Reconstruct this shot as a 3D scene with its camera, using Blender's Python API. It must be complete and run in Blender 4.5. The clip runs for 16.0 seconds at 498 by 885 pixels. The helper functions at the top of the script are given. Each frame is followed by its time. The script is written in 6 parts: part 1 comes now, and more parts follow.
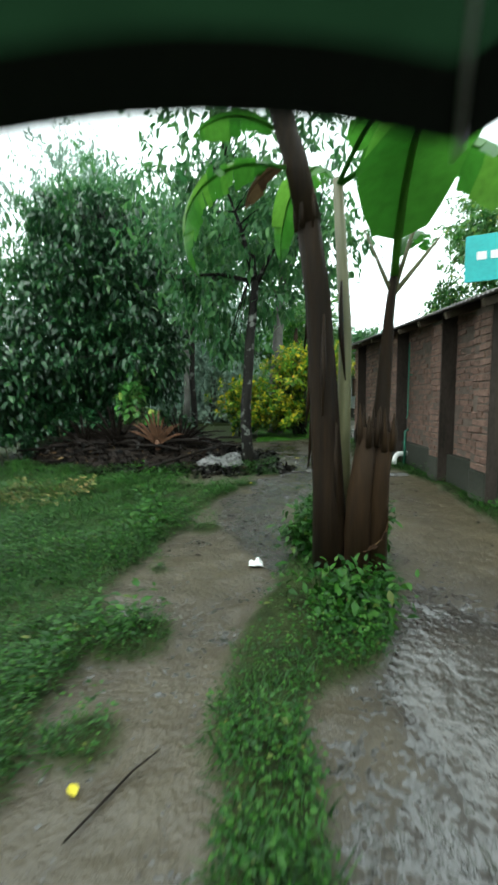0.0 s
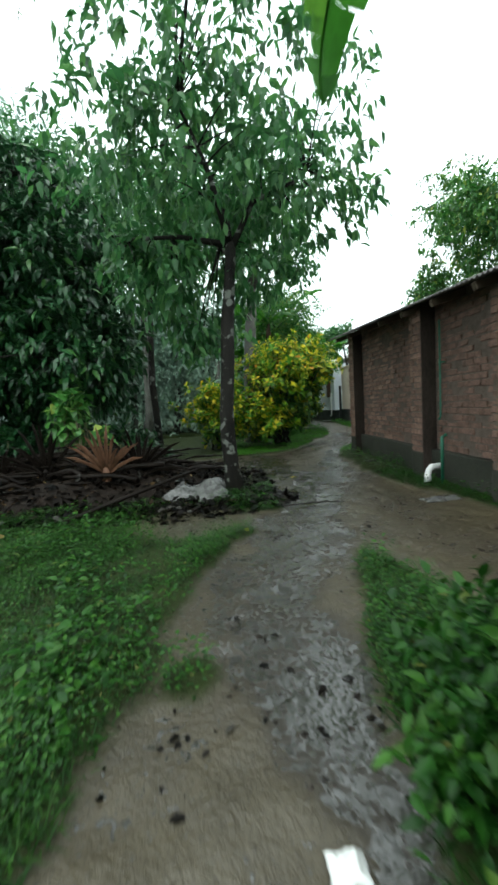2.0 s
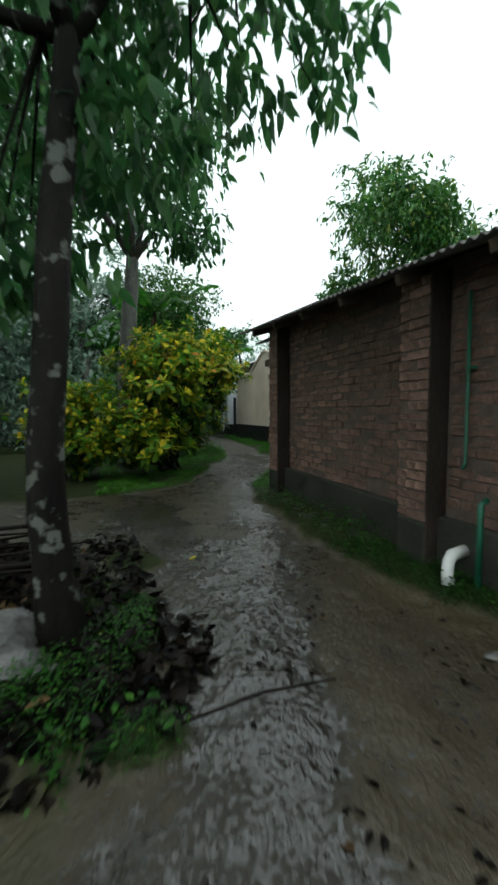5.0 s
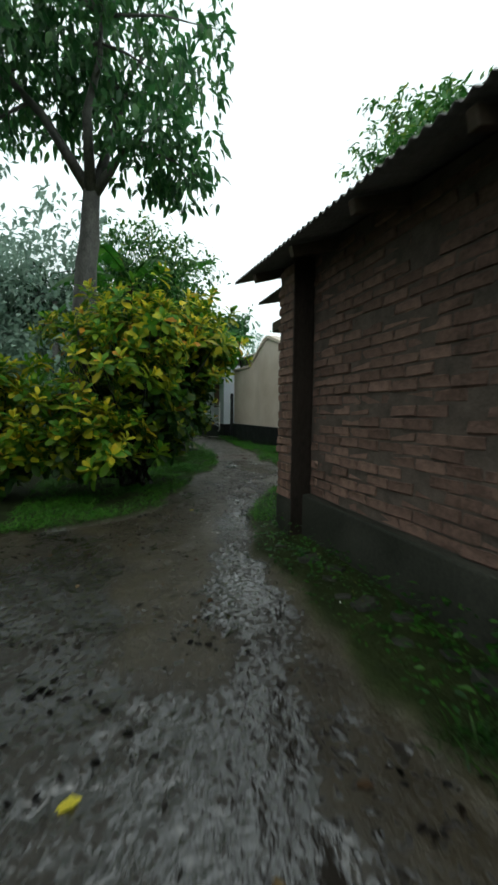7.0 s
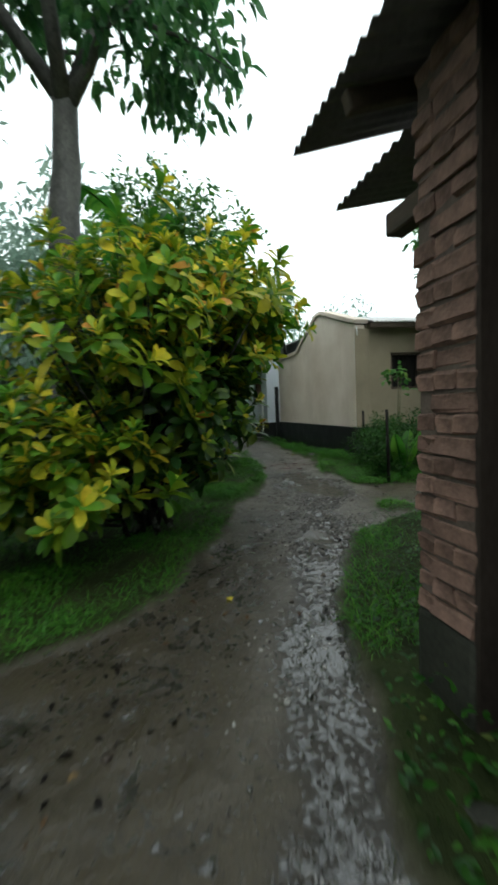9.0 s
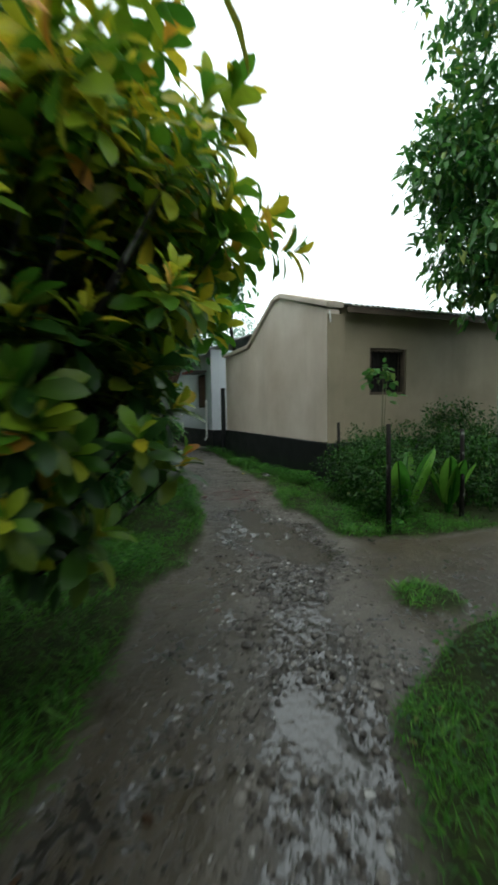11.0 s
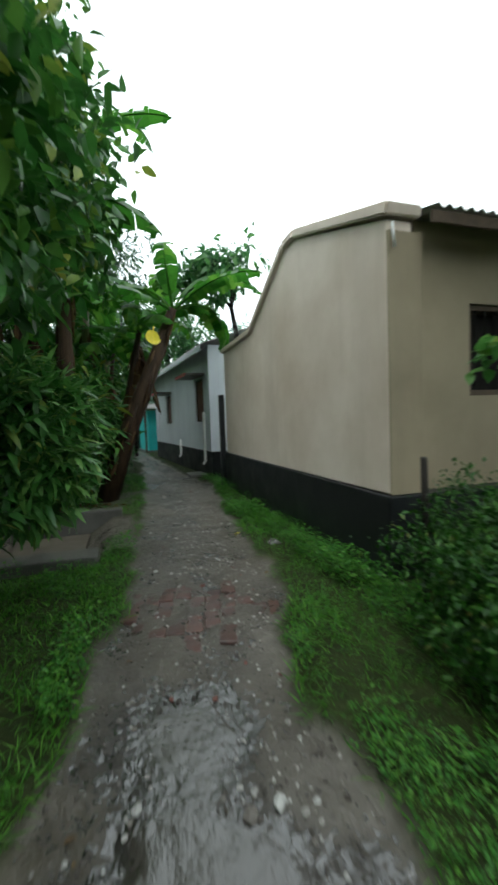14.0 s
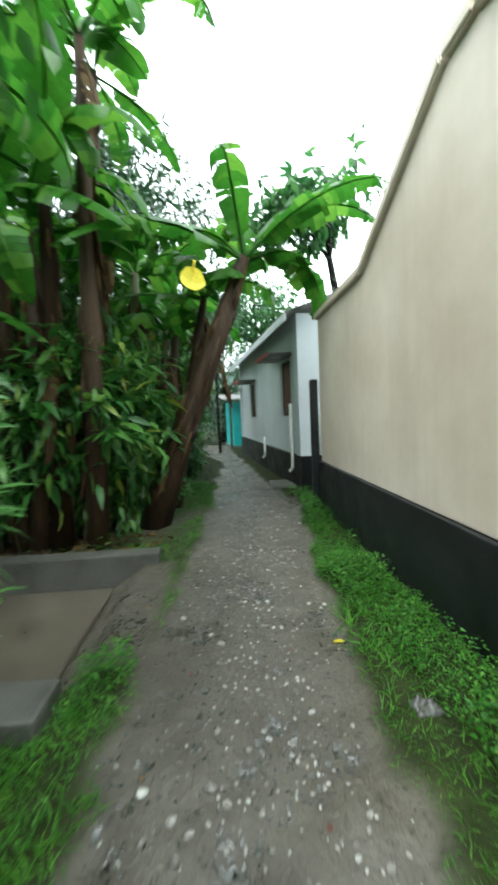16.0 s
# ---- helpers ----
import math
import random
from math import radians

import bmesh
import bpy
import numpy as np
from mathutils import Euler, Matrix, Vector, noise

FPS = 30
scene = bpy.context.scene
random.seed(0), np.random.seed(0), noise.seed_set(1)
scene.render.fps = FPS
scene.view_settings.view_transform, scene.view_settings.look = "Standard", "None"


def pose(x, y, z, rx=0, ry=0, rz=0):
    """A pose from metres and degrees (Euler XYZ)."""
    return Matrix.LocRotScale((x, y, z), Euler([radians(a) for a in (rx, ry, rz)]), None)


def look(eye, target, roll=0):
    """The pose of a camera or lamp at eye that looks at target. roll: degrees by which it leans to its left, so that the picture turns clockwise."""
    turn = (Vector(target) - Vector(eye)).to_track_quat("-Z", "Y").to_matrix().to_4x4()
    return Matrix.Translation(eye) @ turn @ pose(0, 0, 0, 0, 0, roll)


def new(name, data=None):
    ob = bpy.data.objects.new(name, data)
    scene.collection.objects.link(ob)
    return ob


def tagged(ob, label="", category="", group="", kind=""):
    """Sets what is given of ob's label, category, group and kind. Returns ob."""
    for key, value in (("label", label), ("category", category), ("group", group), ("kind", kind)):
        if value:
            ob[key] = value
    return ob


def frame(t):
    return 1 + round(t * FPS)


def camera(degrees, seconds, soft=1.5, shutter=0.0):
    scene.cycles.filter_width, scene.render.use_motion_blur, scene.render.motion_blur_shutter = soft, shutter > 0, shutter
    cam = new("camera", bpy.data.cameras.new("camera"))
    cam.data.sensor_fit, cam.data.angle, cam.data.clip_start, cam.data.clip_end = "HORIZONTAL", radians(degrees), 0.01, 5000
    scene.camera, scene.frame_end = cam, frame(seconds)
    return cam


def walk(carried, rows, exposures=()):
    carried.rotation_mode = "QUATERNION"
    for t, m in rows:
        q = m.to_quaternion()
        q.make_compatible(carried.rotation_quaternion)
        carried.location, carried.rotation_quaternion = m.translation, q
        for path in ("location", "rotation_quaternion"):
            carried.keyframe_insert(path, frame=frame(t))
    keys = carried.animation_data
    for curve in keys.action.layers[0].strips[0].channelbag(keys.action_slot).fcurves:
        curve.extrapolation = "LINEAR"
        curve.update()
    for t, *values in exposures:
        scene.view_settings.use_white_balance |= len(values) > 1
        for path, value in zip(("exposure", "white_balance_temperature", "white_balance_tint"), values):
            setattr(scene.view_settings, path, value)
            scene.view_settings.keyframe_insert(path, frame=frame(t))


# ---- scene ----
cam = camera(63.5, 16.0, soft=2.9, shutter=0.6)
PATH = [
    (0, (0.259, 0.275, 1.267), (0.179, 2.263, 1.06), -0.7),
    (0.5, (0.217, 0.792, 1.25), (0.165, 2.772, 0.974), 3.8),
    (1, (0.168, 1.309, 1.278), (-0.038, 3.288, 1.079), -0.2),
    (1.5, (0.093, 1.815, 1.296), (-0.214, 3.785, 1.146), -0.5),
    (2, (-0.06, 2.324, 1.27), (0.025, 4.313, 1.086), -3.5),
    (2.5, (-0.163, 2.818, 1.304), (-0.187, 4.813, 1.17), -4.5),
    (3, (-0.192, 3.369, 1.33), (-0.116, 5.363, 1.19), -1.7),
    (3.5, (-0.124, 3.879, 1.354), (0.316, 5.823, 1.198), -2.1),
    (4, (0.007, 4.383, 1.387), (0.389, 6.342, 1.257), -1.5),
    (4.5, (0.101, 4.905, 1.396), (0.735, 6.795, 1.237), -1.0),
    (7, (1.104, 7.854, 1.27), (1.76, 9.737, 1.116), 0.6),
    (7.5, (1.259, 8.415, 1.32), (1.592, 10.377, 1.127), 1.6),
    (8, (1.398, 9.039, 1.377), (1.849, 10.971, 1.122), 0.4),
    (8.5, (1.55, 9.611, 1.36), (1.862, 11.581, 1.203), -1.0),
    (9, (1.655, 10.207, 1.344), (2.106, 12.147, 1.168), -2.7),
    (9.5, (1.805, 10.776, 1.352), (2.313, 12.706, 1.209), -3.1),
    (10, (1.922, 11.364, 1.373), (2.436, 13.291, 1.224), -1.7),
    (12.5, (3.299, 14.046, 1.41), (4.274, 15.782, 1.216), -2.0),
    (13, (3.532, 14.516, 1.445), (4.235, 16.38, 1.272), -1.1),
    (13.5, (3.758, 15.116, 1.444), (4.482, 16.976, 1.314), 0.7),
    (14, (3.983, 15.629, 1.448), (4.569, 17.538, 1.337), -2.1),
    (14.5, (4.214, 16.229, 1.454), (4.581, 18.192, 1.337), -0.2),
    (15, (4.389, 16.813, 1.506), (4.673, 18.785, 1.333), -1.2),
    (15.5, (4.553, 17.459, 1.52), (4.532, 19.456, 1.417), -1.2),
    (16, (4.609, 18.056, 1.533), (4.733, 20.047, 1.391), -2.5),
]
walk(cam, [(t, look(eye, target, roll)) for t, eye, target, roll in PATH], exposures=[(0, 0.6, 6500, -1), (1.5, 0.3, 6500, 0), (2.5, 0.3, 6500, 0), (4.5, -0.4, 6500, 1), (7, -0.5, 6500, 2), (8, -0.15, 6500, 4), (8.5, -0.35, 6500, 3), (9, -0.1, 6500, 3), (10, -0.1, 6500, 4), (12.5, 0.05, 6500, 3), (13.5, 0.05, 6500, 3), (14, 0.25, 6500, 4), (14.5, 1.05, 6500, 3), (15.5, 1.3, 6500, 1), (16, 1.35, 6500, 1)])

# ---- light ----
SUN_EL, SUN_AZ = 58.0, 200.0
world = bpy.data.worlds.new("overcast_world")
scene.world = world
world.use_nodes = True
wn, wl = world.node_tree.nodes, world.node_tree.links
sky = wn.new("ShaderNodeTexSky")
sky.sky_type, sky.sun_disc = "NISHITA", False
sky.sun_elevation, sky.sun_rotation = radians(SUN_EL), radians(SUN_AZ)
sky.air_density, sky.dust_density, sky.ozone_density = 1.0, 5.0, 1.0
pale = wn.new("ShaderNodeHueSaturation")
pale.inputs["Saturation"].default_value = 0.22
cloud = wn.new("ShaderNodeMixRGB")
cloud.inputs[0].default_value = 0.7
cloud.inputs[2].default_value = (15.5, 16.8, 17.8, 1)
wl.new(sky.outputs[0], pale.inputs["Color"])
wl.new(pale.outputs[0], cloud.inputs[1])
wl.new(cloud.outputs[0], wn["Background"].inputs[0])
wn["Background"].inputs[1].default_value = 0.15

sun = new("sun", bpy.data.lights.new("sun", "SUN"))
sun.data.energy, sun.data.angle, sun.data.color = 0.6, radians(40), (1.0, 0.97, 0.92)
sun.matrix_world = look((-9, 12, 30), (0, 10, 0))


# ---- small tools ----
def part(name, data, material=None, parent=None, label="", m=None):
    """Links a bmesh or mesh as one object, under a thing or part if one is given."""
    if isinstance(data, bmesh.types.BMesh):
        me = bpy.data.meshes.new(name)
        data.to_mesh(me)
        data.free()
        data = me
    if material and not data.materials:
        data.materials.append(material)
    ob = new(name, data)
    if parent:
        ob.parent = parent
    if m is not None:
        ob.matrix_basis = m
    if label:
        ob["label"] = label
    return ob


def thing(name, label, category, group="", kind="", at=(0, 0, 0), turn=0):
    ob = new(name)
    ob.matrix_basis = pose(*at, 0, 0, turn)
    return tagged(ob, label, category, group, kind)


def box(x0, x1, y0, y1, z0, z1, bevel=0.0, segs=1):
    bm = bmesh.new()
    bmesh.ops.create_cube(bm, size=1)
    for v in bm.verts:
        v.co = ((x0 + x1) / 2 + v.co.x * (x1 - x0), (y0 + y1) / 2 + v.co.y * (y1 - y0), (z0 + z1) / 2 + v.co.z * (z1 - z0))
    if bevel:
        bmesh.ops.bevel(bm, geom=bm.edges[:], offset=bevel, segments=segs, affect="EDGES", profile=0.6)
    return bm


def raw_mesh(name, verts, faces, smooth=True, material=None):
    me = bpy.data.meshes.new(name)
    me.from_pydata([tuple(v) for v in verts], [], [tuple(f) for f in faces])
    if smooth:
        me.polygons.foreach_set("use_smooth", [True] * len(me.polygons))
    if material:
        me.materials.append(material)
    return me


def tube(points, radii, sides=8, wobble=0.0, rng=None, cap=True):
    """Verts and faces of a tapered tube along points."""
    pts = [Vector(p) for p in points]
    verts, faces = [], []
    prev = None
    for i, p in enumerate(pts):
        d = (pts[min(i + 1, len(pts) - 1)] - pts[max(i - 1, 0)]).normalized()
        a = prev if prev is not None else (Vector((1, 0, 0)) if abs(d.x) < 0.8 else Vector((0, 1, 0)))
        a = (a - d * a.dot(d)).normalized()
        b = d.cross(a)
        prev = a
        for k in range(sides):
            th = 2 * math.pi * k / sides
            r = radii[i] * (1 + (rng.uniform(-wobble, wobble) if rng else 0))
            verts.append(p + a * (r * math.cos(th)) + b * (r * math.sin(th)))
    for i in range(len(pts) - 1):
        for k in range(sides):
            k2 = (k + 1) % sides
            faces.append((i * sides + k, i * sides + k2, (i + 1) * sides + k2, (i + 1) * sides + k))
    if cap:
        faces.append(tuple(range(sides))[::-1])
        faces.append(tuple((len(pts) - 1) * sides + k for k in range(sides)))
    return verts, faces


def tube_mesh(name, points, radii, sides=8, wobble=0.0, rng=None, material=None):
    v, f = tube(points, radii, sides, wobble, rng)
    return raw_mesh(name, v, f, True, material)


def join(*pairs):
    verts, faces = [], []
    for v, f in pairs:
        n = len(verts)
        verts += list(v)
        faces += [tuple(i + n for i in g) for g in f]
    return verts, faces


def lerp_table(table, y):
    ys, xs = zip(*table)
    return np.interp(y, ys, xs)


def scatter_mesh(name, tv, tf, axes, locs, material):
    """One mesh of many copies of a small template: axes (n, 3, 3) with the columns as scaled local axes, locs (n, 3)."""
    tv = np.asarray(tv, float)
    n, k = len(locs), len(tv)
    co = np.einsum("nij,kj->nki", axes, tv) + locs[:, None, :]
    loops = np.concatenate([np.asarray(f) for f in tf])
    sizes = np.array([len(f) for f in tf])
    me = bpy.data.meshes.new(name)
    me.vertices.add(n * k)
    me.vertices.foreach_set("co", co.reshape(-1).astype(np.float32))
    allv = (loops[None, :] + (np.arange(n) * k)[:, None]).reshape(-1)
    me.loops.add(len(allv))
    me.loops.foreach_set("vertex_index", allv.astype(np.int32))
    starts = np.concatenate([[0], np.cumsum(np.tile(sizes, n))[:-1]])
    me.polygons.add(len(starts))
    me.polygons.foreach_set("loop_start", starts.astype(np.int32))
    me.polygons.foreach_set("use_smooth", np.ones(len(starts), bool))
    me.update(calc_edges=True)
    me.validate()
    me.materials.append(material)
    return me


def frames_from(dirs, ups, rng, spin=0.6):
    """Rotation matrices whose y axis runs along dirs and whose z axis is close to ups."""
    d = dirs / np.linalg.norm(dirs, axis=1, keepdims=True)
    u = ups + rng.normal(0, spin, ups.shape)
    x = np.cross(d, u)
    x /= np.maximum(np.linalg.norm(x, axis=1, keepdims=True), 1e-6)
    z = np.cross(x, d)
    return np.stack([x, d, z], axis=2)


# leaf templates: y along the leaf, 1 long
def leaf_template(width, fold=0.25, bend=0.25, stations=(0.0, 0.3, 0.65, 1.0), prof=None):
    v, f = [], []
    prof = prof or {0.0: 0.12, 0.3: 1.0, 0.65: 0.78, 1.0: 0.0}
    for s in stations:
        w = 0.5 * width * prof[s]
        drop = -bend * s * s
        if w == 0:
            v.append((0, s, drop))
        else:
            v += [(-w, s, drop + w * fold), (0, s, drop), (w, s, drop + w * fold)]
    for i in range(len(stations) - 1):
        a = 3 * i
        if i == len(stations) - 2 and prof[stations[-1]] == 0:
            f += [(a, a + 1, a + 3), (a + 1, a + 2, a + 3)]
        else:
            f += [(a, a + 1, a + 4, a + 3), (a + 1, a + 2, a + 5, a + 4)]
    return np.array(v), f


LEAF_NARROW = leaf_template(0.26, 0.35, 0.35)
LEAF_MID = leaf_template(0.40, 0.3, 0.35)
LEAF_OVAL = leaf_template(0.5, 0.3, 0.25)
LEAF_BROAD = leaf_template(0.75, 0.22, 0.3)
LEAF_CROTON = leaf_template(0.47, 0.3, 0.36, (0.0, 0.3, 0.68, 0.9, 1.0), {0.0: 0.1, 0.3: 0.62, 0.68: 1.0, 0.9: 0.62, 1.0: 0.0})
LEAF_SMALL = (np.array([(-0.3, 0.45, 0.08), (0, 0, 0), (0.3, 0.45, 0.08), (0, 1, -0.15)]), [(0, 1, 3), (1, 2, 3)])
LEAF_FAR = (np.array([(-0.2, 0.45, 0.03), (0, 0, 0), (0.2, 0.45, 0.03), (0, 1, -0.2)]), [(0, 1, 2, 3)])
BLADE = (np.array([(-0.035, 0, 0), (0.035, 0, 0), (-0.028, 0.5, -0.06), (0.028, 0.5, -0.06), (0, 1, -0.35)]), [(0, 1, 3, 2), (2, 3, 4)])


# ---- materials ----
def nodes_of(name):
    mt = bpy.data.materials.new(name)
    mt.use_nodes = True
    return mt, mt.node_tree.nodes, mt.node_tree.links, mt.node_tree.nodes["Principled BSDF"]


def ramp(n, stops):
    r = n.new("ShaderNodeValToRGB")
    e = r.color_ramp.elements
    while len(e) < len(stops):
        e.new(0.5)
    for i, (p, c) in enumerate(stops):
        e[i].position, e[i].color = p, (*c, 1)
    return r


def noise_node(n, l, scale, detail=4, rough=0.55, coord="Object", stretch=None):
    tc = n.new("ShaderNodeTexCoord")
    t = n.new("ShaderNodeTexNoise")
    t.inputs["Scale"].default_value, t.inputs["Detail"].default_value, t.inputs["Roughness"].default_value = scale, detail, rough
    if stretch:
        mp = n.new("ShaderNodeMapping")
        mp.inputs["Scale"].default_value = stretch
        l.new(tc.outputs[coord], mp.inputs[0])
        l.new(mp.outputs[0], t.inputs[0])
    else:
        l.new(tc.outputs[coord], t.inputs[0])
    return t


def surface(name, dark, light, scale=3.0, fine=40.0, rough=(0.5, 0.8), bump=0.3, dist=0.01, metal=0.0, stretch=None, vary=0.0, spec=0.5):
    """A surface with two scales of mottling, a rough-smooth variation and a fine relief."""
    mt, n, l, p = nodes_of(name)
    a = noise_node(n, l, scale, 5, 0.6, stretch=stretch)
    b = noise_node(n, l, fine, 4, 0.6, stretch=stretch)
    mx = n.new("ShaderNodeMath")
    mx.operation = "MULTIPLY_ADD"
    mx.inputs[1].default_value = 0.35
    l.new(b.outputs[0], mx.inputs[0])
    sc = n.new("ShaderNodeMath")
    sc.operation = "MULTIPLY"
    sc.inputs[1].default_value = 0.65
    l.new(a.outputs[0], sc.inputs[0])
    l.new(sc.outputs[0], mx.inputs[2])
    r = ramp(n, [(0.32, dark), (0.68, light)])
    l.new(mx.outputs[0], r.inputs[0])
    out = r.outputs[0]
    if vary:
        oi = n.new("ShaderNodeObjectInfo")
        hs = n.new("ShaderNodeHueSaturation")
        mr = n.new("ShaderNodeMapRange")
        mr.inputs[3].default_value, mr.inputs[4].default_value = 1 - vary, 1 + vary
        l.new(oi.outputs["Random"], mr.inputs[0])
        l.new(mr.outputs[0], hs.inputs["Value"])
        l.new(out, hs.inputs["Color"])
        out = hs.outputs[0]
    l.new(out, p.inputs["Base Color"])
    rr = n.new("ShaderNodeMapRange")
    rr.inputs[1].default_value, rr.inputs[2].default_value = 0.3, 0.7
    rr.inputs[3].default_value, rr.inputs[4].default_value = rough
    l.new(a.outputs[0], rr.inputs[0])
    l.new(rr.outputs[0], p.inputs["Roughness"])
    p.inputs["Metallic"].default_value = metal
    p.inputs["Specular IOR Level"].default_value = spec
    bp = n.new("ShaderNodeBump")
    bp.inputs["Strength"].default_value, bp.inputs["Distance"].default_value = bump, dist
    l.new(mx.outputs[0], bp.inputs["Height"])
    l.new(bp.outputs[0], p.inputs["Normal"])
    return mt


def leaf_material(name, stops, rough=0.35, thin=0.3, spec=0.24):
    """Leaves coloured one by one, wet, and letting some light through."""
    mt, n, l, p = nodes_of(name)
    g = n.new("ShaderNodeNewGeometry")
    r = ramp(n, stops)
    l.new(g.outputs["Random Per Island"], r.inputs[0])
    t = noise_node(n, l, 14, 3)
    hs = n.new("ShaderNodeHueSaturation")
    mr = n.new("ShaderNodeMapRange")
    mr.inputs[3].default_value, mr.inputs[4].default_value = 0.6, 1.4
    l.new(t.outputs[0], mr.inputs[0])
    l.new(mr.outputs[0], hs.inputs["Value"])
    l.new(r.outputs[0], hs.inputs["Color"])
    l.new(hs.outputs[0], p.inputs["Base Color"])
    p.inputs["Roughness"].default_value = rough
    p.inputs["Specular IOR Level"].default_value = spec
    tr = n.new("ShaderNodeBsdfTranslucent")
    l.new(hs.outputs[0], tr.inputs[0])
    ms = n.new("ShaderNodeMixShader")
    ms.inputs[0].default_value = thin
    l.new(p.outputs[0], ms.inputs[1])
    l.new(tr.outputs[0], ms.inputs[2])
    l.new(ms.outputs[0], n["Material Output"].inputs[0])
    return mt


def bark(name, dark, light, lichen):
    """Rough wet bark with pale patches of lichen."""
    mt, n, l, p = nodes_of(name)
    g = noise_node(n, l, 5, 5, 0.65, stretch=(1, 1, 0.3))
    f = noise_node(n, l, 45, 4, 0.65, stretch=(1, 1, 0.3))
    s = noise_node(n, l, 7.5, 3, 0.5)
    r = ramp(n, [(0.3, dark), (0.7, light)])
    l.new(g.outputs[0], r.inputs[0])
    k = ramp(n, [(0.575, (0, 0, 0)), (0.64, (0.8, 0.8, 0.8))])
    l.new(s.outputs[0], k.inputs[0])
    m = n.new("ShaderNodeMixRGB")
    l.new(k.outputs[0], m.inputs[0])
    l.new(r.outputs[0], m.inputs[1])
    m.inputs[2].default_value = (*lichen, 1)
    l.new(m.outputs[0], p.inputs["Base Color"])
    p.inputs["Roughness"].default_value = 0.75
    p.inputs["Specular IOR Level"].default_value = 0.15
    bp = n.new("ShaderNodeBump")
    bp.inputs["Strength"].default_value, bp.inputs["Distance"].default_value = 0.8, 0.02
    l.new(f.outputs[0], bp.inputs["Height"])
    l.new(bp.outputs[0], p.inputs["Normal"])
    return mt


M_MANGO = leaf_material("mango_leaf", [(0.0, (0.0102, 0.0408, 0.0153)), (0.5, (0.0187, 0.0723, 0.0255)), (0.9, (0.034, 0.119, 0.034)), (1.0, (0.068, 0.17, 0.0382))], 0.3, 0.22, 0.5)
M_TREE = leaf_material("tree_leaf", [(0.0, (0.028, 0.10, 0.034)), (0.6, (0.058, 0.185, 0.056)), (1.0, (0.11, 0.26, 0.075))], 0.38, 0.5, 0.5)
M_SHRUB = leaf_material("shrub_leaf", [(0.0, (0.024, 0.10, 0.018)), (0.6, (0.05, 0.18, 0.03)), (0.92, (0.11, 0.26, 0.042)), (1.0, (0.28, 0.33, 0.05))], 0.4, 0.35, 0.5)
M_WEED = leaf_material("weed_leaf", [(0.0, (0.007, 0.036, 0.005)), (0.55, (0.019, 0.081, 0.0085)), (0.96, (0.042, 0.126, 0.0145)), (1.0, (0.1056, 0.1122, 0.0264))], 0.4, 0.3)
M_WEED_DRY = leaf_material("yellowing_weed_leaf", [(0.0, (0.115, 0.115, 0.036)), (0.5, (0.202, 0.144, 0.050)), (1.0, (0.072, 0.144, 0.036))], 0.5, 0.3)
M_GRASS = leaf_material("grass_blade", [(0.0, (0.006, 0.031, 0.004)), (0.6, (0.015, 0.064, 0.007)), (1.0, (0.036, 0.096, 0.012))], 0.45, 0.3)
M_CROTON = leaf_material("croton_leaf", [(0.0, (0.0612, 0.204, 0.0204)), (0.42, (0.13, 0.30, 0.024)), (0.58, (0.40, 0.49, 0.034)), (0.95, (0.80, 0.64, 0.045)), (1.0, (0.6936, 0.306, 0.051))], 0.4, 0.35)
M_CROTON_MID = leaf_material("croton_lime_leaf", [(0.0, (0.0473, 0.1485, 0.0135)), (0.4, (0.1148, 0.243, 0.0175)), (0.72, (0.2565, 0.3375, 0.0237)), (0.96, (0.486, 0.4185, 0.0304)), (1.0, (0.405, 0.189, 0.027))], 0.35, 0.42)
# greener low leaves, also darkened to stand for shade inside the bush
M_CROTON_LOW = leaf_material("croton_shaded_green_leaf", [(0.0, (0.0158, 0.0525, 0.0116)), (0.6, (0.0394, 0.0998, 0.0147)), (1.0, (0.1312, 0.1785, 0.0189))], 0.35, 0.3)
M_GRASS_FRESH = leaf_material("fresh_grass_blade", [(0.0, (0.0251, 0.1088, 0.01)), (0.6, (0.0586, 0.2093, 0.0184)), (1.0, (0.1172, 0.2762, 0.0335))], 0.45, 0.35)
M_WEED_FRESH = leaf_material("fresh_weed_leaf", [(0.0, (0.0225, 0.108, 0.0126)), (0.6, (0.0495, 0.189, 0.0225)), (1.0, (0.108, 0.27, 0.036))], 0.4, 0.35)
M_SHRUB_LIGHT = leaf_material("light_shrub_leaf", [(0.0, (0.04, 0.16, 0.03)), (0.6, (0.10, 0.28, 0.06)), (0.92, (0.20, 0.38, 0.10)), (1.0, (0.34, 0.42, 0.09))], 0.35, 0.35, 0.5)
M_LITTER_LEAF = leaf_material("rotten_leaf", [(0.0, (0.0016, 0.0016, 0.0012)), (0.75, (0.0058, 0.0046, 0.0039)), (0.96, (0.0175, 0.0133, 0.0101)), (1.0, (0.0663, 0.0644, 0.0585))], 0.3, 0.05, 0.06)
M_BANANA = leaf_material("banana_leaf", [(0.0, (0.0263, 0.1275, 0.0135)), (0.6, (0.0562, 0.2025, 0.0225)), (1.0, (0.1125, 0.27, 0.0338))], 0.35, 0.5)
M_BANANA_DRY = leaf_material("dry_banana_leaf", [(0.0, (0.035, 0.02, 0.012)), (0.6, (0.10, 0.06, 0.03)), (1.0, (0.20, 0.14, 0.065))], 0.6, 0.25, 0.1)
M_YELLOW_LEAF = leaf_material("yellow_leaf", [(0.0, (0.70, 0.60, 0.04)), (1.0, (0.80, 0.68, 0.08))], 0.4, 0.4)
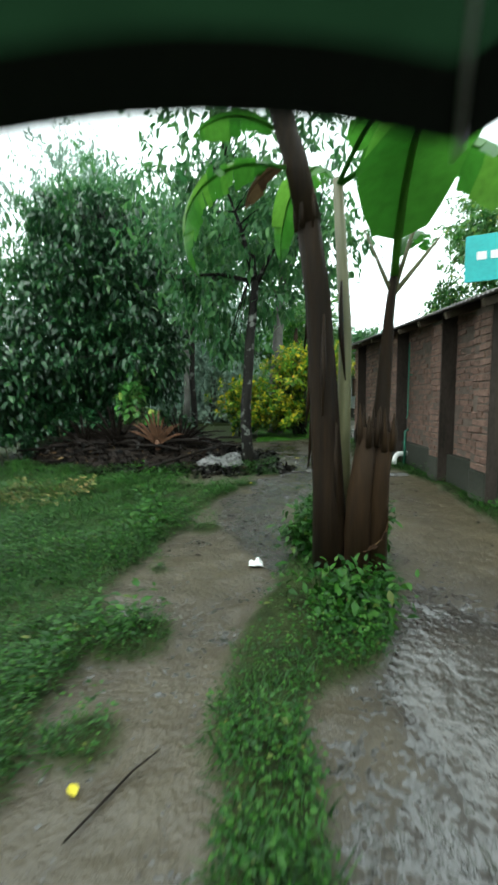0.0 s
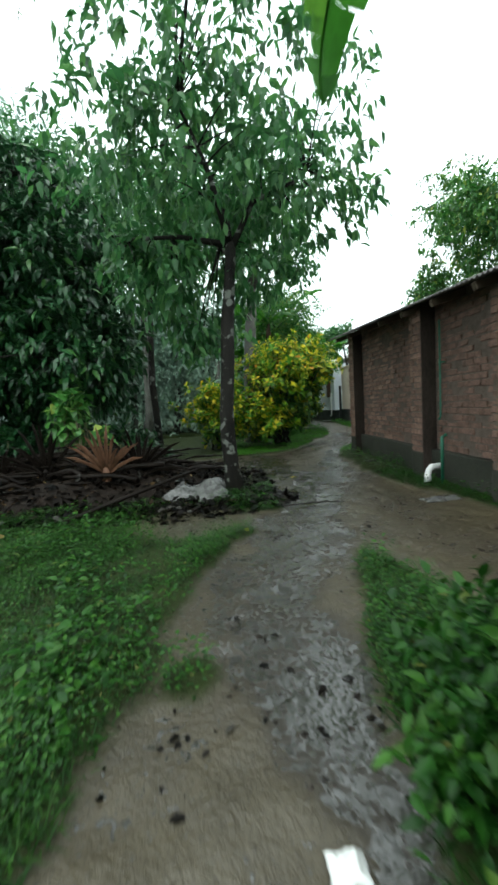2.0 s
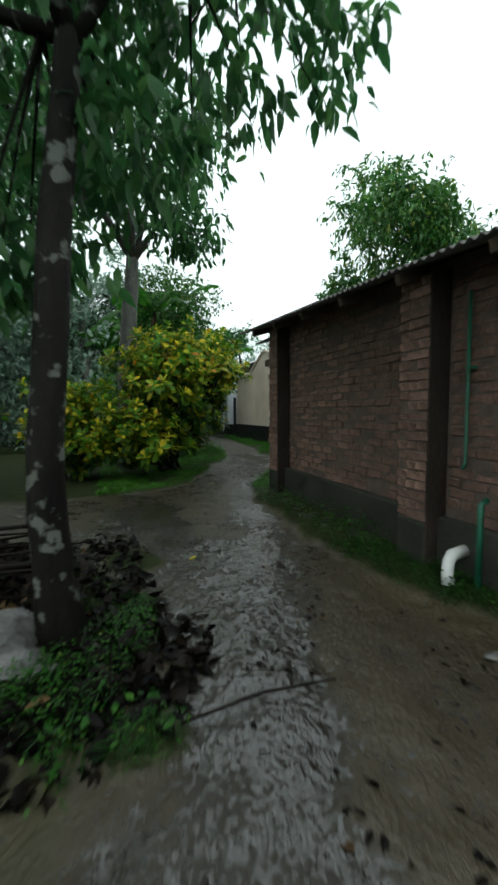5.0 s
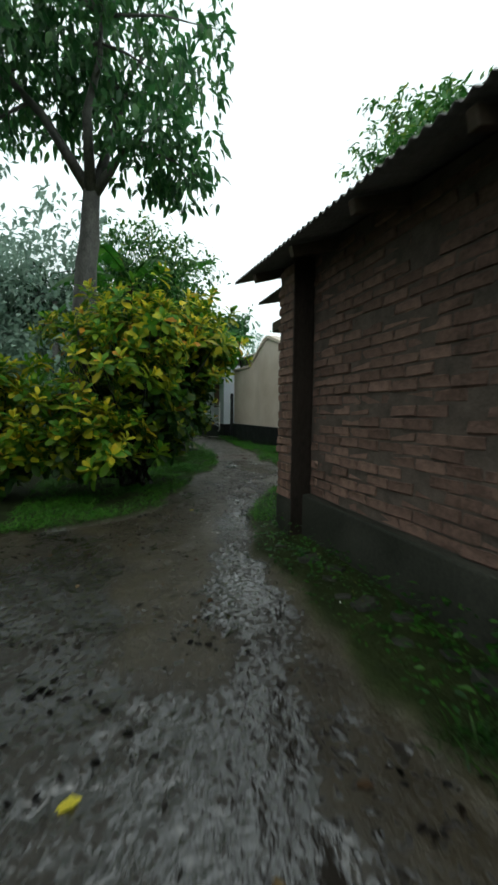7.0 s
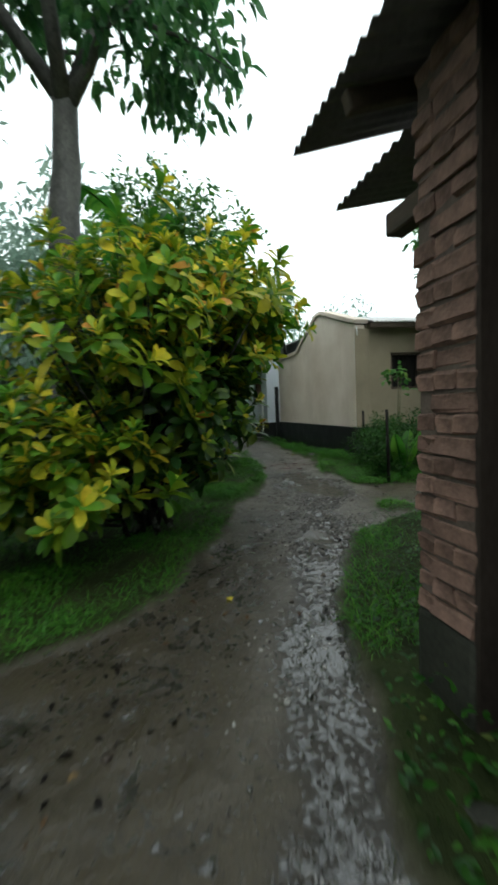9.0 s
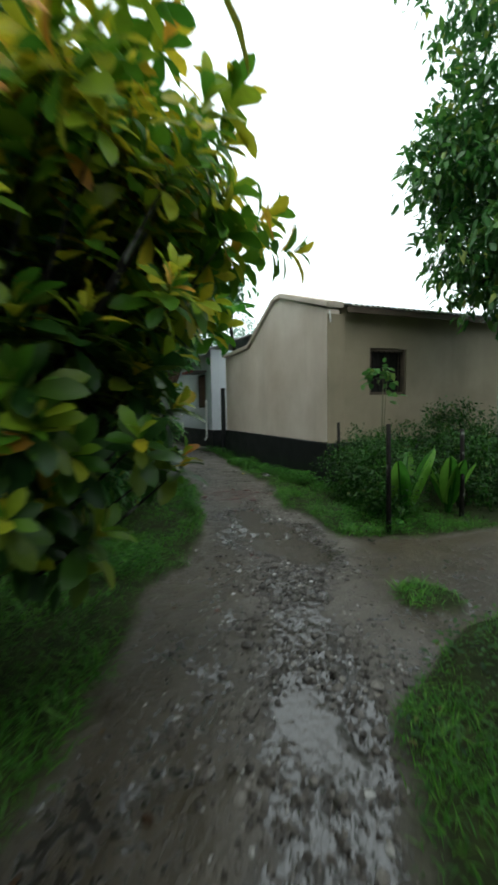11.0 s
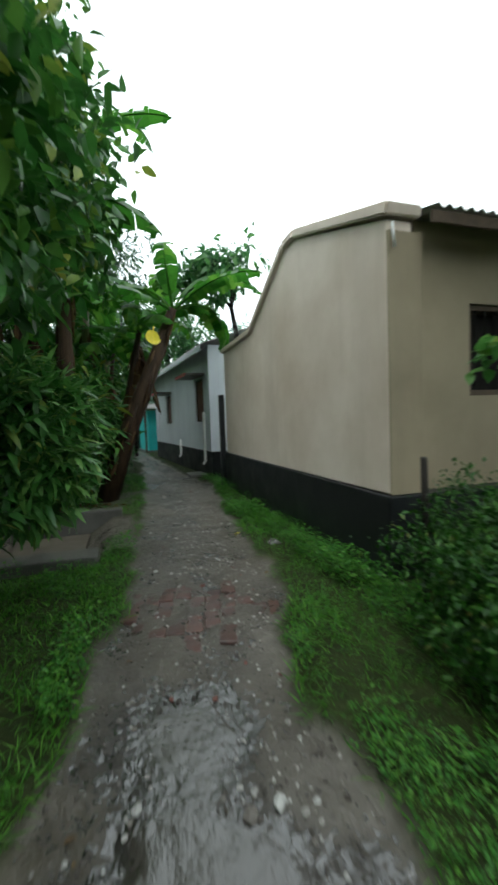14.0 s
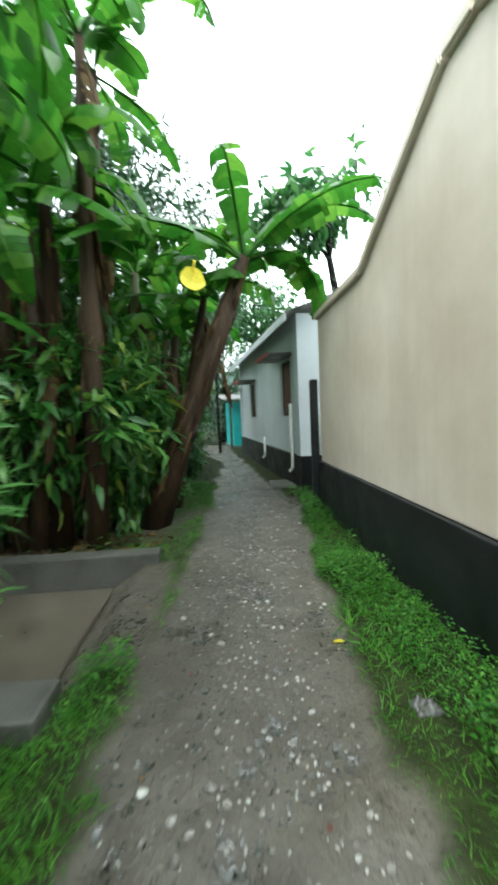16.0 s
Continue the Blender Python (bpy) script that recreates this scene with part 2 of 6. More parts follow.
# rain haze is mixed into this pale blue-green leaf colour
M_FAR = leaf_material("hazed_far_leaf", [(0.0, (0.19, 0.29, 0.23)), (0.6, (0.27, 0.38, 0.30)), (1.0, (0.34, 0.45, 0.36))], 0.7, 0.4)
M_BARK = bark("dark_wet_bark", (0.004, 0.0035, 0.003), (0.018, 0.016, 0.013), (0.15, 0.16, 0.14))
M_BARK_PALE = surface("pale_mottled_bark", (0.022, 0.02, 0.018), (0.15, 0.147, 0.13), 5, 40, (0.5, 0.8), 0.5, 0.015, stretch=(1, 1, 0.5))
M_STEM = surface("banana_stem", (0.0024, 0.0015, 0.0009), (0.03, 0.0156, 0.006), 9, 40, (0.5, 0.85), 0.9, 0.014, stretch=(1, 1, 0.1), vary=0.3, spec=0.15)
M_STEM_RED = surface("red_brown_banana_stem", (0.006, 0.004, 0.003), (0.072, 0.043, 0.025), 8, 40, (0.5, 0.85), 0.9, 0.016, stretch=(1, 1, 0.12), vary=0.3, spec=0.2)
M_STEM_PALE = surface("pale_banana_stem", (0.055, 0.0605, 0.0275), (0.176, 0.165, 0.077), 3, 30, (0.35, 0.6), 0.4, 0.01, stretch=(1, 1, 0.12))
M_BRICK = surface("weathered_brick", (0.0747, 0.0483, 0.0391), (0.2818, 0.1725, 0.1346), 7, 40, (0.6, 0.9), 0.9, 0.014, vary=0.27, spec=0.2)
M_BRICK_WET = surface("wet_worn_brick", (0.026, 0.015, 0.012), (0.105, 0.048, 0.037), 6, 40, (0.2, 0.5), 0.8, 0.01, vary=0.35)
M_MORTAR = surface("grey_mud_mortar", (0.0575, 0.046, 0.0391), (0.161, 0.1265, 0.1035), 6, 60, (0.7, 0.9), 0.6, 0.01, spec=0.2)
# damp cement tone, made darker to carry the south faces' shadow
M_RENDER_SHADE = surface("damp_shaded_cement_coat", (0.014, 0.011, 0.009), (0.060, 0.046, 0.038), 3.0, 40, (0.6, 0.9), 0.5, 0.008, stretch=(1, 1, 0.35), spec=0.15)
M_PLINTH = surface("mossy_cement_plinth", (0.014, 0.017, 0.012), (0.058, 0.058, 0.047), 2.5, 40, (0.5, 0.8), 0.4, 0.008, spec=0.2)
M_TIN = surface("rusty_tin", (0.30, 0.29, 0.28), (0.58, 0.58, 0.57), 2.5, 30, (0.3, 0.55), 0.1, 0.003, metal=0.6)
M_TIN_OLD = surface("weathered_tin", (0.10, 0.095, 0.09), (0.24, 0.23, 0.22), 2.5, 30, (0.4, 0.65), 0.1, 0.003, metal=0.3)
M_WOOD = surface("dark_timber", (0.04, 0.03, 0.022), (0.12, 0.09, 0.065), 4, 40, (0.5, 0.8), 0.4, 0.006, stretch=(1, 0.2, 1), spec=0.2)
M_CONCRETE = surface("wet_concrete", (0.042, 0.0408, 0.036), (0.12, 0.117, 0.105), 3, 50, (0.3, 0.65), 0.4, 0.006)
M_MUD_FLOOR = surface("muddy_concrete", (0.054, 0.045, 0.033), (0.12, 0.102, 0.078), 2, 40, (0.25, 0.6), 0.4, 0.006)
M_BLACK = surface("black_bitumen_paint", (0.006, 0.007, 0.008), (0.022, 0.024, 0.026), 3, 40, (0.35, 0.6), 0.3, 0.005, spec=0.25)
M_WHITE_PLASTIC = surface("white_pvc", (0.62, 0.63, 0.62), (0.78, 0.79, 0.78), 4, 40, (0.3, 0.5), 0.05, 0.002)
M_GREEN_PIPE = surface("green_pipe", (0.008, 0.06, 0.035), (0.015, 0.14, 0.08), 6, 40, (0.35, 0.55), 0.05, 0.002)
M_TEAL = surface("teal_paint", (0.01, 0.30, 0.30), (0.03, 0.46, 0.45), 2, 30, (0.4, 0.6), 0.1, 0.003)
M_SHEET = surface("grey_plastic_sheet", (0.02, 0.019, 0.018), (0.15, 0.15, 0.145), 9, 30, (0.15, 0.4), 0.5, 0.02)
M_RUBBISH = surface("dark_rotting_litter", (0.0042, 0.0035, 0.0028), (0.0245, 0.0175, 0.0133), 8, 60, (0.3, 0.7), 0.9, 0.03, spec=0.08)
M_BRANCH = surface("wet_dead_branch", (0.0031, 0.0023, 0.002), (0.0156, 0.0113, 0.0086), 8, 60, (0.3, 0.6), 0.5, 0.006, spec=0.08)
M_HUSK = surface("brown_dry_frond", (0.07, 0.0315, 0.0175), (0.21, 0.105, 0.0595), 8, 60, (0.5, 0.8), 0.4, 0.006, spec=0.3)
M_DARK = surface("dark_interior", (0.01, 0.01, 0.01), (0.025, 0.022, 0.02), 4, 30, (0.7, 0.9), 0.2, 0.005, spec=0.1)
M_SHUTTER = surface("brown_red_shutter", (0.10, 0.035, 0.025), (0.22, 0.085, 0.06), 3, 40, (0.45, 0.7), 0.2, 0.004, stretch=(1, 1, 0.2))
M_RED = surface("red_painted_edge", (0.25, 0.02, 0.03), (0.42, 0.05, 0.06), 4, 40, (0.4, 0.6), 0.1, 0.003)
M_GREEN_CLOTH = leaf_material("green_umbrella_cloth", [(0.0, (0.008, 0.024, 0.0104)), (1.0, (0.0092, 0.0264, 0.0116))], 0.8, 0.4, 0.1)
M_BLACK_CLOTH = surface("black_umbrella_band", (0.004, 0.006, 0.005), (0.010, 0.014, 0.012), 8, 80, (0.6, 0.8), 0.1, 0.001, spec=0.15)
M_METAL = surface("grey_steel", (0.25, 0.25, 0.26), (0.45, 0.45, 0.46), 5, 50, (0.25, 0.4), 0.05, 0.001, metal=0.9)


def plaster(name, dark, light, streak):
    """Painted plaster with rain streaks that run down it."""
    mt, n, l, p = nodes_of(name)
    a = noise_node(n, l, 0.8, 5, 0.6)
    s = noise_node(n, l, 1.3, 5, 0.65, stretch=(1, 1, 0.09))
    f = noise_node(n, l, 70, 3, 0.6)
    r = ramp(n, [(0.3, dark), (0.7, light)])
    l.new(a.outputs[0], r.inputs[0])
    sr = ramp(n, [(0.50, (0, 0, 0)), (0.75, (1, 1, 1))])
    l.new(s.outputs[0], sr.inputs[0])
    k = n.new("ShaderNodeMath")
    k.operation = "MULTIPLY"
    k.inputs[1].default_value = 0.28
    l.new(sr.outputs[0], k.inputs[0])
    mx = n.new("ShaderNodeMixRGB")
    mx.inputs[2].default_value = (*streak, 1)
    l.new(k.outputs[0], mx.inputs[0])
    l.new(r.outputs[0], mx.inputs[1])
    l.new(mx.outputs[0], p.inputs["Base Color"])
    p.inputs["Roughness"].default_value = 0.6
    bp = n.new("ShaderNodeBump")
    bp.inputs["Strength"].default_value, bp.inputs["Distance"].default_value = 0.25, 0.004
    l.new(f.outputs[0], bp.inputs["Height"])
    l.new(bp.outputs[0], p.inputs["Normal"])
    return mt


M_CREAM = plaster("cream_plaster", (0.56, 0.465, 0.375), (0.75, 0.66, 0.575), (0.30, 0.24, 0.18))
# damp olive stain plus the south side's shade under the eave, as one colour
M_CREAM_DAMP_SHADE = plaster("stained_shade_darkened_plaster", (0.20, 0.165, 0.105), (0.32, 0.265, 0.18), (0.09, 0.075, 0.05))
M_WHITE = plaster("blue_white_plaster", (0.58, 0.63, 0.68), (0.70, 0.75, 0.79), (0.38, 0.42, 0.44))


def ground_material():
    """Wet earth: mud on the tracks, soil under the grass, films of water where the tracks are low. Zones come from mesh attributes."""
    mt, n, l, p = nodes_of("wet_ground")

    def attr(name):
        a = n.new("ShaderNodeAttribute")
        a.attribute_name = name
        return a.outputs["Fac"]

    def math_(op, a, b):
        m = n.new("ShaderNodeMath")
        m.operation = op
        for i, v in enumerate((a, b)):
            if isinstance(v, (int, float)):
                m.inputs[i].default_value = v
            else:
                l.new(v, m.inputs[i])
        return m.outputs[0]

    def mix(fac, a, b):
        m = n.new("ShaderNodeMixRGB")
        for i, v in enumerate((fac, a, b)):
            if isinstance(v, tuple):
                m.inputs[i].default_value = (*v, 1)
            else:
                l.new(v, m.inputs[i])
        return m.outputs[0]

    big = noise_node(n, l, 0.8, 4, 0.6)
    mid = noise_node(n, l, 5.0, 5, 0.62)
    lump = noise_node(n, l, 25, 4, 0.62)
    fine = noise_node(n, l, 75, 3, 0.6)

    def step(v, e0, e1):
        r = n.new("ShaderNodeMapRange")
        r.interpolation_type = "SMOOTHSTEP"
        r.inputs[1].default_value, r.inputs[2].default_value = e0, e1
        l.new(v, r.inputs[0])
        return r.outputs[0]

    # brown mud, greyer where stone is trodden into it, with dark rotting scraps
    r1 = ramp(n, [(0.3, (0.040, 0.032, 0.018)), (0.55, (0.068, 0.055, 0.031)), (0.75, (0.095, 0.079, 0.047))])
    l.new(math_("ADD", math_("MULTIPLY", mid.outputs[0], 0.5), math_("MULTIPLY", big.outputs[0], 0.5)), r1.inputs[0])
    r2 = ramp(n, [(0.3, (0.088, 0.076, 0.060)), (0.7, (0.185, 0.168, 0.140))])
    l.new(mid.outputs[0], r2.inputs[0])
    mud = mix(attr("gravel"), r1.outputs[0], r2.outputs[0])
    scraps = step(math_("ADD", math_("MULTIPLY", lump.outputs[0], 0.7), math_("MULTIPLY", big.outputs[0], 0.3)), 0.57, 0.64)
    mud = mix(math_("MULTIPLY", scraps, 0.75), mud, (0.016, 0.012, 0.009))
    r3 = ramp(n, [(0.3, (0.010, 0.016, 0.004)), (0.7, (0.028, 0.040, 0.011))])
    l.new(mid.outputs[0], r3.inputs[0])
    # water lies in the hollows of the trodden mud
    low = math_("ADD", math_("MULTIPLY", attr("relief"), 0.42), math_("MULTIPLY", math_("SUBTRACT", lump.outputs[0], 0.5), 2.3))
    deep = math_("MINIMUM", math_("MULTIPLY", math_("MAXIMUM", math_("SUBTRACT", attr("wet"), 1.0), 0.0), 3.5), 1.0)
    low = math_("MULTIPLY", low, math_("SUBTRACT", 1.0, math_("MULTIPLY", deep, 0.75)))
    film = step(math_("SUBTRACT", math_("SUBTRACT", math_("MULTIPLY", attr("wet"), 0.80), 0.565), low), -0.05, 0.14)
    soaked = math_("MINIMUM", attr("wet"), 1.0)
    mud = mix(math_("MULTIPLY", soaked, 0.82), mud, (0.013, 0.010, 0.008))
    col = mix(film, mud, (0.020, 0.018, 0.015))
    # the deep puddles are milky with mud
    col = mix(deep, col, (0.062, 0.056, 0.046))
    grass = attr("grass")
    col = mix(grass, col, r3.outputs[0])
    l.new(col, p.inputs["Base Color"])
    dry_rough = math_("ADD", 0.18, math_("MULTIPLY", lump.outputs[0], 0.40))
    rough = math_("ADD", math_("MULTIPLY", dry_rough, math_("SUBTRACT", 1.0, film)), math_("MULTIPLY", film, 0.13))
    rough = math_("ADD", rough, math_("MULTIPLY", deep, 0.10))
    rough = math_("ADD", math_("MULTIPLY", rough, math_("SUBTRACT", 1.0, grass)), math_("MULTIPLY", grass, 0.85))
    l.new(rough, p.inputs["Roughness"])
    bp = n.new("ShaderNodeBump")
    bp.inputs["Distance"].default_value = 0.03
    calm = math_("SUBTRACT", 0.60, math_("ADD", math_("MULTIPLY", film, 0.15), math_("MULTIPLY", deep, 0.35)))
    l.new(calm, bp.inputs["Strength"])
    ripple = noise_node(n, l, 17, 3, 0.55)
    mud_h = math_("MULTIPLY", math_("ADD", lump.outputs[0], math_("MULTIPLY", fine.outputs[0], 0.07)), math_("SUBTRACT", 1.0, math_("MULTIPLY", film, 0.85)))
    l.new(math_("ADD", mud_h, math_("MULTIPLY", math_("MULTIPLY", ripple.outputs[0], film), 1.25)), bp.inputs["Height"])
    l.new(bp.outputs[0], p.inputs["Normal"])
    l.new(math_("SUBTRACT", math_("ADD", 1.5, math_("SUBTRACT", math_("MULTIPLY", film, 0.36), math_("MULTIPLY", deep, 0.30))), math_("MULTIPLY", grass, 0.25)), p.inputs["IOR"])
    return mt


M_GROUND = ground_material()


# ---- ground ----
PATH_LEFT = [(-6, -0.6), (1.4, -0.58), (2.8, -0.76), (3.5, -0.70), (4.4, -0.56), (5.3, -0.35), (6.6, 0.0), (7.9, 0.40), (8.7, 0.35), (9.6, -0.4),
             (11.0, -1.3), (12.2, -1.2), (12.5, 0.65), (12.8, 1.35), (13.1, 1.65), (13.9, 1.95), (15.5, 2.72), (16.3, 3.22), (17.2, 3.5), (18.7, 3.9),
             (20.7, 3.97), (22.2, 4.2), (25.6, 4.3), (31.0, 4.5), (35.0, 3.5), (60, 1.0)]
PATH_RIGHT = [(-6, 2.6), (4.3, 2.55), (6.0, 2.75), (7.3, 2.72), (8.3, 2.36), (9.8, 2.3), (11.2, 2.36), (12.4, 2.75), (13.3, 3.25), (13.9, 3.6), (14.3, 4.6), (14.7, 12.0), (15.4, 12.0),
              (15.7, 5.6), (16.1, 4.86), (17.3, 4.8), (17.8, 4.95), (18.4, 5.15), (20.4, 5.38), (22.6, 5.62), (25.0, 5.85), (26.5, 5.6), (31.0, 5.2), (35.0, 5.0), (60, 3.0)]
STRIP_LEFT = [(0.5, 0.12), (2.0, 0.08), (2.7, 0.16), (3.3, 0.42), (3.9, 0.52), (5.0, 0.78), (5.6, 0.95)]
STRIP_RIGHT = [(0.5, 0.40), (1.8, 0.45), (2.1, 0.80), (2.8, 1.10), (3.9, 1.28), (5.0, 1.25), (5.6, 1.0)]
TUFTS = [(-0.46, 2.25, 0.20), (-0.42, 1.62, 0.18), (-0.55, 3.15, 0.12), (-0.30, 4.1, 0.05), (0.45, 9.25, 0.28), (0.27, 7.1, 0.16), (-0.15, 6.2, 0.2), (3.0, 16.0, 0.12), (4.55, 14.72, 0.22)]
WET_LINE = [(-3, 1.2), (1.0, 1.35), (2.6, 1.0), (3.6, 0.3), (4.1, 0.25), (4.7, 0.17), (5.6, 0.33), (6.3, 0.66), (7.1, 0.85), (8.2, 1.14), (9.8, 1.86), (11.0, 2.12), (11.8, 2.33), (12.5, 2.65), (13.3, 2.95), (14.5, 3.5), (16.4, 4.31), (25, 5.0), (40, 4.5)]


def fuzz(x, y, s, seed=0.0):
    """Cheap smooth noise over arrays, about -1 to 1."""
    out = np.zeros_like(x)
    for k, (a, b, ph) in enumerate(((1.0, 0.37, 0.3), (-0.61, 1.13, 1.7), (1.9, -1.3, 4.1), (0.7, 2.3, 2.2), (-2.9, 1.6, 5.5))):
        out += np.sin((a * x + b * y) * s + ph + seed * (k + 1)) / (1 + 0.4 * k)
    return out / 2.6


_lattice = np.random.default_rng(19).random((256, 256))


def patches(x, y, s, seed=0):
    """Irregular smooth noise over arrays, -1 to 1, about s cells a metre."""
    u, v = x * s + 31.7 * seed, y * s + 17.3 * seed
    i, j = np.floor(u).astype(int), np.floor(v).astype(int)
    f, g = u - i, v - j
    f, g = f * f * (3 - 2 * f), g * g * (3 - 2 * g)
    a, b = _lattice[i % 256, j % 256], _lattice[(i + 1) % 256, j % 256]
    c, d = _lattice[i % 256, (j + 1) % 256], _lattice[(i + 1) % 256, (j + 1) % 256]
    return 2 * ((a * (1 - f) + b * f) * (1 - g) + (c * (1 - f) + d * f) * g) - 1


def relief(x, y):
    """The trodden mud's lumps, about -1 to 1."""
    return 0.5 * patches(x, y, 4.2, 1) + 0.35 * patches(x, y, 8.7, 2) + 0.25 * patches(x, y, 15.5, 3)


def smooth(e0, e1, v):
    t = np.clip((v - e0) / (e1 - e0), 0, 1)
    return t * t * (3 - 2 * t)


def zones(x, y):
    """Grass cover, wetness and gravel at points of the plan, 0 to 1."""
    e = 0.10 * fuzz(x, y, 3.1) + 0.05 * fuzz(x, y, 9.0, 1.0)
    inside = np.minimum(x - lerp_table(PATH_LEFT, y), lerp_table(PATH_RIGHT, y) - x) + e
    grass = 1 - smooth(-0.04, 0.10, inside)
    strip = np.minimum(np.minimum(x - lerp_table(STRIP_LEFT, y), lerp_table(STRIP_RIGHT, y) - x), np.minimum(y - 0.5, 5.6 - y)) + e * 0.7
    grass = np.maximum(grass, smooth(-0.05, 0.08, strip))
    for tx, ty, tr in TUFTS:
        grass = np.maximum(grass, smooth(0.06, -0.04, np.hypot(x - tx, y - ty) - tr + e))
    # bare ground: the concrete landing, under the litter heap, under the grove and the shed's foot
    bare = smooth(0.1, -0.1, np.maximum(np.abs(x - 2.4) - 1.65, np.abs(y - 21.35) - 0.85))
    bare = np.maximum(bare, smooth(0.25, -0.25, np.hypot((x + 2.6) / 2.4, (y - 8.6) / 1.3) - 1 + e))
    bare = np.maximum(bare, smooth(0.2, -0.2, np.maximum(np.abs(x + 1.5) - 2.2, np.abs(y - 11.2) - 1.1) + e))
    bare = np.maximum(bare, 0.85 * smooth(0.5, -0.5, np.hypot((x - 2.0) / 2.2, (y - 24.5) / 2.6) - 1))
    bare = np.maximum(bare, 0.75 * smooth(0.3, -0.3, np.hypot((x + 0.55) / 0.75, (y - 6.8) / 0.7) - 1 + e))
    grass = grass * (1 - bare)
    w = np.abs(x - lerp_table(WET_LINE, y))
    broad = 0.24 + 0.10 * smooth(3.5, 5, y) * smooth(9.5, 8, y) + 0.2 * smooth(3.2, 1.5, y)
    wet = smooth(broad + 0.22, broad - 0.12, w + 0.13 * patches(x, y, 2.6, 4) + 0.07 * patches(x, y, 6.5, 5))
    wet = wet * (1 - 0.45 * smooth(15.0, 17.5, y))
    # the whole lane is soaked, with pools where the ground dips
    wet = np.maximum(wet, 0.42 + 0.26 * patches(x, y, 1.3, 6) - 0.30 * smooth(1.9, 2.4, x) * smooth(12.0, 11.0, y))
    for px, py, rx, ry, k in ((0.65, 10.8, 0.6, 1.7, 0.95), (1.2, 9.1, 0.55, 0.8, 0.95), (0.0, 5.0, 0.35, 1.0, 0.8), (0.45, 6.0, 0.6, 0.9, 0.85), (1.0, 8.6, 0.8, 0.9, 0.75)):
        wet = np.maximum(wet, k * smooth(0.35, -0.3, np.hypot((x - px) / rx, (y - py) / ry) - 1 + 0.35 * patches(x, y, 2.4, 7)))
    for px, py, rx, ry, k in ((1.5, 1.5, 1.0, 1.5, 1.12), (4.15, 16.5, 0.5, 1.25, 1.16), (3.25, 13.9, 0.25, 0.5, 1.1)):
        wet = np.maximum(wet, k * smooth(0.55, -0.55, np.hypot((x - px) / rx, (y - py) / ry) - 1 + 0.3 * patches(x, y, 2.2, 8) + 0.12 * patches(x, y, 6.0, 9)))
    wet = np.clip(wet, 0, 1.5) * (1 - grass)
    off = np.abs(x - lerp_table(WET_LINE, y) - 0.2)
    gravel = smooth(10.5, 13.0, y) * smooth(0.85, 0.40, off + 0.25 * patches(x, y, 2.0, 9)) * (0.75 + 0.25 * patches(x, y, 3.0, 11))
    gravel = np.maximum(gravel, 0.75 * smooth(16.2, 18.0, y) * (0.8 + 0.3 * patches(x, y, 1.2, 18)))
    return grass, wet, np.clip(gravel, 0, 1)


_pr = random.Random(61)
PRINTS = []
while len(PRINTS) < 150:
    _y = _pr.uniform(1.0, 17.5)
    _x = _pr.uniform(float(lerp_table(PATH_LEFT, _y)), min(5.5, float(lerp_table(PATH_RIGHT, _y))))
    PRINTS.append((_x, _y, _pr.uniform(-0.6, 0.6), _pr.uniform(0.6, 1.2)))


def height(x, y):
    g, w, _ = zones(x, y)
    flat = np.clip(2.0 * w - 1.6, 0, 1)
    z = 0.035 * g + 0.012 * fuzz(x, y, 1.1) + (1 - g) * (1 - flat) * 0.022 * relief(x, y) - 0.018 * np.minimum(w, 1)
    mound = 0.12 * smooth(1.0, 0.0, np.hypot((x - 0.8) / 0.5, (y - 3.1) / 0.7))
    # foot and hoof prints trodden into the soft mud
    for px, py, pa, ps in PRINTS:
        near = (np.abs(x - px) < 0.25) & (np.abs(y - py) < 0.25)
        if near.any():
            dx, dy = x[near] - px, y[near] - py
            u, v = dx * math.cos(pa) + dy * math.sin(pa), -dx * math.sin(pa) + dy * math.cos(pa)
            r = np.hypot(u / (0.05 * ps), v / (0.10 * ps))
            z[near] += (-0.022 * smooth(1.0, 0.4, r) + 0.009 * np.exp(-((r - 1.25) / 0.3) ** 2)) * (1 - g[near])
    pit = smooth(0.05, -0.35, x - 3.72 + 0.05 * fuzz(x, y, 6.0)) * smooth(20.15, 20.5, y) * smooth(22.45, 22.2, y)
    return z + mound - 0.25 * pit


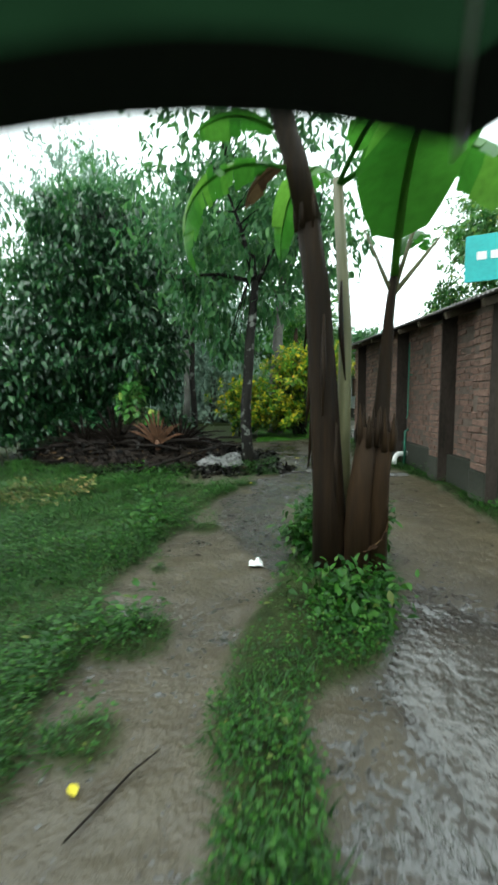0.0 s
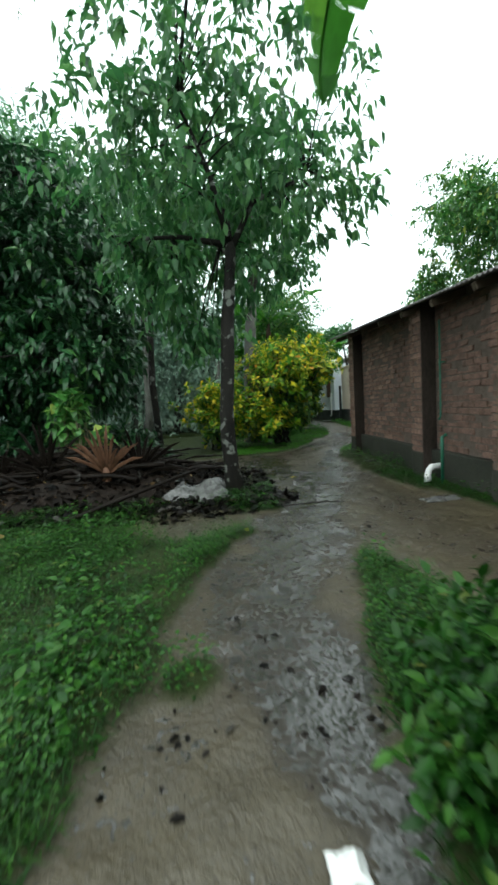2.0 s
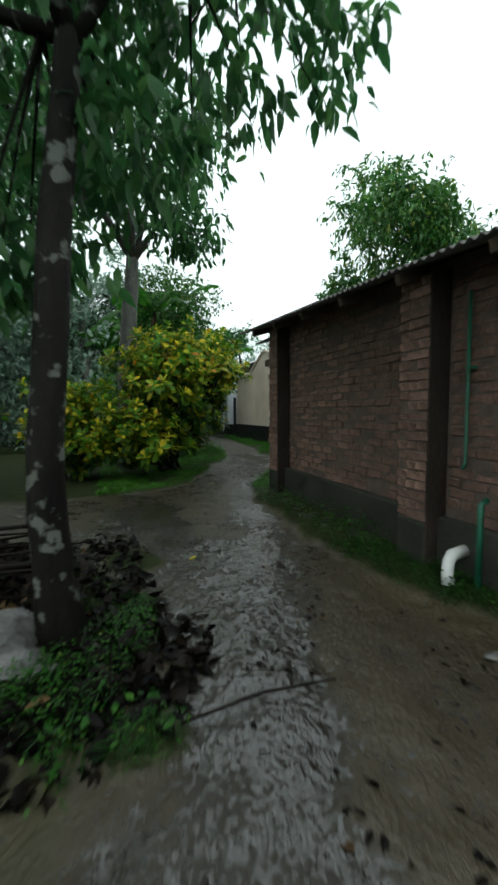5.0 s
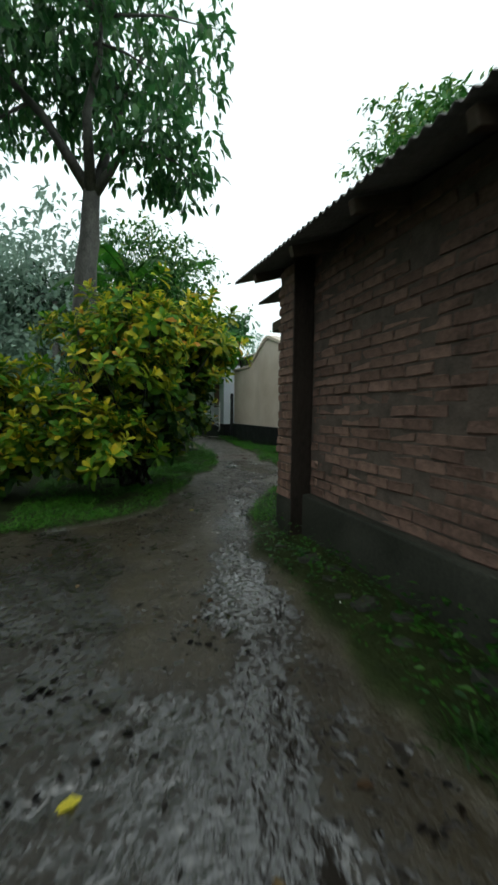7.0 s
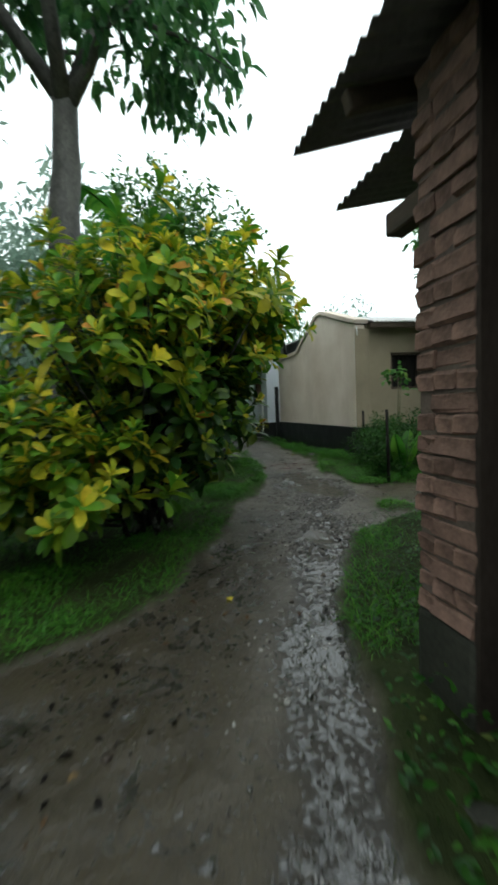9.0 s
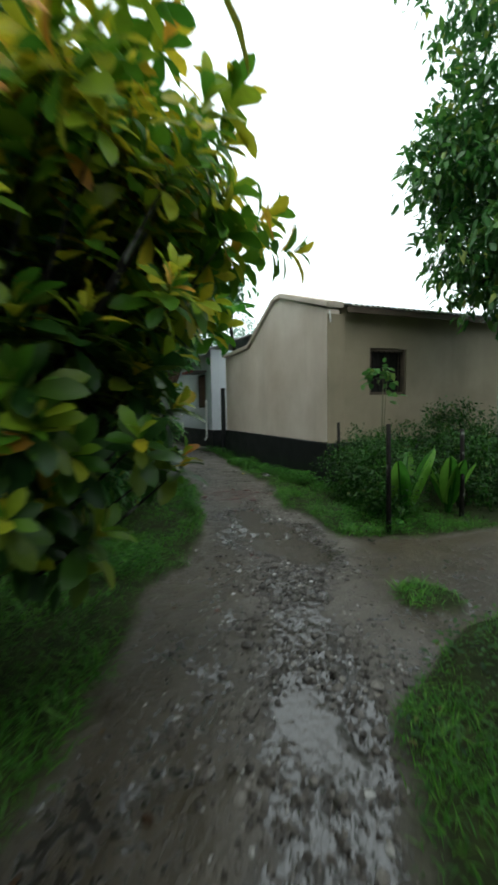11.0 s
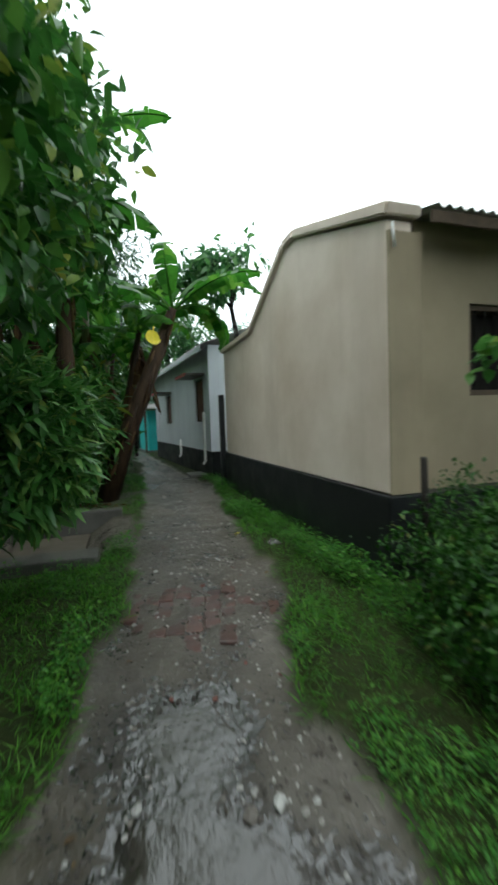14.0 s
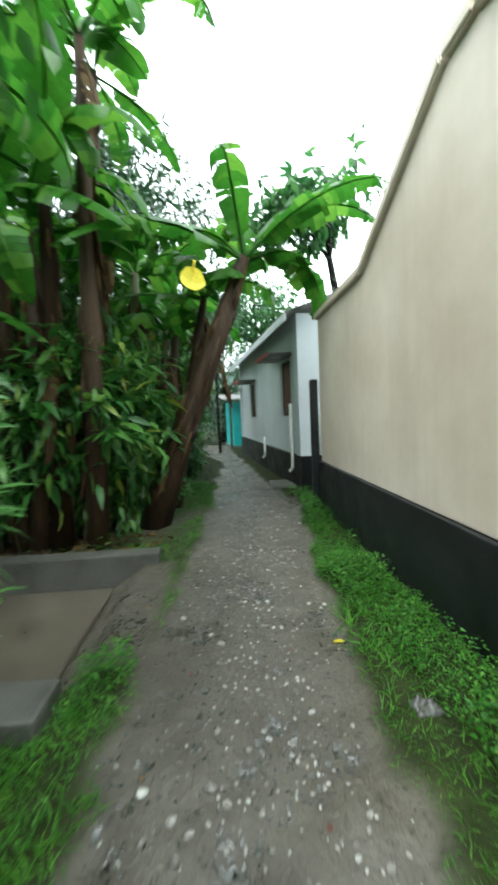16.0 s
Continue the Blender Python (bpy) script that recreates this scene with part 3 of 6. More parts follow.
def near_sheet():
    xs = np.concatenate([np.linspace(-9, -1.4, 50, endpoint=False), np.linspace(-1.4, 5.8, 170, endpoint=False), np.linspace(5.8, 13, 50)])
    ys = np.concatenate([np.linspace(-4, 0.5, 30, endpoint=False), np.linspace(0.5, 23.0, 560, endpoint=False), np.linspace(23, 38, 110)])
    gx, gy = np.meshgrid(xs, ys)
    x, y = gx.ravel(), gy.ravel()
    edge = np.minimum(np.minimum(x + 9, 13 - x), np.minimum(y + 4, 38 - y))
    z = height(x, y) * smooth(0, 1.0, edge)
    nx, ny = len(xs), len(ys)
    i = (np.arange(ny - 1)[:, None] * nx + np.arange(nx - 1)[None, :]).ravel()
    quads = np.stack([i, i + 1, i + nx + 1, i + nx], 1)
    verts = np.stack([x, y, z], 1)
    # skirts that carry the sheet out to the horizon
    far, n = 900.0, len(verts)
    outer = np.array([(-far, -far, 0), (far, -far, 0), (far, far, 0), (-far, far, 0)])
    c = [0, nx - 1, nx * ny - 1, nx * (ny - 1)]
    verts = np.concatenate([verts, outer])
    sides = [list(range(0, nx)), list(range(nx - 1, nx * ny, nx)), list(range(nx * ny - 1, nx * (ny - 1) - 1, -1)), list(range(nx * (ny - 1), -1, -nx))]
    rings = [tuple(reversed(s)) + (n + k, n + (k + 1) % 4) for k, s in enumerate(sides)]
    me = bpy.data.meshes.new("ground")
    me.from_pydata(verts.tolist(), [], quads.tolist() + [tuple(int(v) for v in r) for r in rings])
    me.polygons.foreach_set("use_smooth", [True] * len(me.polygons))
    g, w, v = zones(verts[:, 0], verts[:, 1])
    for name, val in (("grass", g), ("wet", w), ("gravel", v), ("relief", relief(verts[:, 0], verts[:, 1]))):
        val = val.copy()
        val[n:] = 1.0 if name == "grass" else 0.0
        a = me.attributes.new(name, "FLOAT", "POINT")
        a.data.foreach_set("value", val.astype(np.float32))
    me.materials.append(M_GROUND)
    return me


ground = part("ground", near_sheet())
tagged(ground, "rain-soaked village lane of brown mud between grass verges", "ground", kind="structure")


# ---- cream house ----
def outline_wall(name, profile, x0, x1, material, parent, label=""):
    """A wall that stands in the plane of y and z, from a (y, z) outline, between x0 and x1."""
    k = len(profile)
    verts = [(x0, y, z) for y, z in profile] + [(x1, y, z) for y, z in profile]
    faces = [tuple(range(k))[::-1], tuple(range(k, 2 * k))] + [(i, (i + 1) % k, k + (i + 1) % k, k + i) for i in range(k)]
    bm = bmesh.new()
    vs = [bm.verts.new(v) for v in verts]
    for f in faces:
        bm.faces.new([vs[i] for i in f])
    bmesh.ops.recalc_face_normals(bm, faces=bm.faces)
    bmesh.ops.bevel(bm, geom=bm.edges[:], offset=0.012, segments=2, affect="EDGES")
    return part(name, bm, material, parent, label)


def corrugated(x0, x1, y0, y1, z_of, pitch=0.11, depth=0.018, along="x", thick=0.004, steps=6):
    """A corrugated sheet whose ridges run along x or y; z_of(x, y) is its plane."""
    span = (y0, y1) if along == "x" else (x0, x1)
    n = int((span[1] - span[0]) / pitch * steps)
    runs = np.linspace(*((x0, x1) if along == "x" else (y0, y1)), 5)
    verts, faces = [], []
    for side in (0, 1):
        for i in range(n + 1):
            s = span[0] + (span[1] - span[0]) * i / n
            for r in runs:
                x, y = (r, s) if along == "x" else (s, r)
                verts.append((x, y, z_of(x, y) + depth * math.sin(2 * math.pi * s / pitch) - thick * side))
    m, base = len(runs), (n + 1) * len(runs)
    for i in range(n):
        for j in range(m - 1):
            a = i * m + j
            faces.append((a, a + 1, a + m + 1, a + m))
            faces.append((base + a, base + a + m, base + a + m + 1, base + a + 1))
        for j in (0, m - 1):
            a = i * m + j
            faces.append((a, a + m, base + a + m, base + a))
    for i in (0, n):
        for j in range(m - 1):
            a = i * m + j
            faces.append((a, a + 1, base + a + 1, base + a))
    return verts, faces


def window_unit(parent, x0, x1, y0, y1, z0, z1, axis, frame_mat, pane_mat, leaf_count=2, bars=0):
    """A framed window set into a wall that faces -y (axis 'y') or -x (axis 'x'): frame, leaves, bars."""
    def bx(a0, a1, d0, d1, c0, c1, bevel=0.004):
        return box(a0, a1, d0, d1, c0, c1, bevel) if axis == "y" else box(d0, d1, a0, a1, c0, c1, bevel)
    a0, a1, d0, d1 = (x0, x1, y0, y1) if axis == "y" else (y0, y1, x0, x1)
    win = part("window", bx(a0, a1, d1 - 0.02, d1, z0, z1, 0), M_DARK, parent)
    w = 0.05
    for p in ((a0, a0 + w, z0, z1), (a1 - w, a1, z0, z1)):
        part("frame", bx(p[0], p[1], d0, d1 - 0.022, p[2], p[3]), frame_mat, win)
    for p in ((z0, z0 + w), (z1 - w, z1)):
        part("frame", bx(a0 + w, a1 - w, d0, d1 - 0.022, *p), frame_mat, win)
    lw = (a1 - a0 - 2 * w) / max(leaf_count, 1)
    for i in range(leaf_count):
        s = a0 + w + i * lw
        part("shutter", bx(s + 0.006, s + lw - 0.006, d0 + 0.02, d0 + 0.05, z0 + w + 0.006, z1 - w - 0.006), pane_mat, win)
    for i in range(bars):
        s = a0 + w + (a1 - a0 - 2 * w) * (i + 0.5) / bars
        part("bar", bx(s - 0.008, s + 0.008, d0 + 0.01, d0 + 0.026, z0 + w, z1 - w, 0), M_DARK, win)
    return win


def cream_house():
    h = thing("cream_house", "cream-plastered house with black plinth, stepped gable and tin roof", "house")
    X, Y0, Y1 = 6.1, 18.5, 24.15
    gable = [(Y0, 0.77), (Y1, 0.75), (Y1, 2.90), (22.2, 2.90), (20.62, 3.66), (20.3, 3.66), (Y0, 3.04)]
    outline_wall("gable_wall", gable, X, X + 0.25, M_CREAM, h, "smooth cream plaster with rain streaks")
    # coping: a rounded cream band along the gable's edge
    line = [(Y0 - 0.05, 3.05), (20.3, 3.66), (20.62, 3.66), (22.2, 2.90), (Y1 + 0.04, 2.90)]
    for (ya, za), (yb, zb) in zip(line, line[1:]):
        n = Vector((0, zb - za, ya - yb)).normalized()
        n = n if n.z > 0 else -n
        bm = bmesh.new()
        vs = []
        for y, z in ((ya, za), (yb, zb)):
            for x, up in ((X - 0.05, 0.0), (X + 0.30, 0.0), (X + 0.30, 0.10), (X - 0.05, 0.10)):
                vs.append(bm.verts.new((x, y + n.y * up, z + n.z * up)))
        for f in ((0, 1, 2, 3), (7, 6, 5, 4), (0, 4, 5, 1), (1, 5, 6, 2), (2, 6, 7, 3), (3, 7, 4, 0)):
            bm.faces.new([vs[i] for i in f])
        bmesh.ops.recalc_face_normals(bm, faces=bm.faces)
        bmesh.ops.bevel(bm, geom=bm.edges[:], offset=0.015, segments=2, affect="EDGES")
        part("coping", bm, M_CREAM, h)
    part("plinth", box(X - 0.045, 10.5, Y0 - 0.045, Y1 + 0.02, -0.15, 0.765, 0.015, 2), M_BLACK, h, "black bitumen-painted plinth")
    # south side: pilaster, recessed wall with a window, and the roof's shade painted into the plaster
    part("pilaster", box(X + 0.006, X + 0.34, Y0 - 0.008, Y0 + 0.26, 0.767, 2.96, 0.006), M_CREAM_DAMP_SHADE, h)
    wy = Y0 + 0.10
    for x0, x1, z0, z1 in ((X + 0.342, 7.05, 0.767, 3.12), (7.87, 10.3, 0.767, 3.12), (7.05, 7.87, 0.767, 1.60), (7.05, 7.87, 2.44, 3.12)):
        part("wall", box(x0, x1, wy, wy + 0.2, z0, z1), M_CREAM_DAMP_SHADE, h, "olive-brown stained plaster with the south side's shade in its colour")
    part("wall", box(10.1, 10.3, wy + 0.202, Y1, 0.767, 2.95), M_CREAM, h)
    part("wall", box(X + 0.252, 10.1, Y1 - 0.2, Y1 - 0.005, 0.767, 2.88), M_CREAM, h)
    window_unit(h, 7.052, 7.868, wy + 0.03, wy + 0.19, 1.602, 2.438, "y", M_WOOD, M_SHUTTER, 0, 6)
    ridge = 20.46
    v, f = corrugated(X + 0.31, 10.7, Y0 - 0.24, ridge, lambda x, y: 3.0 + (y - Y0 + 0.52) * 0.258, along="y")
    part("roof_sheet", raw_mesh("roof_sheet", v, f, True, M_TIN), None, h, "grey corrugated tin roof sheet")
    v, f = corrugated(X + 0.31, 10.7, ridge, Y1 + 0.1, lambda x, y: 3.64 - (y - ridge) * 0.21, along="y")
    part("roof_sheet", raw_mesh("roof_sheet", v, f, True, M_TIN), None, h)
    part("fascia", box(X + 0.262, 10.7, Y0 - 0.22, Y0 - 0.195, 2.95, 3.045), M_WOOD, h, "dark timber fascia board")
    part("downpipe", tube_mesh("downpipe", [(X + 0.02, Y0 - 0.05, 3.0), (X + 0.03, Y0 - 0.06, 2.80)], [0.011, 0.011], 8), M_WHITE_PLASTIC, h)
    return h


cream_house()


# ---- white house further on ----
def white_house():
    """Built along its own wall line, then turned: local y runs up the lane, local -x faces it."""
    h = thing("white_house", "blue-white plastered house with black plinth and shuttered windows", "house", at=(6.1, 25.6, 0), turn=5.57)
    L, W, top = 7.75, 4.5, 3.36
    wins = [(0.72, 1.55, 1.45, 2.62), (4.85, 5.7, 1.42, 2.45)]
    part("plinth", box(-0.05, W, -0.05, L + 0.05, -0.15, 0.685, 0.012), M_BLACK, h, "black painted plinth")
    prev = 0.0
    for y0, y1, z0, z1 in wins:
        part("wall", box(0, 0.2, prev, y0, 0.687, top), M_WHITE, h)
        part("wall", box(0, 0.2, y0, y1, 0.687, z0), M_WHITE, h)
        part("wall", box(0, 0.2, y0, y1, z1, top), M_WHITE, h)
        prev = y1
    part("wall", box(0, 0.2, prev, L, 0.687, top), M_WHITE, h)
    part("wall", box(0.202, W - 0.1, 0.0, 0.2, 0.687, top), M_WHITE, h)
    part("wall", box(0.202, W - 0.1, L - 0.2, L, 0.687, top), M_WHITE, h)
    part("pilaster", box(-0.05, -0.002, 0.0, 0.28, 0.687, top), M_WHITE, h)
    part("pilaster", box(-0.05, -0.002, L - 0.28, L, 0.687, top), M_WHITE, h)
    for y0, y1, z0, z1 in wins:
        window_unit(h, 0.04, 0.19, y0 + 0.002, y1 - 0.002, z0 + 0.002, z1 - 0.002, "x", M_WOOD, M_SHUTTER, 2)
        sh = part("sunshade", box(-0.50, -0.002, y0 - 0.18, y1 + 0.18, z1 + 0.04, z1 + 0.11, 0.008), M_CONCRETE, h, "concrete sunshade over the window")
        part("edge", box(-0.515, -0.502, y0 - 0.18, y1 + 0.18, z1 + 0.035, z1 + 0.115), M_RED, sh, "red-painted front edge")
    v, f = corrugated(-0.34, W / 2, -0.3, L + 0.3, lambda x, y: 3.30 + (x + 0.34) * 0.36, along="x")
    part("roof_sheet", raw_mesh("roof_sheet", v, f, True, M_TIN), None, h, "pale corrugated tin roof sheet")
    v, f = corrugated(W / 2, W + 0.5, -0.4, L + 0.4, lambda x, y: 3.30 + (W - x) * 0.36 + 0.12, along="x")
    part("roof_sheet", raw_mesh("roof_sheet", v, f, True, M_TIN), None, h)
    part("fascia", box(-0.345, -0.32, -0.3, L + 0.3, 3.15, 3.285), M_WHITE, h)
    for y, zt in ((0.45, 1.7), (3.2, 0.9)):
        part("downpipe", tube_mesh("downpipe", [(-0.09, y, zt), (-0.09, y, 0.42), (-0.16, y, 0.34)], [0.035, 0.035, 0.035], 8), M_WHITE_PLASTIC, h)
    return h


white_house()

gatepost = part("gate_post", box(5.98, 6.09, 24.22, 24.33, -0.1, 2.02, 0.01), M_BLACK)
tagged(gatepost, "black iron gate post between the two houses", "gate post")

landing = part("concrete_slab", box(5.55, 6.02, 25.95, 26.7, -0.1, 0.07, 0.012), M_CONCRETE)
tagged(landing, "small grey concrete step slab at the house foot", "step")


# ---- teal shed at the end of the lane ----
def teal_shed():
    s = thing("teal_shed", "small teal-painted tin shed with a low roof at the lane end", "shed", at=(5.1, 36.2, 0), turn=8)
    for i in range(12):
        part("panel", box(0.0 + i * 0.22, 0.215 + i * 0.22, -0.02, 0.0, 0.12, 2.1), M_TEAL, s)
    for i in range(10):
        part("panel", box(-0.02, 0.0, 0.004 + i * 0.22, 0.22 + i * 0.22, 0.12, 2.1), M_TEAL, s)
    part("base", box(-0.1, 2.7, -0.1, 2.4, -0.1, 0.12), M_CONCRETE, s)
    for x in (-0.25, 1.0, 2.4):
        part("post", box(x, x + 0.09, -0.45, -0.36, -0.05, 2.15), M_WOOD, s)
    v, f = corrugated(-0.5, 2.9, -0.6, 2.6, lambda x, y: 2.18 + (y + 0.6) * 0.12, along="y")
    part("roof_sheet", raw_mesh("roof_sheet", v, f, True, M_TIN_OLD), None, s)
    return s


teal_shed()

pole = part("bamboo_pole", tube_mesh("bamboo_pole", [(4.45, 34.6, -0.1), (4.42, 34.62, 2.6), (4.5, 34.6, 5.6)], [0.06, 0.055, 0.045], 8), M_BARK)
tagged(pole, "dark upright bamboo pole beside the lane", "pole")


# ---- concrete landing beside the lane ----
def landing_steps():
    a = part("concrete_parapet", box(1.6, 3.88, 22.2, 22.42, -0.45, 0.13, 0.02, 2), M_CONCRETE)
    tagged(a, "low wet concrete parapet wall beside the grove", "parapet")
    b = part("concrete_kerb", box(1.7, 3.66, 19.9, 20.24, -0.3, 0.14, 0.025, 2), M_CONCRETE)
    tagged(b, "low wet concrete kerb slab with worn edges", "kerb")
    c = part("concrete_floor", box(1.5, 3.4, 20.225, 22.195, -0.45, -0.20, 0.01), M_MUD_FLOOR)
    tagged(c, "muddy concrete floor between two low walls", "floor", kind="structure")


landing_steps()


# ---- brick shed ----
SHED_Y0, SHED_Y1, WALL_X, PILLAR_X = 4.95, 11.78, 3.0, 2.79


def eave_z(y):
    return 2.38 + 0.055 * (y - 6.5)


PILLARS = [(4.95, 5.33), (6.25, 6.6), (8.2, 8.56), (11.44, 11.78)]


def brick_shed():
    s = thing("brick_shed", "old unplastered brick shed with pillars and a corrugated tin roof", "shed")
    e = 7.2
    bm = box(WALL_X + 0.012, WALL_X + 0.22, SHED_Y0, SHED_Y1 - 0.02, 0.45, 2.62)
    for v in bm.verts:
        if v.co.z > 1:
            v.co.z = eave_z(v.co.y) + 0.17
    part("core_wall", bm, M_MORTAR, s, "grey mud mortar behind the bricks")
    part("wall", box(WALL_X + 0.222, e, SHED_Y0, SHED_Y0 + 0.22, -0.1, 2.62), M_MORTAR, s)
    part("wall", box(WALL_X + 0.222, e, SHED_Y1 - 0.24, SHED_Y1 - 0.02, -0.1, 2.85), M_MORTAR, s)
    part("wall", box(e, e + 0.2, SHED_Y0, SHED_Y1, -0.1, 3.4), M_MORTAR, s)
    part("plinth", box(WALL_X - 0.08, WALL_X + 0.21, SHED_Y0 - 0.03, SHED_Y1 + 0.0, -0.15, 0.45, 0.02, 2), M_PLINTH, s, "damp mossy cement plinth")
    for y0, y1 in PILLARS:
        part("pillar_core", box(PILLAR_X + 0.012, WALL_X + 0.014, y0 + 0.012, y1 - 0.012, 0.2, eave_z(y0) + 0.02), M_MORTAR, s)
        part("pillar_foot", box(PILLAR_X - 0.006, WALL_X - 0.082, y0 - 0.006, y1 + 0.006, -0.15, 0.40, 0.03, 2), M_PLINTH, s)
        # thin slab that darkens the south face: stain and painted shadow together
        part("render_coat", box(PILLAR_X + 0.004, WALL_X + 0.008, y0 - 0.014, y0 + 0.011, -0.1, eave_z(y0) + 0.10, 0.004), M_RENDER_SHADE, s, "damp-stained cement coat, darkened for the pillar's shadowed south face")
    slope = 0.30
    v, f = corrugated(2.52, 5.3, SHED_Y0 - 0.5, 12.5, lambda x, y: eave_z(y) + 0.05 + (x - 2.5) * slope, pitch=0.09, depth=0.015, along="x")
    part("roof_sheet", raw_mesh("roof_sheet", v, f, True, M_TIN_OLD), None, s, "weathered corrugated tin roof sheet dripping with rain")
    v, f = corrugated(5.3, 7.9, SHED_Y0 - 0.5, 12.5, lambda x, y: eave_z(y) + 0.05 + (8.1 - x) * slope, pitch=0.09, depth=0.015, along="x")
    part("roof_sheet", raw_mesh("roof_sheet", v, f, True, M_TIN_OLD), None, s)
    rng = random.Random(4)
    for i in range(9):
        y = SHED_Y0 - 0.2 + i * 0.9
        bm = box(0, 2.7, -0.03, 0.03, -0.09, 0.0, 0.006)
        part("rafter", bm, M_WOOD, s, m=Matrix.Translation((2.56, y, eave_z(y) + 0.025)) @ pose(0, 0, 0, 0, -math.degrees(math.atan(slope)), 0))
    for x in (3.1,):
        z = (x - 2.5) * slope - 0.105
        bm = bmesh.new()
        vs = [bm.verts.new((x + dx, y, eave_z(y) + z + dz)) for y in (SHED_Y0 - 0.4, 12.15) for dx, dz in ((-0.035, -0.07), (0.035, -0.07), (0.035, 0), (-0.035, 0))]
        for q in ((0, 1, 2, 3), (7, 6, 5, 4), (0, 4, 5, 1), (1, 5, 6, 2), (2, 6, 7, 3), (3, 7, 4, 0)):
            bm.faces.new([vs[i] for i in q])
        bmesh.ops.recalc_face_normals(bm, faces=bm.faces)
        part("wall_plate", bm, M_WOOD, s)
    # north gable's small lean-to sheet under the eave
    v, f = corrugated(2.95, 4.6, 11.82, 12.86, lambda x, y: 2.66 + (x - 2.95) * 0.22, pitch=0.09, depth=0.015, along="x")
    part("lower_sheet", raw_mesh("lower_sheet", v, f, True, M_TIN_OLD), None, s)
    part("beam_end", box(2.82, 2.92, 11.785, 12.05, 2.14, 2.25, 0.008), M_WOOD, s)
    # pipes on the wall
    gp = part("downpipe", tube_mesh("downpipe", [(2.93, 7.93, 2.3), (2.93, 7.93, 0.95), (2.9, 7.93, 0.9)], [0.014] * 3, 8), M_GREEN_PIPE, s, "green plastic pipe")
    part("clip", box(2.92, 2.999, 7.90, 7.96, 1.7, 1.72), M_GREEN_PIPE, gp)
    part("riser", tube_mesh("riser", [(2.80, 7.66, 0.0), (2.80, 7.66, 0.68), (2.86, 7.66, 0.71)], [0.024] * 3, 8), M_GREEN_PIPE, s, "green plastic pipe")
    return s


brick_shed_ob = brick_shed()


def rubble_stone(seed, size):
    rng = random.Random(seed)
    bm = bmesh.new()
    bmesh.ops.create_icosphere(bm, subdivisions=2, radius=1)
    for v in bm.verts:
        k = 1 + 0.28 * noise.noise(v.co * 1.3 + Vector((seed, 0, 0)))
        v.co = Vector((max(-0.75, min(0.75, v.co.x * k)) * size, max(-0.75, min(0.75, v.co.y * k)) * size * rng.uniform(0.68, 0.72), max(-0.5, min(0.55, v.co.z * k)) * size))
    me = bpy.data.meshes.new("rubble")
    bm.to_mesh(me)
    bm.free()
    me.materials.append(M_PLINTH)
    return me


_rub = [rubble_stone(k + 3, 0.075 + 0.025 * (k % 3)) for k in range(4)]
_rr = random.Random(15)
for k in range(13):
    stone = part("rubble_stone", _rub[k % 4], None, m=pose(2.78 - _rr.uniform(0, 0.22), 8.72 + k * 0.205 + _rr.uniform(-0.05, 0.05), 0.012, _rr.uniform(-12, 12), _rr.uniform(-12, 12), _rr.uniform(0, 360)))
    tagged(stone, "mossy dark lump of broken brickwork at the shed's foot", "rubble", "rubble along the shed's foot")


# ---- plants: tools ----
def unit(v):
    return v / np.maximum(np.linalg.norm(v, axis=1, keepdims=True), 1e-9)


def crown_mesh(name, blobs, clusters, per, leaf, template, material, seed, droop=0.5, shell=0.55, gap=0.0, spread=0.22):
    """A crown of leaf sprays. blobs: (centre, radii, weight); the sprays crowd towards the outside of the blobs, with gaps."""
    rng = np.random.default_rng(seed)
    w = np.array([b[2] for b in blobs], float)
    pick = rng.choice(len(blobs), clusters, p=w / w.sum())
    c = np.array([b[0] for b in blobs])[pick]
    r = np.array([b[1] for b in blobs])[pick]
    d = unit(rng.normal(size=(clusters, 3)))
    rad = (shell + (1 - shell) * rng.random((clusters, 1))) ** 0.8 * (1 + 0.22 * fuzz(d[:, 0] * 3 + pick, d[:, 2] * 3 + d[:, 1] * 2, 1.7, seed % 7)[:, None])
    sp = c + d * r * rad
    if gap:
        keep = fuzz(sp[:, 0], sp[:, 2] + 0.7 * sp[:, 1], 2.4, seed % 5) > -1 + gap
        sp, d = sp[keep], d[keep]
    n = len(sp)
    out = np.repeat(d, per, axis=0)
    away = unit(out * 0.5 + rng.normal(size=(n * per, 3)) * 0.75 + np.array([0, 0, -droop]))
    base = np.repeat(sp, per, axis=0) + rng.normal(size=(n * per, 3)) * spread * 0.45
    size = leaf * rng.uniform(0.65, 1.2, n * per)
    up = np.tile(np.array([0.0, 0.0, 1.0]), (n * per, 1))
    ax = frames_from(away, up, rng, 0.35) * size[:, None, None]
    return scatter_mesh(name, *template, ax, base, material), sp


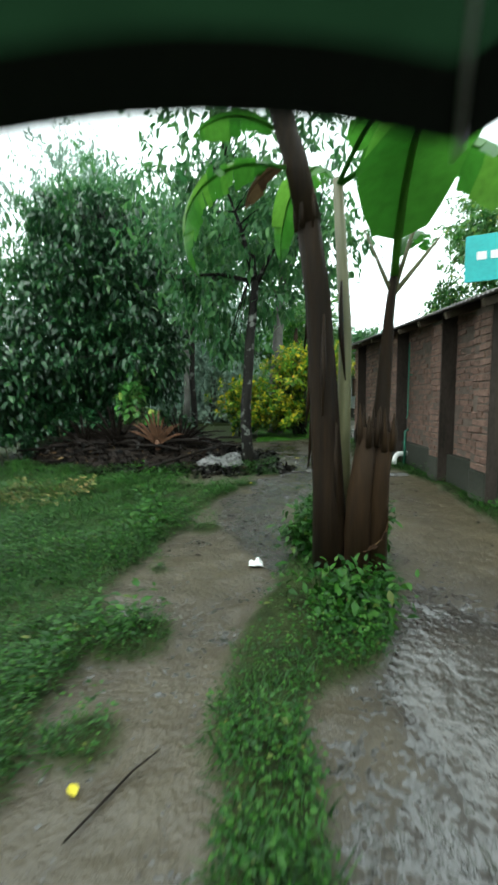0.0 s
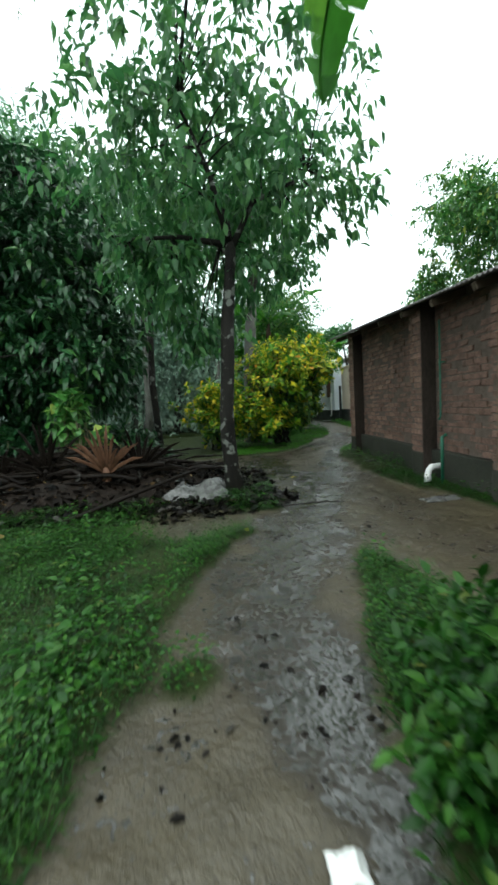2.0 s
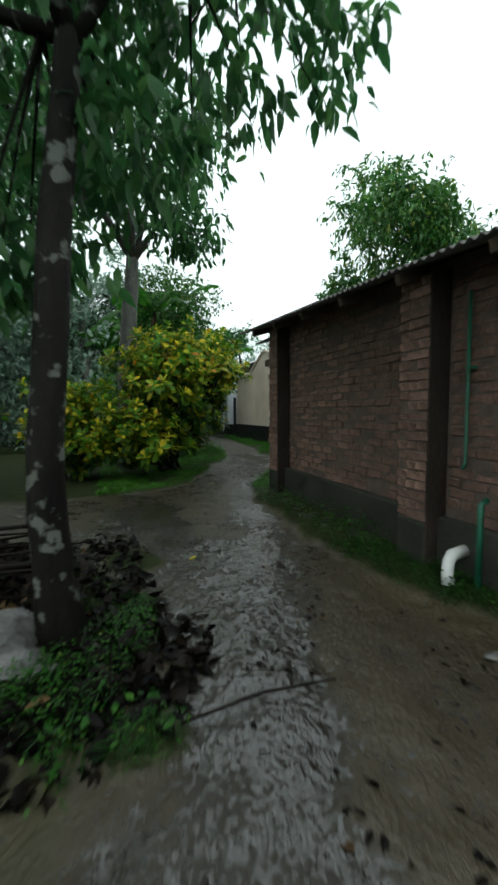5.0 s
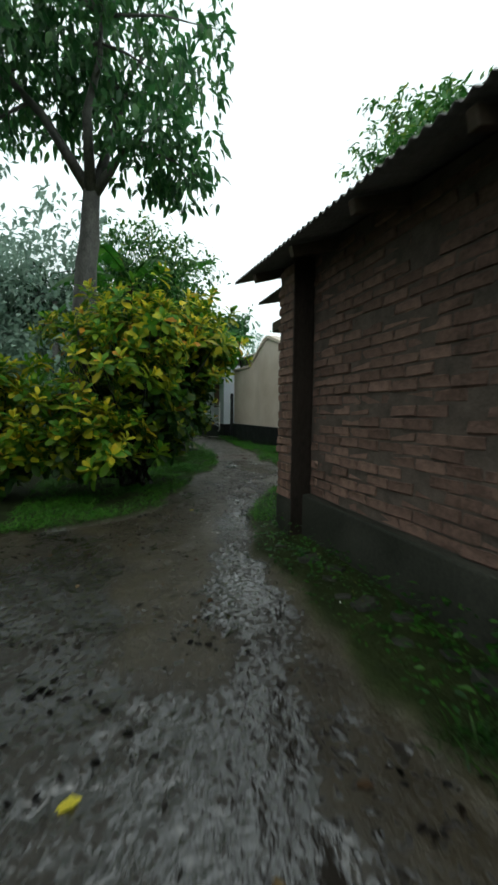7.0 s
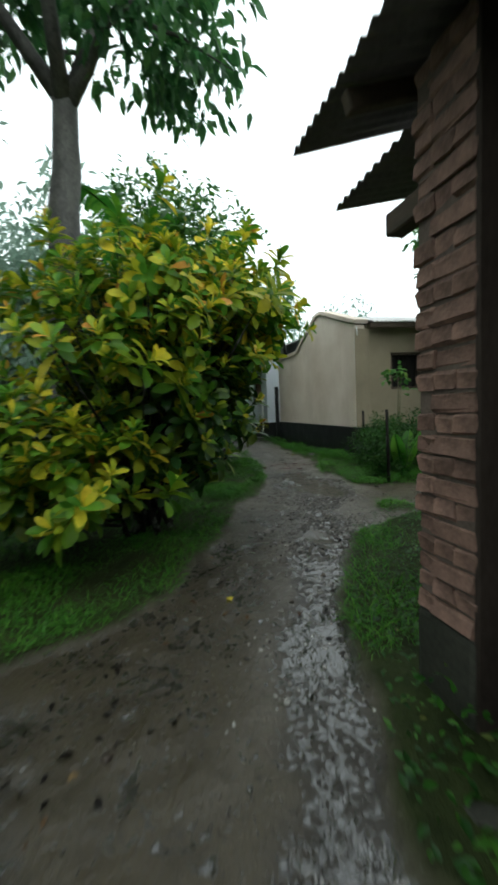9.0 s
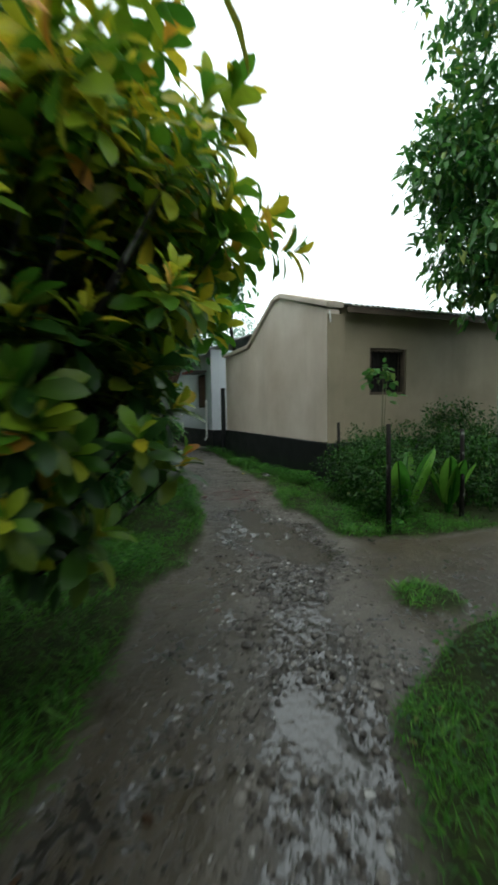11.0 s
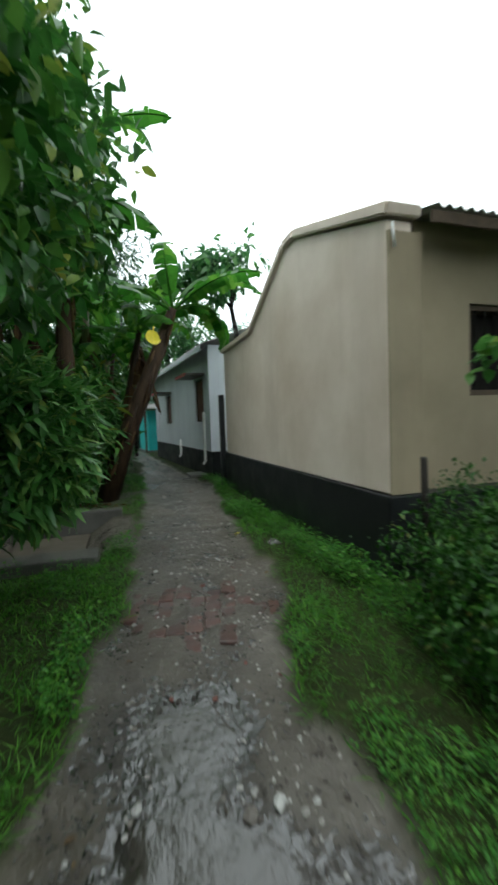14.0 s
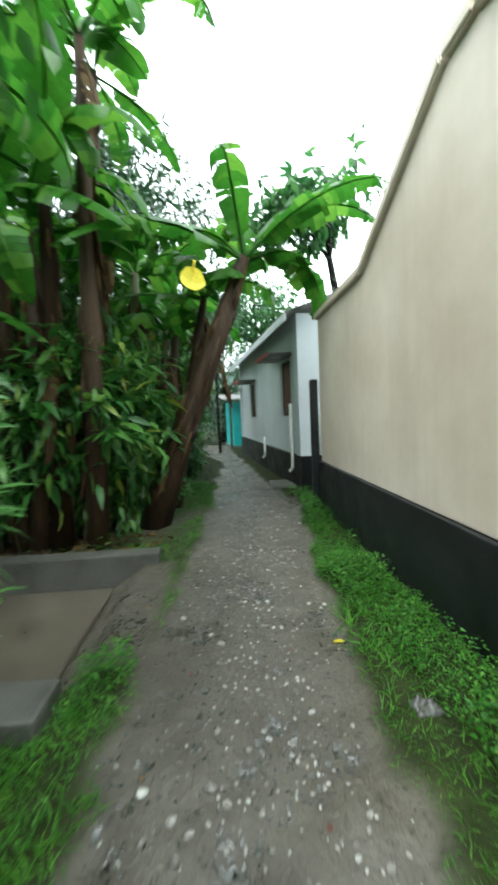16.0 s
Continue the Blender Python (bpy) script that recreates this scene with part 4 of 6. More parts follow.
def add_limbs(base, fork, targets, r0, seed, count, bark, parent, mains=4):
    """A few main limbs that leave the fork, each with its own side branches reaching the sprays."""
    rng = random.Random(seed)
    order = list(range(len(targets)))
    rng.shuffle(order)
    f, b = Vector(fork), Vector(base)
    chosen = []
    for i in order:
        t = Vector(targets[i])
        if t.z > f.z * 0.75 and all((t - f).normalized().dot((u - f).normalized()) < 0.75 for u in chosen):
            chosen.append(t)
        if len(chosen) == mains:
            break
    groups = [[] for _ in chosen]
    runs = []
    for t in chosen:
        a = f + (b - f) * rng.uniform(0, 0.1)
        m1 = a.lerp(t, 0.35) + Vector((rng.uniform(-0.15, 0.15), rng.uniform(-0.15, 0.15), 0.2))
        m2 = a.lerp(t, 0.7) + Vector((rng.uniform(-0.15, 0.15), rng.uniform(-0.15, 0.15), 0.15))
        runs.append([a, m1, m2, t])
    for i in order[:count * 3]:
        t = Vector(targets[i])
        k, q, best = 0, None, 1e9
        for n_, run in enumerate(runs):
            for s in range(3):
                for u in (0.2, 0.6):
                    p = run[s].lerp(run[s + 1], u)
                    if (p - t).length < best:
                        k, q, best = n_, p, (p - t).length
        if q is not None:
            groups[k].append(tube([q, q.lerp(t, 0.5) + Vector((0, 0, 0.06 * best)), t], [r0 * 0.22, r0 * 0.14, 0.004], 5))
    for run, g in zip(runs, groups):
        v, fc = join(tube(run, [r0 * 0.75, r0 * 0.5, r0 * 0.32, 0.01], 8), *g)
        part("limb", raw_mesh("limb", v, fc), bark, parent)


def tree(name, label, trunk, radii, blobs, clusters, per, leaf, template, leaf_mat, bark, seed, droop=0.5, gap=0.3, limbs=14, spread=0.25, shell=0.5, category="tree"):
    t = thing(name, label, category, at=trunk[0])
    o = Vector(trunk[0])
    rng = random.Random(seed)
    pts = [Vector(p) - o for p in trunk]
    fine, fr = [], []
    for i in range(len(pts) - 1):
        for k in range(3):
            s = k / 3
            j = Vector((rng.uniform(-1, 1), rng.uniform(-1, 1), 0)) * radii[i] * 0.15
            fine.append(pts[i].lerp(pts[i + 1], s) + j)
            fr.append(radii[i] + (radii[i + 1] - radii[i]) * s)
    fine.append(pts[-1])
    fr.append(radii[-1])
    fr[0] *= 1.35
    fine[0].z -= 0.12
    part("trunk", tube_mesh("trunk", fine, fr, 12, 0.07, rng), bark, t)
    local = [(np.array(b[0]) - np.array(o), np.array(b[1]), b[2]) for b in blobs]
    me, sp = crown_mesh("crown", local, clusters, per, leaf, template, leaf_mat, seed, droop, shell, gap, spread)
    add_limbs(pts[-2], pts[-1], sp.tolist(), radii[-1], seed, limbs, bark, t)
    part("crown", me, None, t)
    return t


def banana_leaf_mesh(length, width, arch, tears, seed, lift=60.0):
    """A banana blade on its stalk: starts at the origin, leaves at lift degrees, arches over along +y; torn along the side veins."""
    rng = random.Random(seed)
    n = 26
    pts, p, ang = [], Vector((0, 0, 0)), radians(lift)
    for i in range(n + 1):
        pts.append((p.copy(), ang))
        p = p + Vector((0, math.cos(ang), math.sin(ang))) * (length / n)
        ang -= radians(arch) / n * (0.5 + 1.3 * i / n)
    verts, faces = [], []

    def quad(a, b, c, d):
        k = len(verts)
        verts.extend([a, b, c, d])
        faces.append((k, k + 1, k + 2, k + 3))

    stalk = 0.16

    def half(s):
        if s < stalk:
            return 0.0
        u = (s - stalk) / (1 - stalk)
        return 0.5 * width * max(0.0, math.sin(math.pi * min(1, u * 0.93 + 0.07)) ** 0.55)

    for side in (-1, 1):
        droop = rng.uniform(0.1, 0.35)
        k0, last = None, None
        for i in range(int(n * stalk), n):
            torn = rng.random() < tears
            if torn:
                droop = rng.uniform(0.1, 0.9)
                last = None
            ring = []
            for j in (0, 1):
                s = (i + j) / n
                q, a = pts[i + j]
                nrm = Vector((0, -math.sin(a), math.cos(a)))
                h = half(s)
                row = []
                for u in (0.0, 0.5, 1.0):
                    fall = -droop * h * u * u + 0.18 * h * u * (1 - u)
                    shift = Vector((0, math.cos(a), math.sin(a))) * (0.10 * h * u)
                    row.append(q + Vector((side * h * u, 0, 0)) + nrm * fall + shift)
                ring.append(row)
            if last is None:
                k = len(verts)
                verts.extend(ring[0])
                last = [k, k + 1, k + 2]
            k = len(verts)
            verts.extend(ring[1])
            cur = [k, k + 1, k + 2]
            for u in (0, 1):
                faces.append((last[u], cur[u], cur[u + 1], last[u + 1]) if side > 0 else (last[u], last[u + 1], cur[u + 1], cur[u]))
            last = cur
    rib = tube([q - Vector((0, 0, 0.008)) for q, _ in pts[::2]], [0.022 * (1 - 0.8 * i / (n // 2)) + 0.003 for i in range(n // 2 + 1)], 5)
    v, f = join((verts, faces), rib)
    return raw_mesh("leaf", v, f, True, M_BANANA)


BANANA_LEAVES = [banana_leaf_mesh(2.0, 0.46, 120, 0.45, 11), banana_leaf_mesh(1.8, 0.44, 95, 0.6, 12), banana_leaf_mesh(2.3, 0.48, 140, 0.7, 13), banana_leaf_mesh(1.6, 0.50, 70, 0.12, 14), banana_leaf_mesh(2.2, 0.42, 60, 0.75, 15, 35), banana_leaf_mesh(1.9, 0.40, 160, 0.8, 16, 50)]


def dry_copy(me):
    d = me.copy()
    d.materials.clear()
    d.materials.append(M_BANANA_DRY)
    return d


BANANA_DRY = [dry_copy(m) for m in BANANA_LEAVES]
BANANA_HANG = [dry_copy(banana_leaf_mesh(1.4, 0.24, 14, 0.35, 71 + i, lift)) for i, lift in enumerate((-76, -82, -68))]


def banana_plant(at, height_, lean, leaves, seed, label="banana plant with torn green leaves and a brown stem", r=0.11, stem=None, scale=1.0, dry=5):
    rng = random.Random(seed)
    b = thing("banana_plant", label, "banana plant", "banana grove", at=at)
    top = Vector((lean[0], lean[1], height_))
    pts = [Vector((0, 0, -0.1)), top * 0.33 + Vector((0, 0, 0.02)), top * 0.7, top]
    part("stem", tube_mesh("stem", pts, [r * 1.25, r * 1.05, r * 0.85, r * 0.5], 10, 0.08, rng), stem or (M_STEM_PALE if seed % 5 == 0 else M_STEM_RED if seed % 2 else M_STEM), b)
    for i in range(leaves):
        az = 360 * i / leaves + rng.uniform(-25, 25)
        me = BANANA_LEAVES[rng.choice((0, 1, 2, 4, 4, 5, 5, 3))]
        part("leaf", me, None, b, m=Matrix.Translation(top - Vector((0, 0, 0.05))) @ pose(0, 0, 0, 0, 0, az) @ pose(0, 0, 0, rng.uniform(-38, 24), rng.uniform(-18, 18), 0) @ Matrix.Scale(scale * rng.uniform(0.8, 1.1), 4))
    # old leaf sheaths peeling off the stem
    for i in range(26 if r > 0.15 else 9):
        q, an = rng.uniform(0.08, 0.9), rng.uniform(0, 6.28)
        p0 = top * q + Vector((math.cos(an), math.sin(an), 0)) * r * (1.15 - 0.55 * q)
        off = Vector((math.cos(an), math.sin(an), 0))
        ln = rng.uniform(0.3, 0.8)
        part("sheath", tube_mesh("sheath", [p0 + top.normalized() * ln * 0.5, p0 + off * 0.012, p0 - top.normalized() * ln * 0.4 + off * rng.uniform(0.01, 0.09)], [0.012, rng.uniform(0.025, 0.05), 0.006], 5), M_BANANA_DRY if i % 3 else M_STEM_RED, b)
    for i in range(dry):
        az = rng.uniform(0, 360)
        part("dead_leaf", BANANA_HANG[rng.randrange(3)], None, b, "brown dead leaf hanging down the stem", m=Matrix.Translation(top * rng.uniform(0.55, 0.98)) @ pose(0, 0, 0, 0, 0, az) @ Matrix.Diagonal((rng.uniform(0.5, 1.1), *[rng.uniform(0.6, 1.2)] * 2, 1)))
    return b


# ---- trees along the first stretch ----
tree("mango_tree", "dense dark-green mango tree with drooping wet leaves", [(-3.3, 10.4, 0), (-3.2, 10.4, 0.8), (-3.0, 10.4, 1.7)], [0.16, 0.14, 0.11],
     [((-3.0, 10.0, 2.5), (1.5, 1.3, 1.25), 3), ((-4.5, 9.8, 2.4), (1.6, 1.5, 1.5), 3), ((-2.5, 9.9, 2.3), (0.75, 0.8, 0.65), 0.9), ((-3.6, 10.2, 4.0), (1.9, 1.5, 1.2), 3), ((-5.6, 9.2, 1.7), (1.3, 1.3, 1.2), 1.6), ((-3.9, 10.4, 5.4), (1.5, 1.4, 0.9), 1.2)],
     2600, 12, 0.20, LEAF_MID, M_MANGO, M_BARK, 21, 0.55, 0.12, 26, 0.16, 0.35)
tree("lane_tree", "slim dark-trunked tree with drooping leaves beside the lane", [(-0.05, 7.95, 0), (-0.11, 8.0, 1.2), (-0.02, 8.05, 2.4), (0.10, 8.1, 3.5)], [0.12, 0.10, 0.088, 0.07],
     [((-0.5, 8.3, 4.7), (1.9, 1.7, 1.2), 3), ((1.0, 8.3, 4.3), (1.3, 1.4, 0.9), 1.7), ((-0.9, 8.6, 3.3), (1.0, 0.9, 0.8), 1.5), ((0.3, 8.3, 6.2), (2.3, 2.0, 1.4), 2.4), ((-0.45, 8.7, 2.5), (0.6, 0.5, 0.55), 0.7), ((0.45, 8.6, 3.3), (0.7, 0.6, 0.5), 0.7)],
     600, 12, 0.185, LEAF_MID, M_TREE, M_BARK, 22, 0.85, 0.35, 30, 0.2, 0.3)
tree("slender_tree", "slender airy tree standing behind the mango", [(-2.0, 13.2, 0), (-2.05, 13.2, 2.0), (-1.95, 13.2, 4.2)], [0.11, 0.09, 0.06],
     [((-2.0, 13.2, 5.5), (1.7, 1.5, 1.6), 2), ((-3.4, 13.6, 6.8), (1.9, 1.6, 1.7), 2), ((-0.9, 13.3, 7.0), (1.4, 1.3, 1.4), 1.3)],
     560, 12, 0.2, LEAF_MID, M_TREE, M_BARK, 25, 0.8, 0.4, 20, 0.28, 0.25)
tree("slender_tree", "tall airy tree beyond the grassy verge", [(-6.6, 13.6, 0), (-6.5, 13.6, 2.4), (-6.4, 13.6, 4.6)], [0.14, 0.11, 0.07],
     [((-6.4, 13.6, 6.2), (2.2, 1.8, 1.8), 2), ((-5.0, 13.8, 7.6), (1.8, 1.6, 1.4), 1.4), ((-8.0, 13.4, 5.0), (1.8, 1.6, 1.5), 1.4)],
     560, 12, 0.22, LEAF_MID, M_TREE, M_BARK, 26, 0.8, 0.4, 20, 0.28, 0.25)
tree("forked_tree", "tall pale-trunked tree forking above the croton bush", [(0.62, 15.6, 0), (0.66, 15.6, 1.8), (0.80, 15.6, 3.8), (0.88, 15.6, 5.0)], [0.23, 0.20, 0.175, 0.14],
     [((-0.2, 15.8, 7.2), (1.9, 1.8, 1.3), 2), ((2.0, 15.3, 5.6), (1.0, 1.0, 0.7), 0.8), ((1.2, 15.6, 7.6), (2.4, 2.0, 1.4), 2), ((-1.5, 15.4, 6.0), (1.0, 1.0, 0.8), 0.7)],
     480, 14, 0.22, LEAF_MID, M_TREE, M_BARK_PALE, 23, 0.8, 0.45, 18, 0.25, 0.3)
# last two blobs lie out of view, added to shade the cream house's wall
tree("yard_tree", "broad green tree rising behind the brick shed", [(8.7, 17.0, 0), (8.6, 17.0, 1.6), (8.4, 17.0, 3.0)], [0.17, 0.14, 0.11],
     [((8.3, 16.7, 4.0), (1.6, 1.4, 1.3), 3), ((8.6, 16.2, 3.4), (1.3, 1.0, 0.9), 2), ((9.8, 16.8, 6.4), (2.5, 1.8, 2.2), 3.5), ((7.6, 17.2, 5.0), (0.9, 0.9, 0.9), 1), ((8.6, 17.0, 8.0), (1.6, 1.5, 1.3), 1.2), ((9.6, 14.8, 5.6), (1.7, 1.4, 1.5), 2.5), ((8.2, 15.0, 6.8), (1.6, 1.2, 1.2), 2)],
     2100, 13, 0.18, LEAF_MID, M_SHRUB, M_BARK, 24, 0.5, 0.3, 20, 0.2, 0.35)


# these crowns take the haze-pale leaf colour in place of real mist
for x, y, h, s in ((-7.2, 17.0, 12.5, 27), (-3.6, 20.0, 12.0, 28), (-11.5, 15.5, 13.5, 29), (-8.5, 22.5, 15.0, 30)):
    tree("tall_tree", "tall airy tree, its leaves painted pale as if in rain mist", [(x, y, 0), (x + 0.15, y, h * 0.35), (x + 0.1, y, h * 0.62)], [0.17, 0.13, 0.08],
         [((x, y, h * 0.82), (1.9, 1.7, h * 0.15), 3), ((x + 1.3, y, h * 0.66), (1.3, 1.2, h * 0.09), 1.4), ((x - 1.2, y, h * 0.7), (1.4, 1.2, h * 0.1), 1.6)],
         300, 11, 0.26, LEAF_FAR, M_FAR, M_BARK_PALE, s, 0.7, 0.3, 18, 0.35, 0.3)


# ---- croton bushes ----
def rosettes(blobs, count, per, leaf, seed, sprig=0.0):
    """Leaf whorls on shoot tips: places, axes of the leaves and an inner-outer rank for each."""
    rng = np.random.default_rng(seed)
    w = np.array([b[2] for b in blobs], float)
    pick = rng.choice(len(blobs), count, p=w / w.sum())
    c, r = np.array([b[0] for b in blobs])[pick], np.array([b[1] for b in blobs])[pick]
    d = unit(rng.normal(size=(count, 3)) + np.array([0, 0, 0.15]))
    bulge = 1 + 0.30 * fuzz(d[:, 0] * 3 + pick, d[:, 2] * 3 + d[:, 1] * 2, 1.9, seed % 7)
    tip = c + d * r * ((0.55 + 0.45 * rng.random(count)) * bulge)[:, None]
    tip = tip + d * (sprig * rng.random(count) ** 4)[:, None]
    axis = unit(d * 0.75 + np.array([0, 0, 0.75]) + rng.normal(0, 0.28, (count, 3)))
    side = unit(np.cross(axis, rng.normal(size=(count, 3))))
    other = np.cross(axis, side)
    k = np.tile(np.arange(per), count)
    rank = k / (per - 1)
    az = k * 2.3999 + rng.normal(0, 0.25, count * per)
    pitch = np.radians(18 + 78 * rank + rng.normal(0, 9, count * per))
    A, S, O = (np.repeat(v, per, axis=0) for v in (axis, side, other))
    out = S * np.cos(az)[:, None] + O * np.sin(az)[:, None]
    way = A * np.cos(pitch)[:, None] + out * np.sin(pitch)[:, None]
    face = A * np.sin(pitch)[:, None] - out * np.cos(pitch)[:, None]
    base = np.repeat(tip, per, axis=0) - A * (0.14 * rank)[:, None]
    size = leaf * (0.62 + 0.5 * np.sqrt(rank)) * rng.uniform(0.8, 1.2, count * per) * np.repeat(rng.uniform(0.8, 1.15, count), per)
    ax = frames_from(way, face, rng, 0.12) * size[:, None, None]
    return ax, base, rank, tip, axis


def croton(at, blobs, low_blobs, top_blobs, clusters, seed, label, arms=16):
    c = thing("croton_bush", label, "bush", at=at)
    o = np.array(at)
    loc, low, top = ([(np.array(b[0]) - o, np.array(b[1]), b[2]) for b in bl] for bl in (blobs, low_blobs, top_blobs))
    rng = random.Random(seed)
    tips = []
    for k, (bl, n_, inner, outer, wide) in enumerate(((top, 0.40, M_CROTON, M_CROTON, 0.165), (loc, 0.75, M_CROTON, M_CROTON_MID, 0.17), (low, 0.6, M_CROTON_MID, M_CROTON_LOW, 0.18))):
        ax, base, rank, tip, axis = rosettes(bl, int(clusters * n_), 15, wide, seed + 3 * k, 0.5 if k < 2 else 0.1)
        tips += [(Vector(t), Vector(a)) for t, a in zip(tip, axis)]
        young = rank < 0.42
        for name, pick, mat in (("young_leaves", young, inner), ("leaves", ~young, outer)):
            part(name, scatter_mesh(name, *LEAF_CROTON, ax[pick], base[pick], mat), None, c, ("yellow and orange mottled young leaves", "glossy lime-green leaves with yellow veins", "green lower leaves with shade darkened into their colour")[k] if name == "leaves" or k == 0 else "")
    twigs = []
    for i, (t, a) in enumerate(tips):
        b = Vector((t.x * 0.35, t.y * 0.35, max(0.1, t.z * 0.45)))
        if i % (len(tips) // arms) == 0:
            f = Vector((rng.uniform(-0.3, 0.3), rng.uniform(-0.3, 0.3), -0.05))
            part("branch", tube_mesh("branch", [f, f.lerp(b, 0.6) + Vector((0, 0, 0.1)), b, b.lerp(t, 0.6), t - a * 0.1], [0.035, 0.028, 0.02, 0.012, 0.006], 6), M_BARK, c)
        elif i % 3 == 0:
            twigs.append(tube([b, b.lerp(t - a * 0.2, 0.6), t - a * 0.1], [0.012, 0.009, 0.005], 5))
    v, f = join(*twigs)
    tagged(part("twigs", raw_mesh("twigs", v, f), M_BARK, c), kind="stuff")
    return c


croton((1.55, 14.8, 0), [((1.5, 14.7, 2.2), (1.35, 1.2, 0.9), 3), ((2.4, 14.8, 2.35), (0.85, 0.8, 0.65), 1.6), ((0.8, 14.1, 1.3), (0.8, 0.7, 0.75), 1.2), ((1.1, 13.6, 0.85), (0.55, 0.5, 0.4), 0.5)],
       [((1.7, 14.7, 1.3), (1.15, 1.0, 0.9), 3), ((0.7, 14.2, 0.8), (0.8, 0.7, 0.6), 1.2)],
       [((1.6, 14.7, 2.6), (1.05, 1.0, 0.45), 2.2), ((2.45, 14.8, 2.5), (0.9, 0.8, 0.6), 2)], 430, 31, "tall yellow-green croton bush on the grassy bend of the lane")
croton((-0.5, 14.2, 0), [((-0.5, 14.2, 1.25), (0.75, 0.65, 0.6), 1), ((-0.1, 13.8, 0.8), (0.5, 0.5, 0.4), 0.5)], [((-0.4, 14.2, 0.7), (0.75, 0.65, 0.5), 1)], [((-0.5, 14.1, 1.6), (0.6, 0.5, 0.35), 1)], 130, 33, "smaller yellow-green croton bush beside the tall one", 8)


# ---- banana clump in the middle of the lane ----
def banana_clump():
    c = thing("banana_clump", "old banana clump with dark stems, stumps and broad leaves", "banana plant")
    c.matrix_basis = Matrix.Translation((0.745, 3.02, 0.05)) @ Matrix.Diagonal((0.87, 0.9, 1.0, 1.0))
    rng = random.Random(5)

    def stem(name, pts, rad, mat, label=""):
        part(name, tube_mesh(name, pts, rad, 12, 0.06, rng), mat, c, label)

    stem("stem", [(-0.02, 0, -0.15), (-0.06, 0.02, 0.6), (-0.10, 0.02, 1.3), (-0.15, 0.02, 1.9), (-0.24, 0.0, 2.45)], [0.17, 0.125, 0.105, 0.098, 0.09], M_STEM, "dark wet stem with peeling sheaths")
    stem("stem", [(-0.22, 0.0, 2.34), (-0.32, -0.01, 2.72), (-0.46, -0.02, 3.1), (-0.6, -0.03, 3.45)], [0.095, 0.085, 0.075, 0.05], M_STEM)
    stem("stem", [(0.10, 0.12, -0.1), (0.08, 0.14, 0.8), (0.09, 0.16, 1.7), (0.02, 0.18, 2.7)], [0.08, 0.06, 0.05, 0.04], M_STEM_PALE, "pale slender stem")
    stem("stem", [(0.25, 0.0, -0.1), (0.29, 0.02, 0.6), (0.36, 0.04, 1.2), (0.40, 0.06, 1.75), (0.43, 0.05, 2.05)], [0.11, 0.085, 0.06, 0.04, 0.03], M_STEM)
    stem("stump", [(0.13, -0.10, -0.1), (0.16, -0.10, 0.6), (0.22, -0.10, 1.03)], [0.12, 0.09, 0.075], M_STEM, "cut stump with a ragged top")
    stem("stump", [(0.28, -0.08, -0.1), (0.30, -0.08, 0.7), (0.34, -0.08, 1.0)], [0.10, 0.085, 0.075], M_STEM, "cut stump with a ragged top")
    for x, y, z, n_ in ((0.22, -0.10, 1.03, 7), (0.34, -0.08, 1.0, 7), (-0.24, 0.0, 2.42, 6)):
        for k in range(n_):
            an, ln = 2 * math.pi * k / n_, rng.uniform(0.05, 0.22)
            p0 = Vector((x + 0.065 * math.cos(an), y + 0.065 * math.sin(an), z - 0.12))
            part("sheath_shard", tube_mesh("sheath_shard", [p0, p0 + Vector((0.012 * math.cos(an), 0.012 * math.sin(an), 0.1)), p0 + Vector((0.02 * math.cos(an), 0.02 * math.sin(an), 0.1 + ln))], [0.03, 0.026, 0.004], 5), M_STEM, c)
    for k in range(6):
        an, z0 = rng.uniform(0, 6.28), rng.uniform(0.4, 2.0)
        p0 = Vector((-0.09 + 0.12 * math.cos(an), 0.02 + 0.12 * math.sin(an), z0))
        part("dry_sheath", tube_mesh("dry_sheath", [p0 + Vector((0, 0, 0.35)), p0, p0 + Vector((0.04 * math.cos(an), 0.04 * math.sin(an), -0.3))], [0.010, 0.024, 0.005], 5), M_STEM, c)
    for ang, ln in ((20, 0.55), (-30, 0.35), (65, 0.3)):
        a = radians(ang)
        part("petiole", tube_mesh("petiole", [(0.42, 0.05, 1.9), (0.42 + 0.25 * math.sin(a) * ln / 0.4, 0.05, 1.9 + ln * 0.6), (0.42 + 0.5 * math.sin(a) * ln / 0.4, 0.05, 1.9 + ln * 1.2)], [0.02, 0.015, 0.008], 6), M_STEM_PALE, c)
    spots = [(3, (0.43, 0.05, 2.02), 0.95, 1.45, (-8, 6, 176)), (0, (0.02, 0.16, 2.65), 0.7, 1.2, (-20, -10, 200)), (1, (0.43, 0.05, 2.03), 0.5, 0.9, (4, 0, -40)), (0, (0.02, 0.16, 2.65), 0.9, 1.1, (-35, -10, -110)),
             (2, (-0.30, -0.01, 2.66), 0.6, 1.1, (-44, 6, 96)), (2, (0.02, 0.18, 2.65), 0.7, 1.0, (-10, 0, 20)), (1, (-0.58, -0.03, 3.4), 0.9, 1.0, (-10, 10, 120)), (2, (-0.58, -0.03, 3.4), 0.9, 1.0, (-20, 0, 190)), (3, (-0.36, 0.0, 2.86), 0.5, 0.8, (-24, 0, 84))]
    for i, p, k, wide, (rx, ry, rz) in spots:
        part("leaf", BANANA_LEAVES[i], None, c, m=Matrix.Translation(p) @ pose(0, 0, 0, 0, 0, rz) @ pose(0, 0, 0, rx, ry, 0) @ Matrix.Diagonal((k * wide, k, k, 1)))
